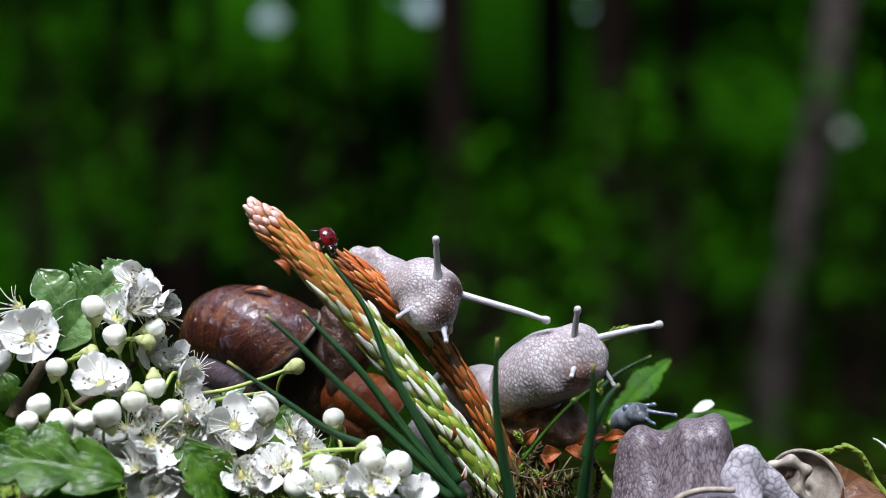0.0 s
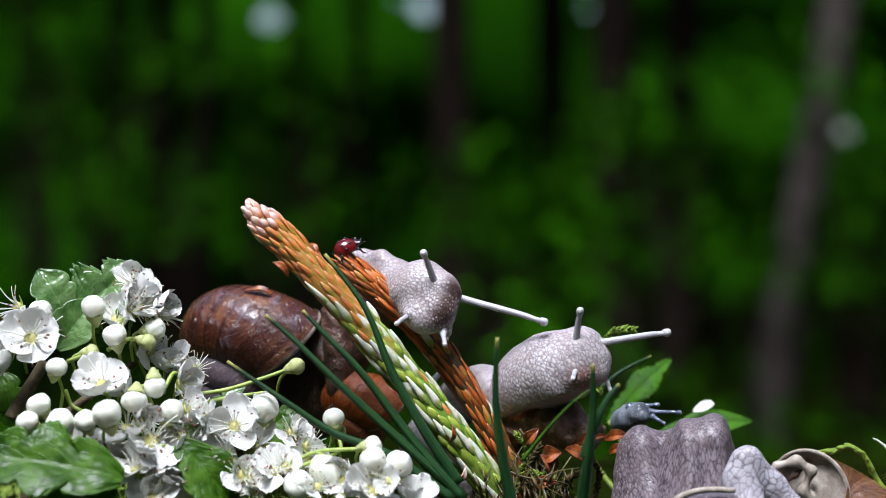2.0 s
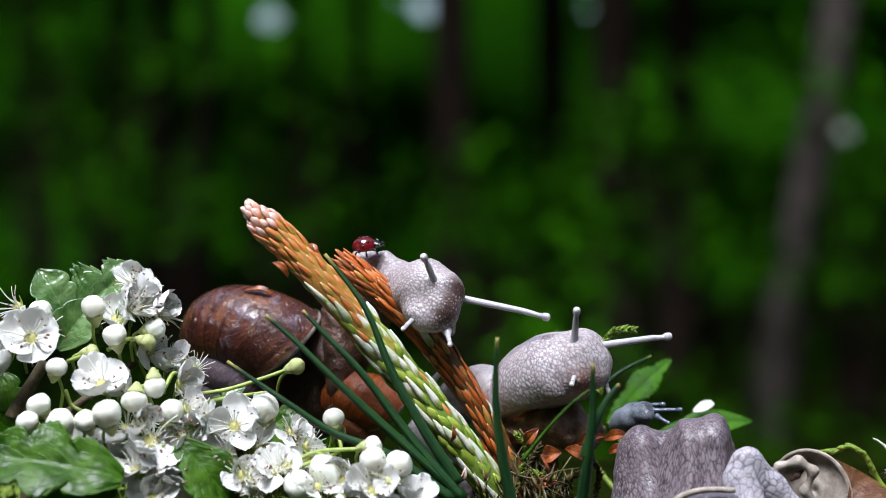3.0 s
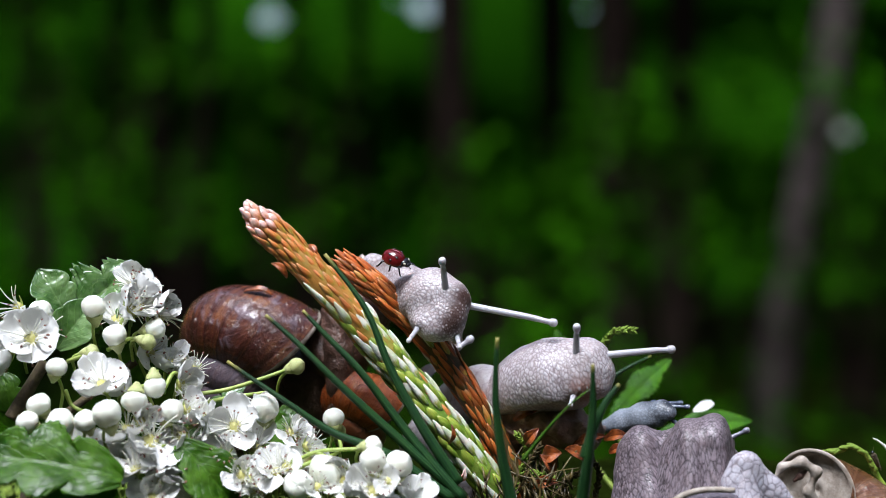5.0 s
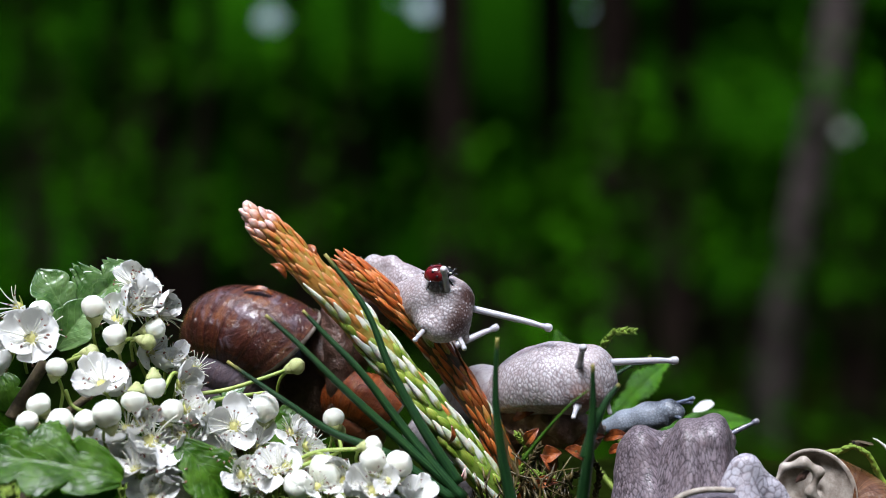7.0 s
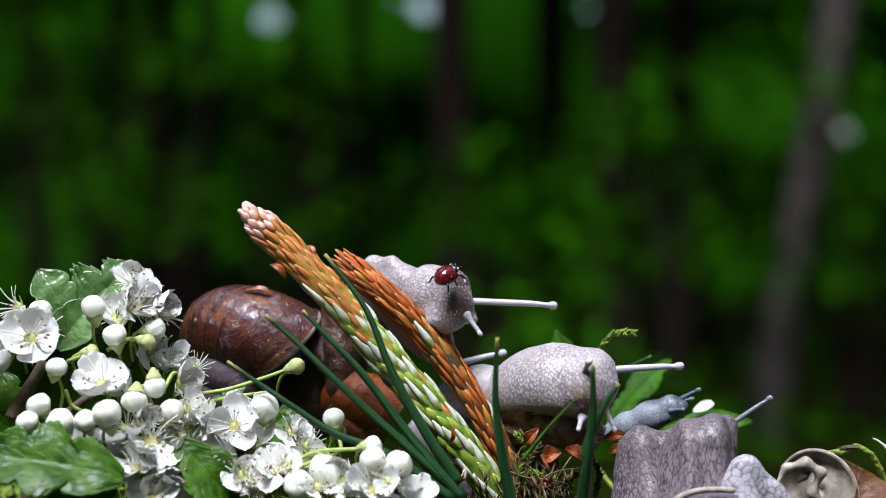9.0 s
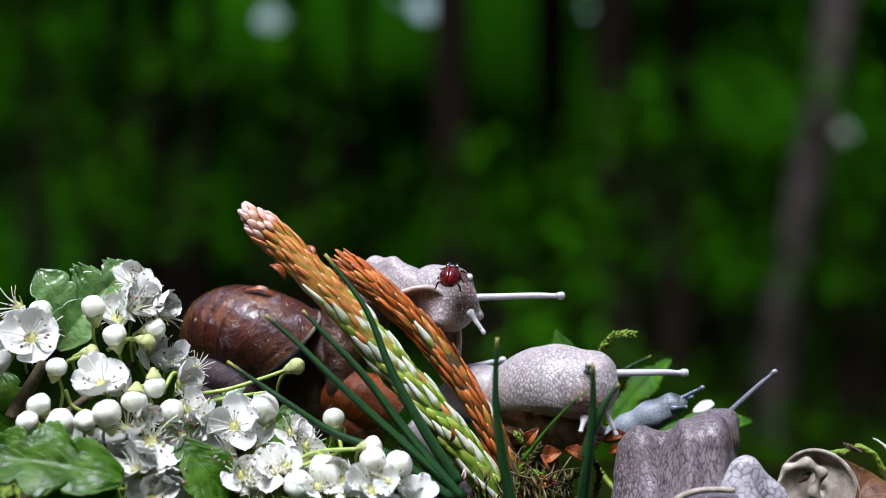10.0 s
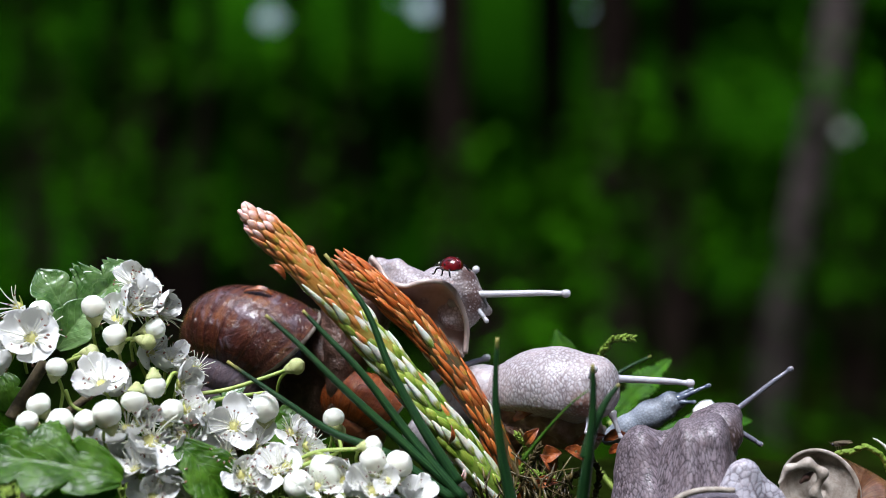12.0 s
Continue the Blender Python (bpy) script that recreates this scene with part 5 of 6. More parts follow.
needle("thin pale forked twig standing in the moss", ((0.11975, 0.02, 0.23775), (0.11707, 0.02, 0.24666), (0.1147, 0.02, 0.24934), (0.11306, 0.02, 0.25023)), 0.00057, M_FILAMENT, "dry_twig", "twig")
needle("light green grass blade beside the pale snail", ((0.01893, -0.03, 0.24978), (0.02348, -0.033, 0.2561), (0.02903, -0.036, 0.26275), (0.03406, -0.038, 0.26713)), 0.00051, M_BLADE, "grass_blade", "grass")
needle("dark green thin leaf stalk behind the pale snail", ((0.04179, 0.03, 0.26229), (0.04785, 0.03, 0.26729), (0.05594, 0.032, 0.27127)), 0.00079, M_NEEDLE, "leaf_stalk", "stalk")


# ---- leaves ----
def pucker(u, v, width):
    """The blade swells between the side veins and sinks along them and the midrib."""
    s = (u * 6.5 - abs(v) * 2.5) % 1.0
    return 0.004 * width * (math.sin(math.pi * s) ** 0.5 * min(1.0, abs(v) * 4) * (1 - abs(v) ** 4) - 0.6 * math.exp(-((v / 0.06) ** 2)))


def leaf_mesh(name, length, width, lobes=3, depth=0.35, fold=0.25, curl=0.15, teeth=0.0, seed=0, n=72, k=31):
    rng = random.Random(seed)
    g = np.zeros((n, k, 3))
    ph = rng.uniform(0, 1)
    for i in range(n):
        u = i / (n - 1)
        w = math.sin(math.pi * min(1, u * 0.97 + 0.02) ** 0.8) ** 0.75
        lob = 1 - depth * (1 - abs(math.sin(math.pi * (u * lobes + ph))) ** 0.55) * 1.3
        too = 1 - teeth * ((u * 16) % 1.0)
        for j in range(k):
            v = 2 * j / (k - 1) - 1
            y = 0.5 * width * w * v * lob * too
            x = length * (u + 0.16 * abs(v) ** 1.5 * (1 - u) * min(1, 5 * u))
            z = fold * abs(y) + curl * length * (u - 0.5) ** 2 * -2 + 0.05 * width * noise.noise((u * 4, v * 1.5, seed)) + pucker(u, v, width) + 0.012 * width * noise.noise((u * 16, v * 9, seed + 5))
            g[i, j] = (x, y, z)
    return sheet(name, g, 0.00022)


def leaf(parent, root, tip, up, width, material, seed=0, label="", **kw):
    L = (Vector(tip) - Vector(root)).length
    return part("leaf", leaf_mesh("leaf", L, width, seed=seed, **kw), material, parent, label, m=stand(root, Vector(tip) - Vector(root), up))


# papery bracts that peel from the long shoot
for i, (p, q, w) in enumerate((((-0.03798, -0.004, 0.29391), (-0.04195, -0.004, 0.29759), 15), ((-0.03102, -0.002, 0.29843), (-0.03314, 0, 0.30243), 14), ((0.00226, -0.006, 0.25074), (0.00309, -0.008, 0.25586), 9), ((0.00394, -0.008, 0.24138), (0.00588, -0.01, 0.24526), 12))):
    b = part("bract", leaf_mesh("bract", (Vector(q) - Vector(p)).length, w / 7000, depth=0.0, fold=0.6, curl=0.5, seed=50 + i, n=12, k=7), M_SC_PINK if i == 3 else M_RUST, shoot_long, "curled papery brown bract", m=stand(p, Vector(q) - Vector(p), (0.6, -1, 0.4)))


# ---- hawthorn ----
def petal_mesh(seed, R):
    rng = random.Random(seed)
    n, k = 12, 11
    g = np.zeros((n, k, 3))
    cup = rng.uniform(0.25, 1.0)
    for i in range(n):
        u = i / (n - 1)
        for j in range(k):
            v = 2 * j / (k - 1) - 1
            w = 0.68 * (math.sin(math.pi * (0.06 + 0.86 * u) ** 1.25) ** 0.6)
            x = R * (u - 0.06 * abs(v) ** 2 * u - 0.05 * u * math.exp(-(v / 0.2) ** 2))
            y = R * w * v
            z = R * (cup * (u - 0.25) ** 2 + cup * 0.9 * (w * v) ** 2 + 0.15 * noise.noise((u * 2.4, v * 1.8, seed * 7.0)) * u + 0.012 * noise.noise((u * 8, v * 7, seed * 3.0)))
            g[i, j] = (x, y, z)
    return sheet("petal", g, 0.00018)


PETALS = [petal_mesh(s, 1.0) for s in range(6)]
for me in PETALS:
    me.materials.append(M_PETAL)


def stamen_mesh(seed):
    """One stamen of unit length along +Z: a bent filament, most with a dark anther."""
    rng = random.Random(seed)
    top = Vector((rng.uniform(-0.1, 0.25), rng.uniform(-0.15, 0.15), 1))
    me = join("stamen", [tube("f", [(0, 0, 0), top * 0.5 + Vector((-0.08, 0, 0)), top], 0.032, 7, 5, 0.7)])
    me.materials.append(M_FILAMENT)
    me.materials.append(M_ANTHER)
    if seed % 2:
        bm = bmesh.new()
        bm.from_mesh(me)
        n = len(bm.faces)
        bmesh.ops.create_icosphere(bm, subdivisions=1, radius=0.075, matrix=Matrix.Translation(top) @ Matrix.Diagonal((1.2, 0.7, 0.7, 1)))
        bm.faces.ensure_lookup_table()
        for f in bm.faces[n:]:
            f.material_index = 1
            f.smooth = True
        bm.to_mesh(me)
        bm.free()
    return me


def join(name, meshes):
    bm = bmesh.new()
    for me in meshes:
        bm.from_mesh(me)
        bpy.data.meshes.remove(me)
    out = bpy.data.meshes.new(name)
    bm.to_mesh(out)
    bm.free()
    out.polygons.foreach_set("use_smooth", [True] * len(out.polygons))
    return out


def dots(name, spots):
    bm = bmesh.new()
    for p, r in spots:
        bmesh.ops.create_icosphere(bm, subdivisions=1, radius=r, matrix=Matrix.Translation(p) @ Matrix.Diagonal((1, 0.75, 0.65, 1)))
    out = bpy.data.meshes.new(name)
    bm.to_mesh(out)
    bm.free()
    out.polygons.foreach_set("use_smooth", [True] * len(out.polygons))
    return out


STAMENS = [stamen_mesh(i) for i in range(9)]


def flower(parent, centre, facing, R, seed, open_by=0.15, petals=5):
    """Hawthorn flower: disc, five round petals, stamens with dark anthers."""
    rng = random.Random(seed)
    z = Vector(facing).normalized()
    if R < 0.0072:
        z = (z + Vector((rng.gauss(0, 0.45), 0, rng.gauss(0, 0.4)))).normalized()
    m = stand(centre, z.orthogonal(), z)
    r = R * 0.24
    pedicel(parent, centre, facing, R * 0.2, seed)
    disc = part("flower", loft("flower", [(0, 0, -0.25 * R, 0.5 * r, 0.5 * r), (0, 0, -0.1 * R, 0.85 * r, 0.85 * r), (0, 0, 0.02 * R, r, r), (0, 0, 0.09 * R, 0.8 * r, 0.8 * r)], 14, 14, (0, 1, 0)), M_DISC, parent, "white five-petalled hawthorn flower", m=m)
    if seed % 4 == 3 and petals == 5:
        petals = (1, 3, 2)[seed % 3]
    for i in range(petals):
        a = 2 * math.pi * (i + rng.uniform(-0.08, 0.08)) / 5
        q = part("petal", PETALS[rng.randrange(6)], M_PETAL, disc, m=Matrix.Identity(4))
        q.matrix_basis = Matrix.Rotation(a, 4, "Z") @ Matrix.Translation((r * 0.7, 0, 0)) @ Matrix.Rotation(-open_by - rng.uniform(-0.45, 0.4), 4, "Y") @ Matrix.Rotation(rng.uniform(-0.3, 0.3), 4, "X") @ Matrix.Diagonal((R * rng.uniform(0.7, 0.98), R * rng.uniform(0.6, 0.92), R * rng.uniform(0.8, 1.2), 1))
    for i in range(5):
        q = part("sepal", SEPAL, M_STEM, disc, m=Matrix.Identity(4))
        q.matrix_basis = Matrix.Rotation(2 * math.pi * (i + 0.5) / 5, 4, "Z") @ Matrix.Translation((0, 0, -0.16 * R)) @ Matrix.Scale(R * 0.42, 4)
    for i in range(18):
        a = 2 * math.pi * (i + rng.uniform(-0.35, 0.35)) / 18
        q = part("stamen", STAMENS[rng.randrange(9)], M_FILAMENT, disc, m=Matrix.Identity(4))
        q.matrix_basis = Matrix.Rotation(a, 4, "Z") @ Matrix.Translation((R * 0.15, 0, R * 0.05)) @ Matrix.Rotation(rng.uniform(0.25, 1.15), 4, "Y") @ Matrix.Scale(R * rng.uniform(0.45, 0.88), 4)
    return disc


def bud_mesh(seed):
    """A closed bud of unit radius: overlapping petals show as soft seams."""
    n, k = 22, 28
    v = []
    lean = 0.12 * noise.noise((seed * 3.3, 1, 0))
    for i in range(n):
        ph = math.pi * i / (n - 1)
        for j in range(k):
            a = 2 * math.pi * j / k
            seam = 0.09 * abs(math.sin(2.5 * (a + 0.5 * ph))) ** 0.4
            r = 0.96 + seam * math.sin(ph) + 0.12 * noise.noise((math.cos(a) * 1.1, math.sin(a) * 1.1, ph + seed * 5)) + lean * math.cos(a)
            v.append((r * math.sin(ph) * math.cos(a), r * math.sin(ph) * math.sin(a), -0.95 * r * math.cos(ph)))
    return mesh_of("bud", v, grid_faces(n, k))


CALYX = loft("calyx", [(0, 0, -1.75, 0.16, 0.16), (0, 0, -1.35, 0.42, 0.42), (0, 0, -1.0, 0.66, 0.66), (0, 0, -0.72, 0.74, 0.74)], 14, 14, (0, 1, 0), lumps=0.05, lump_size=0.5, rnd=(False, False))
BUDS = [bud_mesh(s) for s in range(4)]
SEPAL = sheet("sepal", [[(0.2 + 0.95 * u, 0.34 * v * (1 - u) + 0.01 * v, 0.55 * u * u) for v in (-1, -0.5, 0, 0.5, 1)] for u in np.linspace(0, 1, 7)], 0.05)


def pedicel(parent, centre, up, r, seed):
    """Thin green stalk from the back of a flower or bud down into the sprig."""
    rng = random.Random(seed)
    z = Vector(up).normalized()
    a = Vector(centre) - z * r * 0.85
    b = a - z * 0.00286 + Vector((rng.uniform(-1, 1) * 0.00114, 0.00143, -0.00143))
    c = b + Vector((rng.uniform(-1, 1) * 0.002, 0.00371, -0.00486))
    return part("pedicel", tube("pedicel", spline([c, b, a], 6), 0.00039, 10, 7, 1.1), M_STEM, parent, origin=c)


def bud(parent, centre, r, up, seed, material=M_BUD):
    z = Vector(up).normalized()
    pedicel(parent, centre, up, r, seed)
    rng = random.Random(seed)
    z = (z + Vector((rng.uniform(-0.3, 0.3), 0, rng.uniform(-0.2, 0.2)))).normalized()
    me = BUDS[seed % 4] if material is M_BUD else bud_mesh(seed)
    b = part("bud", me, material, parent, "round white flower bud" if material is M_BUD else "greenish flower bud", m=stand(centre, z.orthogonal(), z) @ Matrix.Diagonal((r * rng.uniform(0.93, 1.06), r * rng.uniform(0.93, 1.06), r * rng.uniform(0.92, 1.1), 1)))
    c = part("calyx", CALYX, M_GREENBUD, b, "yellow-green calyx", m=Matrix.Identity(4))
    c.matrix_basis = Matrix.Identity(4)
    for i in range(5):
        s = part("sepal", SEPAL, M_STEM, b, m=Matrix.Identity(4))
        s.matrix_basis = Matrix.Rotation(2 * math.pi * i / 5 + rng.random(), 4, "Z") @ Matrix.Translation((0, 0, -0.98)) @ Matrix.Scale(0.75, 4)
    return b


def stalk(parent, points, radius=0.00057, material=None):
    return part("stalk", tube("stalk", spline(points, 8), radius, 18, 8, 0.8), material or M_STEM, parent, origin=points[0])


sprig_1 = thing("hawthorn_sprig", (-0.09486, 0, 0.23443), "flowering hawthorn sprig with white blossom, round buds and lobed leaves", "blossom sprig", "hawthorn sprigs")
sprig_2 = thing("hawthorn_sprig", (-0.03136, -0.01, 0.23434), "flowering hawthorn sprig with white blossom and buds on pale green stalks", "blossom sprig", "hawthorn sprigs")
V = (0, -1, 0)
for i, (c, f, r, o) in enumerate((
    ((-0.10164, -0.012, 0.27783), (0.0, -1, 0.2), 62, 0.15), ((-0.07791, -0.006, 0.2849), (0.6, -0.5, 0.6), 58, 0.5), ((-0.08352, -0.016, 0.26667), (-0.05, -0.7, 0.7), 58, 0.3), ((-0.07118, -0.02, 0.25351), (0.0, -0.8, 0.6), 72, 0.2), ((-0.07414, 0, 0.27371), (0.7, -0.4, 0.2), 58, 0.35),
    ((-0.06121, -0.012, 0.25761), (0.5, -0.7, 0.4), 55, 0.5), ((-0.06747, -0.022, 0.24414), (0.2, -0.7, -0.5), 58, 0.3), ((-0.10771, 0, 0.28514), (-0.3, -0.7, 0.6), 52, 0.4), ((-0.07901, -0.014, 0.24737), (-0.3, -0.9, 0.1), 55, 0.3), ((-0.06512, 0.002, 0.26859), (0.5, -0.5, 0.7), 34, 0.7),
    ((-0.06721, -0.014, 0.25015), (0.4, -0.8, 0.2), 56, 0.4), ((-0.07698, -0.018, 0.25607), (-0.2, -0.7, 0.6), 52, 0.3), ((-0.07598, -0.002, 0.28947), (0.4, -0.5, 0.7), 46, 0.6), ((-0.10854, -0.006, 0.27474), (-0.5, -0.8, 0.0), 55, 0.3), ((-0.06196, -0.006, 0.26486), (0.2, -0.8, 0.5), 42, 0.7),
    ((-0.06416, -0.016, 0.2545), (0.2, -0.9, 0.5), 48, 0.3), ((-0.07398, -0.024, 0.2471), (-0.1, -0.7, 0.7), 50, 0.2), ((-0.08271, 0, 0.28229), (0.1, -0.8, 0.6), 46, 0.5), ((-0.07171, -0.002, 0.2852), (0.9, -0.3, 0.4), 46, 0.7), ((-0.06942, 0.002, 0.27146), (0.3, -0.7, 0.6), 48, 0.4), ((-0.07999, -0.008, 0.265), (0.3, -0.8, 0.5), 46, 0.4), ((-0.0884, -0.012, 0.25134), (0.0, -0.8, 0.5), 48, 0.3), ((-0.0699, -0.024, 0.2403), (0.1, -0.7, 0.7), 50, 0.3), ((-0.10088, -0.002, 0.27951), (0.4, -0.8, 0.5), 48, 0.4)
)):
    flower(sprig_1, c, f, r / 7700, 20 + i, o)
for i, (c, f, r, o) in enumerate((
    ((-0.05124, -0.014, 0.2564), (-0.1, -0.9, 0.35), 58, 0.15), ((-0.04032, -0.02, 0.24597), (0.0, -0.5, 0.8), 56, 0.15), ((-0.01679, -0.026, 0.24217), (0.1, -0.8, 0.5), 62, 0.25), ((-0.03641, -0.008, 0.25375), (0.2, -0.6, 0.7), 40, 0.4), ((-0.04432, -0.006, 0.25992), (0.1, -0.6, 0.7), 40, 0.9), ((-0.00737, -0.022, 0.23936), (0.4, -0.7, 0.5), 48, 0.4),
    ((-0.05563, -0.012, 0.24995), (-0.4, -0.8, 0.2), 54, 0.3), ((-0.04657, -0.012, 0.25134), (0.3, -0.7, 0.5), 50, 0.3), ((-0.03332, -0.012, 0.24785), (0.2, -0.8, 0.5), 46, 0.3), ((-0.04718, -0.02, 0.24391), (-0.3, -0.8, 0.4), 46, 0.4), ((-0.02386, -0.02, 0.24391), (-0.3, -0.8, 0.5), 50, 0.3), ((-0.01295, -0.018, 0.24367), (0.1, -0.7, 0.7), 46, 0.5)
)):
    flower(sprig_2, c, f, r / 7700, 40 + i, o)
# blossoms past their prime, with few petals left round the withered stamens
for i, (c, f, r, n) in enumerate((((-0.07568, -0.004, 0.28526), (0.8, -0.5, 0.4), 50, 2), ((-0.071, -0.002, 0.28307), (0.9, -0.3, 0.3), 46, 1), ((-0.07811, -0.002, 0.29089), (0.3, -0.5, 0.8), 46, 2), ((-0.06719, -0.022, 0.24578), (0.5, -0.8, 0.2), 48, 1), ((-0.07323, -0.02, 0.25831), (0.3, -0.8, 0.4), 44, 2), ((-0.06468, -0.01, 0.26654), (0.8, -0.5, 0.3), 44, 2), ((-0.06246, -0.002, 0.26955), (0.8, -0.4, 0.5), 44, 0))):
    flower(sprig_1, c, f, r / 7700, 120 + i, 0.4, n)
for i, (c, f, r, n) in enumerate((((-0.04862, -0.022, 0.24523), (-0.2, -0.9, 0.3), 48, 1), ((-0.03766, -0.01, 0.25464), (0.4, -0.7, 0.5), 46, 1), ((-0.05888, -0.014, 0.25779), (-0.5, -0.8, 0.1), 44, 2), ((-0.04324, -0.018, 0.24436), (0.3, -0.9, 0.2), 46, 0), ((-0.01273, -0.026, 0.24461), (0.6, -0.7, 0.3), 44, 1))):
    flower(sprig_2, c, f, r / 7700, 140 + i, 0.4, n)
for i, (c, f, r, n) in enumerate((((-0.05288, -0.018, 0.24973), (0.1, -0.9, 0.4), 44, 0), ((-0.04534, -0.022, 0.24168), (0.3, -0.9, 0.1), 44, 0), ((-0.06251, -0.016, 0.26087), (0.3, -0.8, 0.5), 42, 1), ((-0.03826, -0.02, 0.2472), (0.2, -0.9, 0.4), 44, 0), ((-0.03019, -0.024, 0.24274), (-0.2, -0.9, 0.3), 40, 1), ((-0.03319, -0.014, 0.25154), (0.3, -0.8, 0.5), 40, 0), ((-0.02239, -0.028, 0.24188), (0.2, -0.9, 0.3), 40, 1))):
    flower(sprig_2, c, f, r / 7700, 160 + i, 0.4, n)
for i, (c, r, up) in enumerate((
    ((-0.08631, -0.012, 0.28578), 21, (0, -0.2, 1)), ((-0.08068, -0.014, 0.27889), 20, (-0.2, -0.3, 1)), ((-0.0942, -0.018, 0.27122), 17, (0, -0.3, 1)), ((-0.09819, -0.02, 0.26229), 20, (-0.4, -0.4, 1)), ((-0.10052, -0.022, 0.25821), 20, (-0.6, -0.4, 0.6)), ((-0.09221, -0.024, 0.25838), 23, (-0.2, -0.6, 0.6)),
    ((-0.08622, -0.024, 0.25866), 19, (0, -0.5, 0.8)), ((-0.08058, -0.026, 0.26059), 23, (0.1, -0.5, 0.9)), ((-0.07457, -0.022, 0.26313), 21, (-0.2, -0.3, -0.9)), ((-0.07037, -0.018, 0.26626), 20, (0, -0.2, -1)), ((-0.06624, -0.018, 0.26061), 20, (0.2, -0.3, 1)), ((-0.10171, 0, 0.28414), 21, (0, -0.4, 1)), ((-0.07155, -0.008, 0.28018), 18, (1, -0.2, 0.1)),
)):
    bud(sprig_1, c, r / 7000, up, 60 + i)
bud(sprig_1, (-0.08659, -0.012, 0.27448), 0.00186, (1, 0, 0), 80, M_GREENBUD)
bud(sprig_1, (-0.07308, -0.01, 0.2769), 0.002, (1, 0, -0.3), 81, M_GREENBUD)
for i, (c, r, up) in enumerate((((-0.02727, -0.008, 0.25797), 18, (0, 0, 1)), ((-0.01679, -0.026, 0.24935), 22, (0, -0.5, 1)), ((-0.01061, -0.024, 0.24818), 23, (0.3, -0.4, 1)), ((-0.02837, -0.018, 0.24615), 30, (0.2, -0.5, 0.8)), ((-0.03454, -0.024, 0.24329), 26, (-0.1, -1, 0.2)), ((-0.01701, -0.02, 0.25241), 15, (1, 0, 0.2)), ((-0.04406, -0.012, 0.26082), 25, (0, -0.6, 0.8)))):
    bud(sprig_2, c, r / 7000, up, 90 + i)
bud(sprig_2, (-0.037, 0, 0.27043), 0.00214, (1, -0.1, 0.5), 99, M_GREENBUD)
bud(sprig_2, (-0.02639, -0.006, 0.25427), 0.00214, (-0.2, 0, 1), 98, M_GREENBUD)
for pts in (((-0.06486, 0, 0.263), (-0.05486, 0, 0.26443), (-0.04486, 0, 0.26757), (-0.03843, 0, 0.26986)), ((-0.06512, 0.002, 0.25998), (-0.05486, 0, 0.26229), (-0.04468, -0.002, 0.26386)), ((-0.04342, -0.016, 0.23874), (-0.03781, -0.017, 0.24632), (-0.03085, -0.018, 0.25056), (-0.01975, -0.02, 0.25145)), ((-0.03911, -0.018, 0.24367), (-0.03291, -0.018, 0.24781), (-0.02565, -0.012, 0.24995), (-0.0262, -0.007, 0.25366)), ((-0.03085, -0.018, 0.25056), (-0.02249, -0.02, 0.24665), (-0.01686, -0.024, 0.24628))):
    stalk(sprig_2, pts)
for pts in (((-0.09328, -0.012, 0.26528), (-0.09119, -0.012, 0.2611), (-0.08491, -0.016, 0.25934)), ((-0.08384, -0.006, 0.27474), (-0.07788, -0.008, 0.27765), (-0.07308, -0.01, 0.2769)), ((-0.09296, -0.01, 0.27214), (-0.08909, -0.012, 0.27365), (-0.08659, -0.012, 0.27448)), ((-0.06916, -0.01, 0.26514), (-0.0669, -0.006, 0.26909), (-0.06486, 0, 0.263))):
    stalk(sprig_1, pts)
stalk(sprig_1, ((-0.10827, -0.004, 0.25763), (-0.10402, -0.004, 0.26471), (-0.09977, -0.004, 0.2718)), 0.00186, M_TWIG)
stalk(sprig_1, ((-0.10629, 0, 0.23443), (-0.10241, 0.002, 0.25138), (-0.08986, 0.004, 0.2627), (-0.07834, 0.004, 0.27134)), 0.00129, M_TWIG)
leaf(sprig_1, (-0.09922, 0.004, 0.2771), (-0.07909, 0.007, 0.29696), (-0.1, -1, 0.35), 0.0215, M_LEAF_WET, 2, "wet deeply lobed leaf with sheen painted in pale blotches", depth=0.5, lobes=3, fold=0.35, teeth=0.22)
leaf(sprig_1, (-0.09543, 0.003, 0.2829), (-0.1031, 0.004, 0.29496), (0.35, -1, 0.3), 0.0125, M_LEAF_WET, 14, "wet lobed leaf with sheen painted in pale blotches", depth=0.2, lobes=2)
leaf(sprig_1, (-0.09771, 0, 0.27471), (-0.08818, 0.001, 0.28726), (0.1, -1, 0.25), 0.012, M_LEAF_WET, 15, "wet lobed leaf with sheen painted in pale blotches", depth=0.15, lobes=2, fold=0.4)
leaf(sprig_1, (-0.07543, -0.036, 0.2471), (-0.11104, -0.034, 0.2522), (0, -0.9, 0.6), 0.02143, M_LEAF_DARK, 3, "dark glossy green leaf", teeth=0.08)
leaf(sprig_1, (-0.09991, -0.03, 0.25179), (-0.07576, -0.034, 0.23889), (0.1, -0.9, 0.6), 0.01857, M_LEAF_DARK, 4, "dark glossy green leaf", teeth=0.08)
leaf(sprig_1, (-0.06364, -0.022, 0.25343), (-0.04903, -0.022, 0.23663), (0.25, -1, 0.3), 0.0145, M_LEAF_DARK, 5, "dark glossy green leaf", depth=0.08)
leaf(sprig_1, (-0.07865, 0.006, 0.26256), (-0.08621, 0.008, 0.27983), (0, -1, 0.3), 0.01429, M_LEAF_DARK, 6, "dark green shaded leaf")
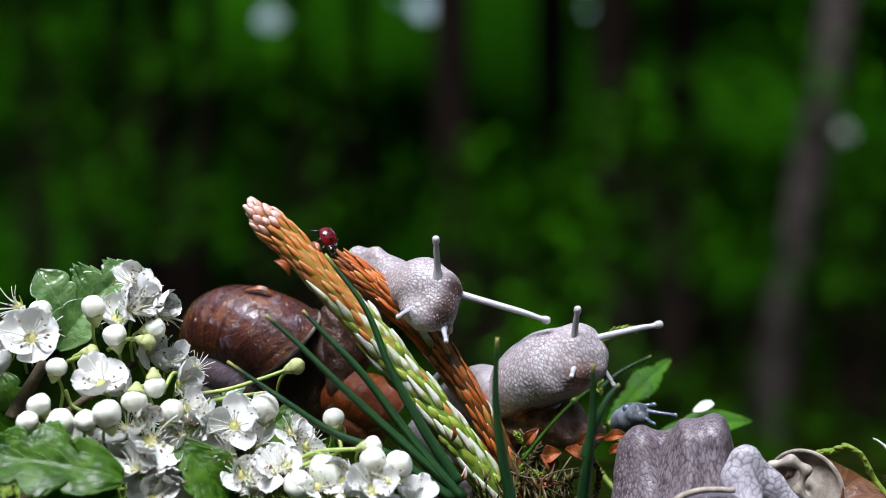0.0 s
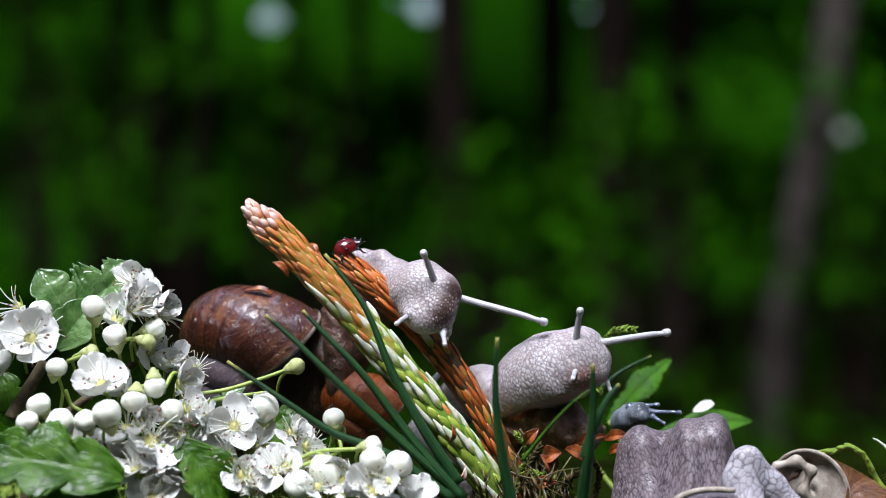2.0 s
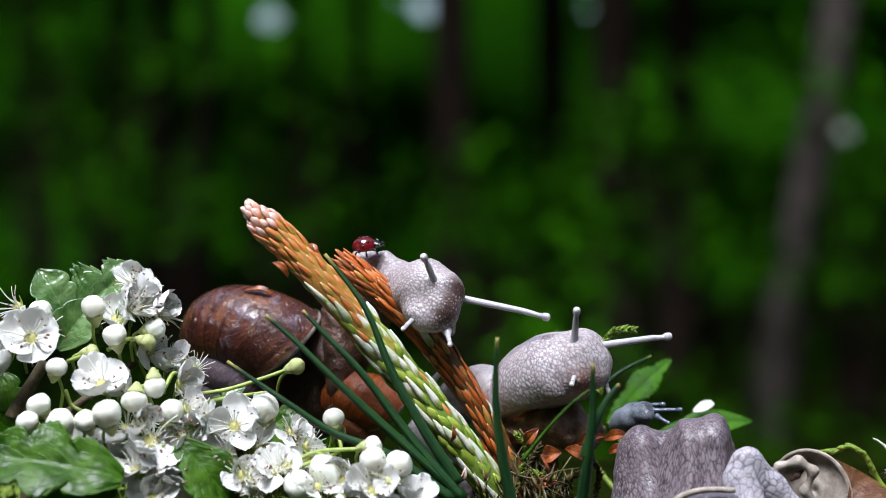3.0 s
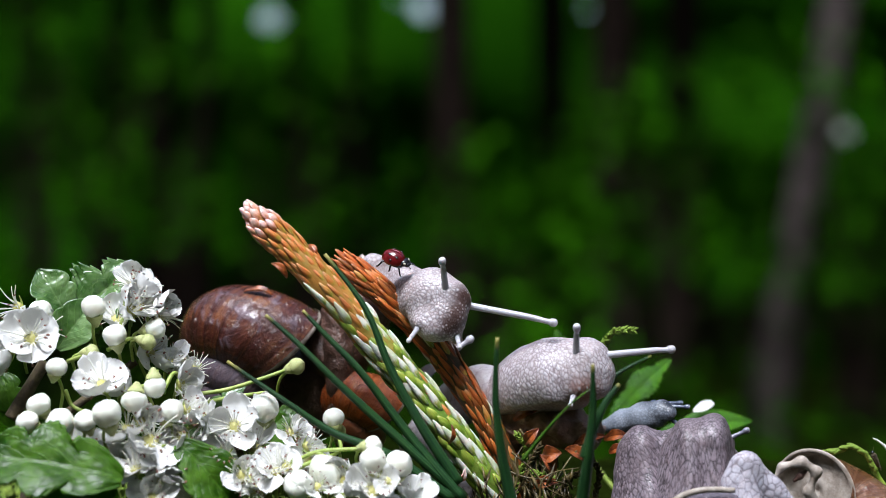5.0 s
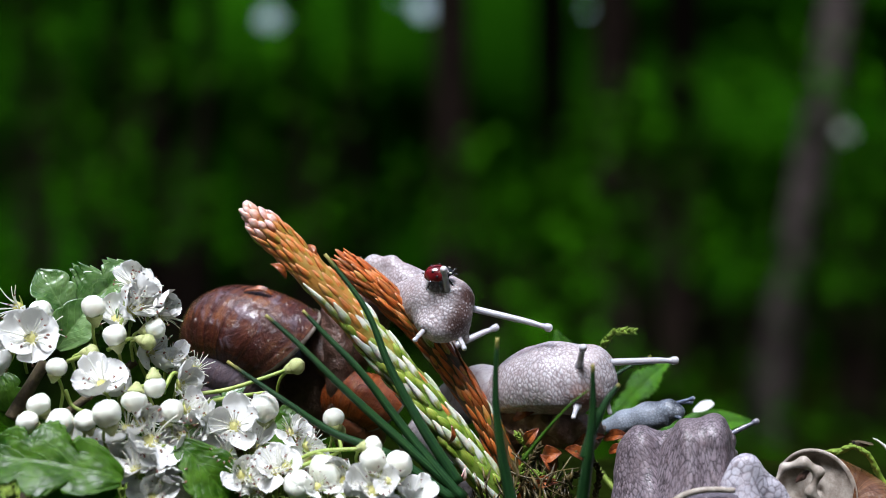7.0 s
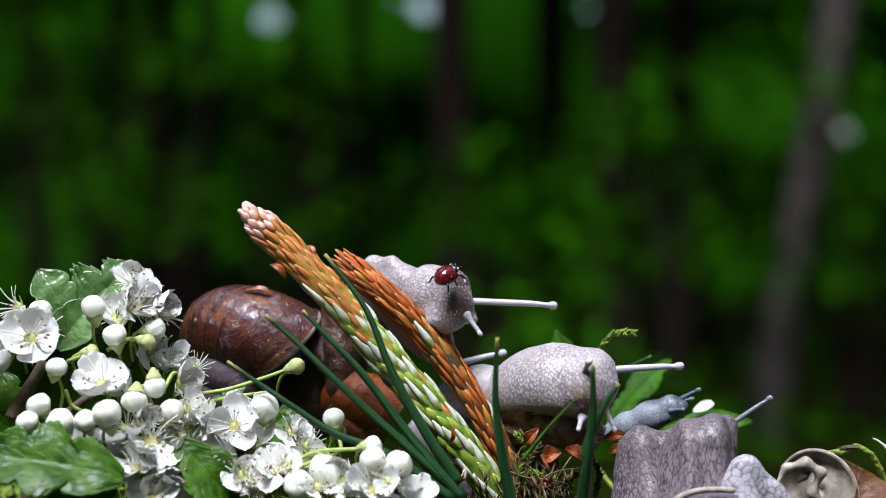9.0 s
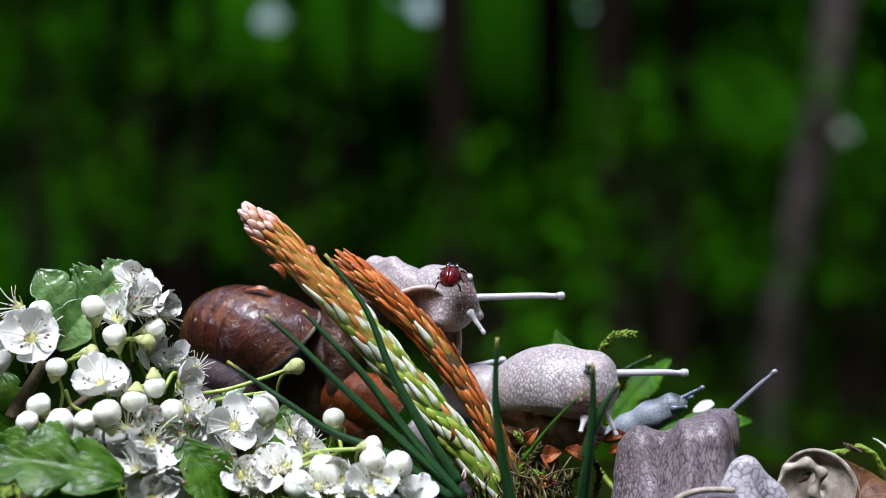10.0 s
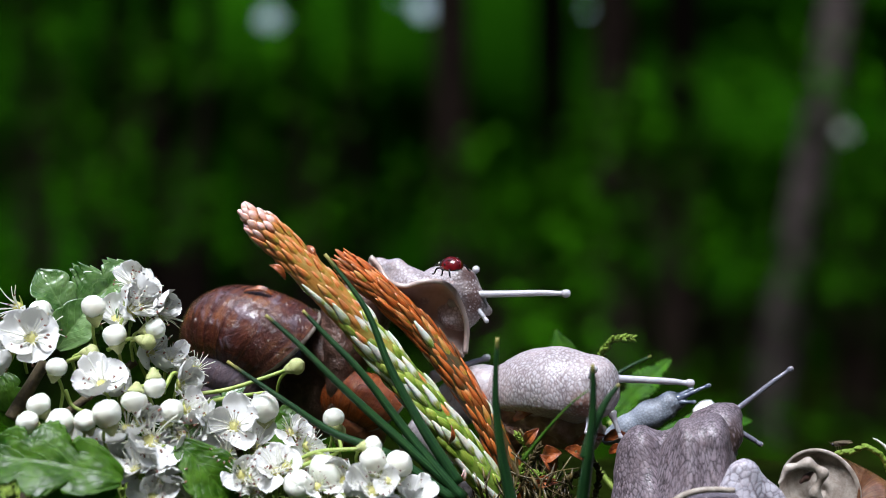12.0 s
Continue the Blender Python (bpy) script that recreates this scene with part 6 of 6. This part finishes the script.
leaf(sprig_1, (-0.10771, 0, 0.25443), (-0.11245, 0.002, 0.27002), (0.2, -1, 0.2), 0.01, M_LEAF_DARK, 7)
leaf(sprig_2, (-0.06057, 0, 0.253), (-0.05077, 0.002, 0.26572), (-0.5, -1, 0.4), 0.00857, M_LEAF_WET, 8)
leaf(sprig_2, (-0.05818, 0.004, 0.2483), (-0.06564, 0.006, 0.25966), (0, -1, 0.5), 0.01286, M_LEAF_DARK, 9)
leaf(sprig_2, (-0.04993, 0.008, 0.24789), (-0.03847, 0.01, 0.25935), (0, -1, 0.5), 0.01286, M_LEAF_DARK, 10)

# leaves behind the snails
herb = thing("herb", (0.05328, 0.055, 0.22722), "bright green toothed leaf out of the moss", "leaf plant")
leaf(herb, (0.04662, 0.055, 0.25179), (0.06432, 0.06, 0.26944), (-0.4, -1, 0.3), 0.01, M_LEAF_FRESH, 11, teeth=0.34, lobes=2)
leaf(herb, (0.05909, 0.05, 0.24861), (0.0869, 0.055, 0.2529), (0, -0.8, 0.7), 0.00886, M_LEAF_FRESH, 12, depth=0.1)
leaf(herb, (0.03616, 0.06, 0.26176), (0.03216, 0.06, 0.27696), (0, -1, 0.3), 0.00857, M_LEAF_FRESH, 13, teeth=0.2, lobes=2)
stalk(herb, ((0.05328, 0.055, 0.22642), (0.0509, 0.055, 0.24307), (0.04662, 0.055, 0.25179)), 0.00071)
stalk(herb, ((0.05328, 0.055, 0.22642), (0.05457, 0.052, 0.23865), (0.05909, 0.05, 0.24861)), 0.00071)
stalk(herb, ((0.05328, 0.055, 0.22642), (0.04081, 0.058, 0.24277), (0.03616, 0.06, 0.26176)), 0.00071)
petal_fallen = tagged(new("fallen_petal", PETALS[2]), "fallen white petal lying on a leaf", "petal")
petal_fallen.matrix_basis = stand((0.06977, 0.05, 0.2549), (1, 0.1, 0.35), (-0.3, -0.45, 0.85)) @ Matrix.Diagonal((0.006, 0.00343, 0.00114, 1))


# ---- moss and litter on the hummock ----
MOSS_LEAF = spindle("moss_leaf", 1.0, 0.3)


def moss_sprig(points, radius, label, material=M_MOSS, close=False):
    t = thing("moss_sprig", tuple(points[0]), label, "moss")
    c = spline(points, 60)
    part("stem", tube("stem", spline(points, 10), radius * (0.8 if close else 0.3), 24, 6, 0.4), material, t)
    rng = random.Random(3)
    for i in range(60):
        d = Vector(unit(np.gradient(c, axis=0))[i])
        a = i * 2.4
        o = d.orthogonal()
        o.rotate(Matrix.Rotation(a, 3, d))
        part("scale", MOSS_LEAF if material is M_MOSS else MOSS_DRY, material, t, m=stand(c[i], d * 1.3 + o * rng.uniform(0.4, 1.0) * (0.3 if close else 1.0), o) @ Matrix.Scale(radius * rng.uniform(1.2, 2.2), 4))
    return t


MOSS_DRY = MOSS_LEAF.copy()
moss_1 = moss_sprig(((0.0417, 0.025, 0.26115), (0.04132, 0.024, 0.27021), (0.04295, 0.022, 0.27629), (0.04576, 0.02, 0.27875), (0.05002, 0.018, 0.27884)), 0.001, "curled green moss sprig behind the pale snail")
for i, (p, q, r) in enumerate((((0.01749, 0.006, 0.23509), (0.02102, 0.004, 0.2483), (0.01879, 0.002, 0.25281)), ((0.02318, 0.004, 0.23534), (0.02166, 0.002, 0.24421), (0.02443, 0, 0.25014)), ((0.02883, 0.002, 0.2356), (0.02729, 0, 0.24157), (0.0222, -0.002, 0.24394)), ((0.03293, 0.01, 0.23457), (0.03135, 0.008, 0.24064), (0.03629, 0.006, 0.24304)), ((0.02585, 0.014, 0.23406), (0.02878, 0.014, 0.24434), (0.02732, 0.014, 0.25022)), ((0.03922, 0.016, 0.2338), (0.04053, 0.014, 0.2414), (0.03745, 0.012, 0.24748)))):
    moss_sprig((p, q, r), 0.00086, "golden-green moss shoot among the snails", M_DRYMOSS if i % 2 else M_MOSS)
moss_2 = moss_sprig(((0.11644, 0.012, 0.23432), (0.11176, 0.012, 0.24017), (0.10812, 0.01, 0.24652), (0.10433, 0.01, 0.249), (0.10113, 0.01, 0.24813), (0.09734, 0.01, 0.24769)), 0.00114, "arching yellow-green moss sprig", close=True)


def litter(name, label, category, count, xr, yr, size, material, seed, lift=0.0):
    """Short pointed leaves standing on the hummock."""
    rng = random.Random(seed)
    v, f = [], []
    for _ in range(count):
        x, y = rng.uniform(*xr), rng.uniform(*yr)
        p = Vector((x, y, hummock(x, y) - 0.002 + lift * rng.random()))
        d = Vector((rng.gauss(0, 0.6), rng.gauss(0, 0.6), 1)).normalized()
        s = size * rng.uniform(0.5, 1.4)
        o = d.orthogonal().normalized()
        q = d.cross(o)
        n = len(v)
        bend = o * s * rng.uniform(-0.2, 0.2)
        v += [p + o * s * 0.05, p - o * s * 0.05, p + d * s * 0.5 + q * s * 0.09 + bend * 0.3, p + d * s * 0.5 - q * s * 0.09 + bend * 0.3, p + d * s + bend]
        f += [(n, n + 2, n + 4), (n, n + 4, n + 3), (n + 1, n + 4, n + 2), (n + 1, n + 3, n + 4), (n, n + 1, n + 2), (n, n + 3, n + 1)]
    me = mesh_of(name, v, f)
    me.materials.append(material)
    return tagged(new(name, me), label, category, kind="stuff")


litter("moss_cushion", "green moss covering the hummock", "moss", 4200, (-0.13, 0.012), (-0.03, 0.07), 0.0035, M_MOSS, 5)
litter("dry_moss", "dry golden moss shoots among the snails", "moss", 220, (0.008, 0.032), (-0.012, 0.03), 0.006, M_DRYMOSS, 6, 0.012)
for i, (p, q, w) in enumerate((((0.04061, 0.004, 0.2519), (0.04676, 0.002, 0.2531), 34), ((0.02466, -0.004, 0.24742), (0.02908, -0.006, 0.24933), 52), ((0.02848, -0.004, 0.24374), (0.02512, -0.006, 0.24848), 40), ((0.03267, 0.006, 0.25027), (0.04118, 0.004, 0.25291), 30), ((0.02022, 0.002, 0.24994), (0.02371, 0, 0.25443), 34), ((0.03657, 0, 0.247), (0.03098, 0.002, 0.24994), 36), ((0.01756, 0.008, 0.25631), (0.024, 0.006, 0.25938), 30), ((0.02193, -0.008, 0.2411), (0.0282, -0.009, 0.24262), 36), ((0.04174, 0.002, 0.24851), (0.04586, 0, 0.25014), 28), ((0.02055, 0.01, 0.25716), (0.0169, 0.01, 0.26153), 26))):
    d = tagged(new("russet_leaf", leaf_mesh("russet_leaf", (Vector(q) - Vector(p)).length, w / 11000, depth=0.05, curl=0.5, fold=0.6, seed=30 + i)), "curled russet dead leaf in the moss", "dead leaf", "dead leaves")
    d.data.materials.append(M_RUST)
    d.matrix_basis = stand(p, Vector(q) - Vector(p), (0.1, -1, 0.5))

for pts in (((0.01701, -0.008, 0.24953), (0.02188, -0.009, 0.24543), (0.02604, -0.01, 0.24064), (0.03024, -0.01, 0.23854)), ((0.01496, -0.006, 0.2451), (0.02052, -0.008, 0.24321), (0.02679, -0.009, 0.24262), (0.03317, -0.008, 0.24082)), ((0.02384, -0.012, 0.23851), (0.02454, -0.012, 0.24297), (0.02808, -0.011, 0.24495), (0.03381, -0.009, 0.24571)), ((0.01617, -0.012, 0.23851), (0.01827, -0.012, 0.24297), (0.01788, -0.011, 0.24775), (0.01978, -0.009, 0.25104)), ((0.03528, 0.002, 0.24994), (0.03229, 0, 0.24729), (0.02848, -0.004, 0.24204), (0.02696, -0.006, 0.23663)), ((0.01958, 0.004, 0.25406), (0.02309, 0.002, 0.24851), (0.02371, 0, 0.24157), (0.02291, -0.002, 0.23611))):
    needle("thin brown dead stalk lying in the wet moss", pts, 0.00035, M_DRYMOSS, "dead_stalk", "stalk")

flake = tagged(new("russet_leaf", leaf_mesh("russet_leaf", 0.0078, 0.0022, depth=0.05, curl=0.35, fold=0.5, seed=44)), "small russet flake stuck to the wet shell", "dead leaf", "dead leaves")
flake.data.materials.append(M_RUST)
flake.matrix_basis = stand((-0.0527, 0.024, 0.28982), (1, -0.1, -0.12), (0.1, -0.5, 0.9))


# ---- ladybird ----
def dome(name, L, W, H, a0, a1, n=18, k=14):
    """Half of a wing-case: a domed shell between two bearings, closed below."""
    v = []
    for i in range(n):
        ph = math.pi * (0.02 + 0.96 * i / (n - 1))
        for j in range(k):
            a = a0 + (a1 - a0) * j / (k - 1)
            v.append((-L * math.cos(ph), W * math.sin(ph) * math.cos(a), H * math.sin(ph) ** 0.8 * math.sin(a)))
    return mesh_of(name, v, grid_faces(n, k))


def ladybird():
    t = thing("ladybird", (0, 0, 0), "small dark red ladybird with black legs", "ladybird")
    L, W, H = 0.00321, 0.00279, 0.00286
    identity = Matrix.Identity(4)
    for s, (a, b) in enumerate(((0.0, 1.55), (1.59, math.pi))):
        w = part("wing_case", dome("wing_case", L, W, H, a, b), M_RED, t, "glossy dark red wing case", m=identity)
        spots = [(Vector((x * L, y * W * (1 if s == 0 else -1), H * z)), 0.00046) for x, y, z in ((0.35, 0.55, 0.78), (-0.3, 0.5, 0.8), (-0.05, 0.85, 0.5))]
        part("spot", dots("spot", spots), M_BLACK, w, "black spots", m=identity).matrix_basis = identity
    part("abdomen", loft("abdomen", [(-L * 0.9, 0, 0, W * 0.5, H * 0.15), (-L * 0.4, 0, 0, W * 0.9, H * 0.2), (L * 0.5, 0, 0, W * 0.9, H * 0.2), (L, 0, 0, W * 0.5, H * 0.2)], 20, 14), M_BLACK, t, m=identity)
    part("pronotum", loft("pronotum", [(L * 0.75, 0, H * 0.25, W * 0.55, H * 0.3), (L * 0.95, 0, H * 0.25, W * 0.6, H * 0.34), (L * 1.2, 0, H * 0.2, W * 0.42, H * 0.25)], 16, 14), M_BLACK, t, m=identity)
    for s in (1, -1):
        part("cream_mark", dots("cream_mark", [(Vector((L * 1.05, s * W * 0.42, H * 0.38)), 0.00049)]), M_CREAM, t, m=identity)
    head = part("head", loft("head", [(L * 1.1, 0, H * 0.12, W * 0.35, H * 0.2), (L * 1.28, 0, H * 0.12, W * 0.36, H * 0.2), (L * 1.42, 0, H * 0.06, W * 0.2, H * 0.12)], 12, 12), M_BLACK, t, m=identity)
    for s in (1, -1):
        part("antenna", tube("antenna", [(L * 1.35, s * W * 0.2, H * 0.12), (L * 1.55, s * W * 0.4, H * 0.2), (L * 1.65, s * W * 0.45, H * 0.1)], 0.00016, 8, 5, 1.0), M_BLACK, head, m=identity).matrix_basis = identity
        for i, x in enumerate((0.65, 0.1, -0.45)):
            a = (0.5, 0.05, -0.45)[i]
            p = [(L * x, s * W * 0.5, 0), (L * (x + a * 0.4), s * W * 0.95, H * 0.05), (L * (x + a * 0.9), s * W * 1.15, -H * 0.42), (L * (x + a * 1.2), s * W * 1.28, -H * 0.45)]
            part("leg", tube("leg", spline(p, 8), 0.00031, 14, 6, 0.5), M_BLACK, t, m=identity)
    return t


bug = ladybird()
moves(bug, [(t, stand(p, x, z)) for t, p, x, z in (
    (0.0, (-0.02981, 0.004, 0.30245), (0.35, -0.35, -0.85), (0.75, -0.4, 0.5)), (0.5, (-0.03038, 0.004, 0.3013), (0.4, -0.3, -0.85), (0.7, -0.45, 0.55)), (1.0, (-0.0292, 0.006, 0.29971), (0.8, 0.1, -0.3), (0.1, -0.6, 0.8)), (1.5, (-0.02725, 0.01, 0.29913), (0.9, 0.3, 0.0), (0, -0.6, 0.8)), (2.0, (-0.02506, 0.01, 0.29985), (0.85, 0.2, 0.4), (-0.3, -0.5, 0.8)),
    (2.5, (-0.02224, 0.012, 0.30044), (0.9, 0.1, 0.35), (-0.3, -0.5, 0.85)), (3.0, (-0.02041, 0.014, 0.30044), (0.95, 0.0, 0.1), (0, -0.4, 0.9)), (4.8, (-0.01359, 0.006, 0.29754), (0.9, -0.2, -0.35), (0.2, -0.6, 0.8)), (5.5, (-0.01033, 0.002, 0.29641), (0.85, -0.3, -0.4), (0.25, -0.55, 0.8)), (6.0, (-0.00843, 0, 0.29543), (0.95, -0.25, -0.2), (0.1, -0.6, 0.8)), (6.5, (-0.00386, 0, 0.29386), (0.95, -0.2, -0.1), (0.1, -0.6, 0.8)), (7.2, (-0.00129, 0, 0.29329), (0.9, 0.2, 0.2), (-0.1, -0.6, 0.8)),
    (8.8, (0.00057, 0.002, 0.29297), (0.75, 0.45, 0.45), (-0.3, -0.75, 0.6)), (9.5, (0.00101, 0.003, 0.29253), (0.35, 0.6, 0.7), (-0.2, -0.85, 0.5)), (10.5, (0.0023, 0.004, 0.29294), (0.1, 0.7, 0.7), (-0.05, -0.85, 0.55)), (11.2, (0.00231, 0.005, 0.29437), (-0.2, 0.8, 0.45), (0, -0.7, 0.7)), (12.0, (0.00231, 0.006, 0.29523), (-0.6, 0.7, 0.1), (0.15, -0.5, 0.85)))])


# ---- small fly on the moss sprig ----
def fly():
    t = thing("fly", (0, 0, 0), "small brown fly with folded wings on a moss sprig", "fly")
    L, i = 0.00243, Matrix.Identity(4)
    part("body", loft("body", [(-L, 0, 0, 0.1 * L, 0.1 * L), (-0.5 * L, 0, 0, 0.24 * L, 0.22 * L), (0.2 * L, 0, 0.02 * L, 0.25 * L, 0.25 * L), (0.5 * L, 0, 0.04 * L, 0.28 * L, 0.28 * L), (0.75 * L, 0, 0, 0.14 * L, 0.14 * L)], 24, 12), M_TWIG, t, m=i)
    part("head", loft("head", [(0.72 * L, 0, 0, 0.14 * L, 0.14 * L), (0.86 * L, 0, 0, 0.2 * L, 0.18 * L), (L, 0, -0.03 * L, 0.1 * L, 0.1 * L)], 12, 10), M_BLACK, t, m=i)
    for s in (1, -1):
        g = np.zeros((14, 6, 3))
        for a in range(14):
            u = a / 13
            for b in range(6):
                v = b / 5 - 0.5
                g[a, b] = (0.4 * L - 1.7 * L * u, s * (0.1 * L + 0.08 * L * u) + v * 0.4 * L * math.sin(math.pi * (0.1 + 0.85 * u)) ** 0.6, 0.3 * L - 0.1 * L * u - 0.1 * L * abs(v))
        part("wing", sheet("wing", g, 0.00006), M_TWIG, t, "brown folded wing", m=i)
        for x in (0.55, 0.3, 0.05):
            part("leg", tube("leg", [(x * L, s * 0.15 * L, -0.1 * L), ((x + 0.15) * L, s * 0.5 * L, 0.05 * L), ((x + 0.2 * (x - 0.2)) * L, s * 0.65 * L, -0.5 * L)], 0.035 * L, 10, 5, 0.6), M_TWIG, t, m=i)
        part("antenna", tube("antenna", [(0.95 * L, s * 0.06 * L, 0.08 * L), (1.3 * L, s * 0.2 * L, 0.3 * L)], 0.025 * L, 8, 5, 0.5), M_TWIG, t, m=i)
    return t


moves(fly(), [(t, stand(p, x, (0.1, -0.4, 1))) for t, p, x in (
    (0, (0.11662, 0.016, 0.2397), (-0.3, 0, 1)), (3.2, (0.11543, 0.014, 0.24067), (-0.3, 0, 1)), (5.0, (0.11016, 0.004, 0.24643), (-0.4, -0.2, 0.9)), (6.0, (0.10865, 0.003, 0.24884), (-0.8, -0.2, 0.5)), (7.0, (0.10656, 0.004, 0.25032), (-1, -0.2, 0.15)), (7.2, (0.1057, 0.004, 0.25032), (-1, -0.2, 0.1)), (8.8, (0.10339, 0.004, 0.24931), (-1, -0.2, -0.05)), (9.5, (0.1031, 0.004, 0.24902), (-1, -0.2, -0.1)), (10.0, (0.10397, 0.004, 0.24931), (-0.9, -0.2, 0.45)), (10.5, (0.1036, 0.005, 0.25037), (-0.9, -0.2, 0.4)), (11.0, (0.10273, 0.005, 0.2508), (-1, -0.2, 0.0)), (11.3, (0.101, 0.005, 0.24964), (-1, -0.2, -0.4)), (11.6, (0.10143, 0.005, 0.24993), (-1, -0.2, -0.1)), (12.0, (0.10143, 0.005, 0.25022), (-1, -0.2, -0.05)))])

# ---- what moves ----
def drift(thing_, rows):
    """Small shifts (seconds, dx, dz and at times dy) of a still thing."""
    m = thing_.matrix_basis.copy()
    return [(r[0], Matrix.Translation((r[1], r[3] if len(r) > 3 else 0, r[2])) @ m) for r in rows]


def motions():
    for ob, rows in KEYED:
        up = PLACE.get(ob.parent, Vector((0, 0, 0)))
        if isinstance(rows[0][1], tuple):
            walk(ob, drift(ob, [(t, *d) for t, d in rows]))
        else:
            rows = [(t, Matrix.Translation(-up) @ m) for t, m in rows]
            if rows[-1][0] < 12:
                rows.append((12.0, rows[-1][1]))
            walk(ob, rows)
    base = shoot_long.matrix_basis.copy()
    walk(shoot_long, [(t, base @ Matrix.Rotation(radians(-a), 4, "Y")) for t, a in ((0.0, 0.0), (1.5, 0.3), (3.0, 0.45), (5.0, 0.65), (7.0, 0.8), (9.0, 0.95), (12.0, 1.05))])
    walk(moss_1, drift(moss_1, ((0.0, 0.0, 0.0), (3.0, 0.0, 0.0), (5.5, 0.0, -0.00029), (9.0, -0.00014, -0.00086), (10.5, -0.00014, -0.00143), (12.0, -0.00029, -0.00229))))
    walk(moss_2, drift(moss_2, ((0.0, 0.0, 0.0), (3.0, 0.00086, 0.0), (5.5, 0.00143, 0.0), (9.0, 0.00286, -0.00014), (12.0, 0.00514, -0.00014))))


motions()
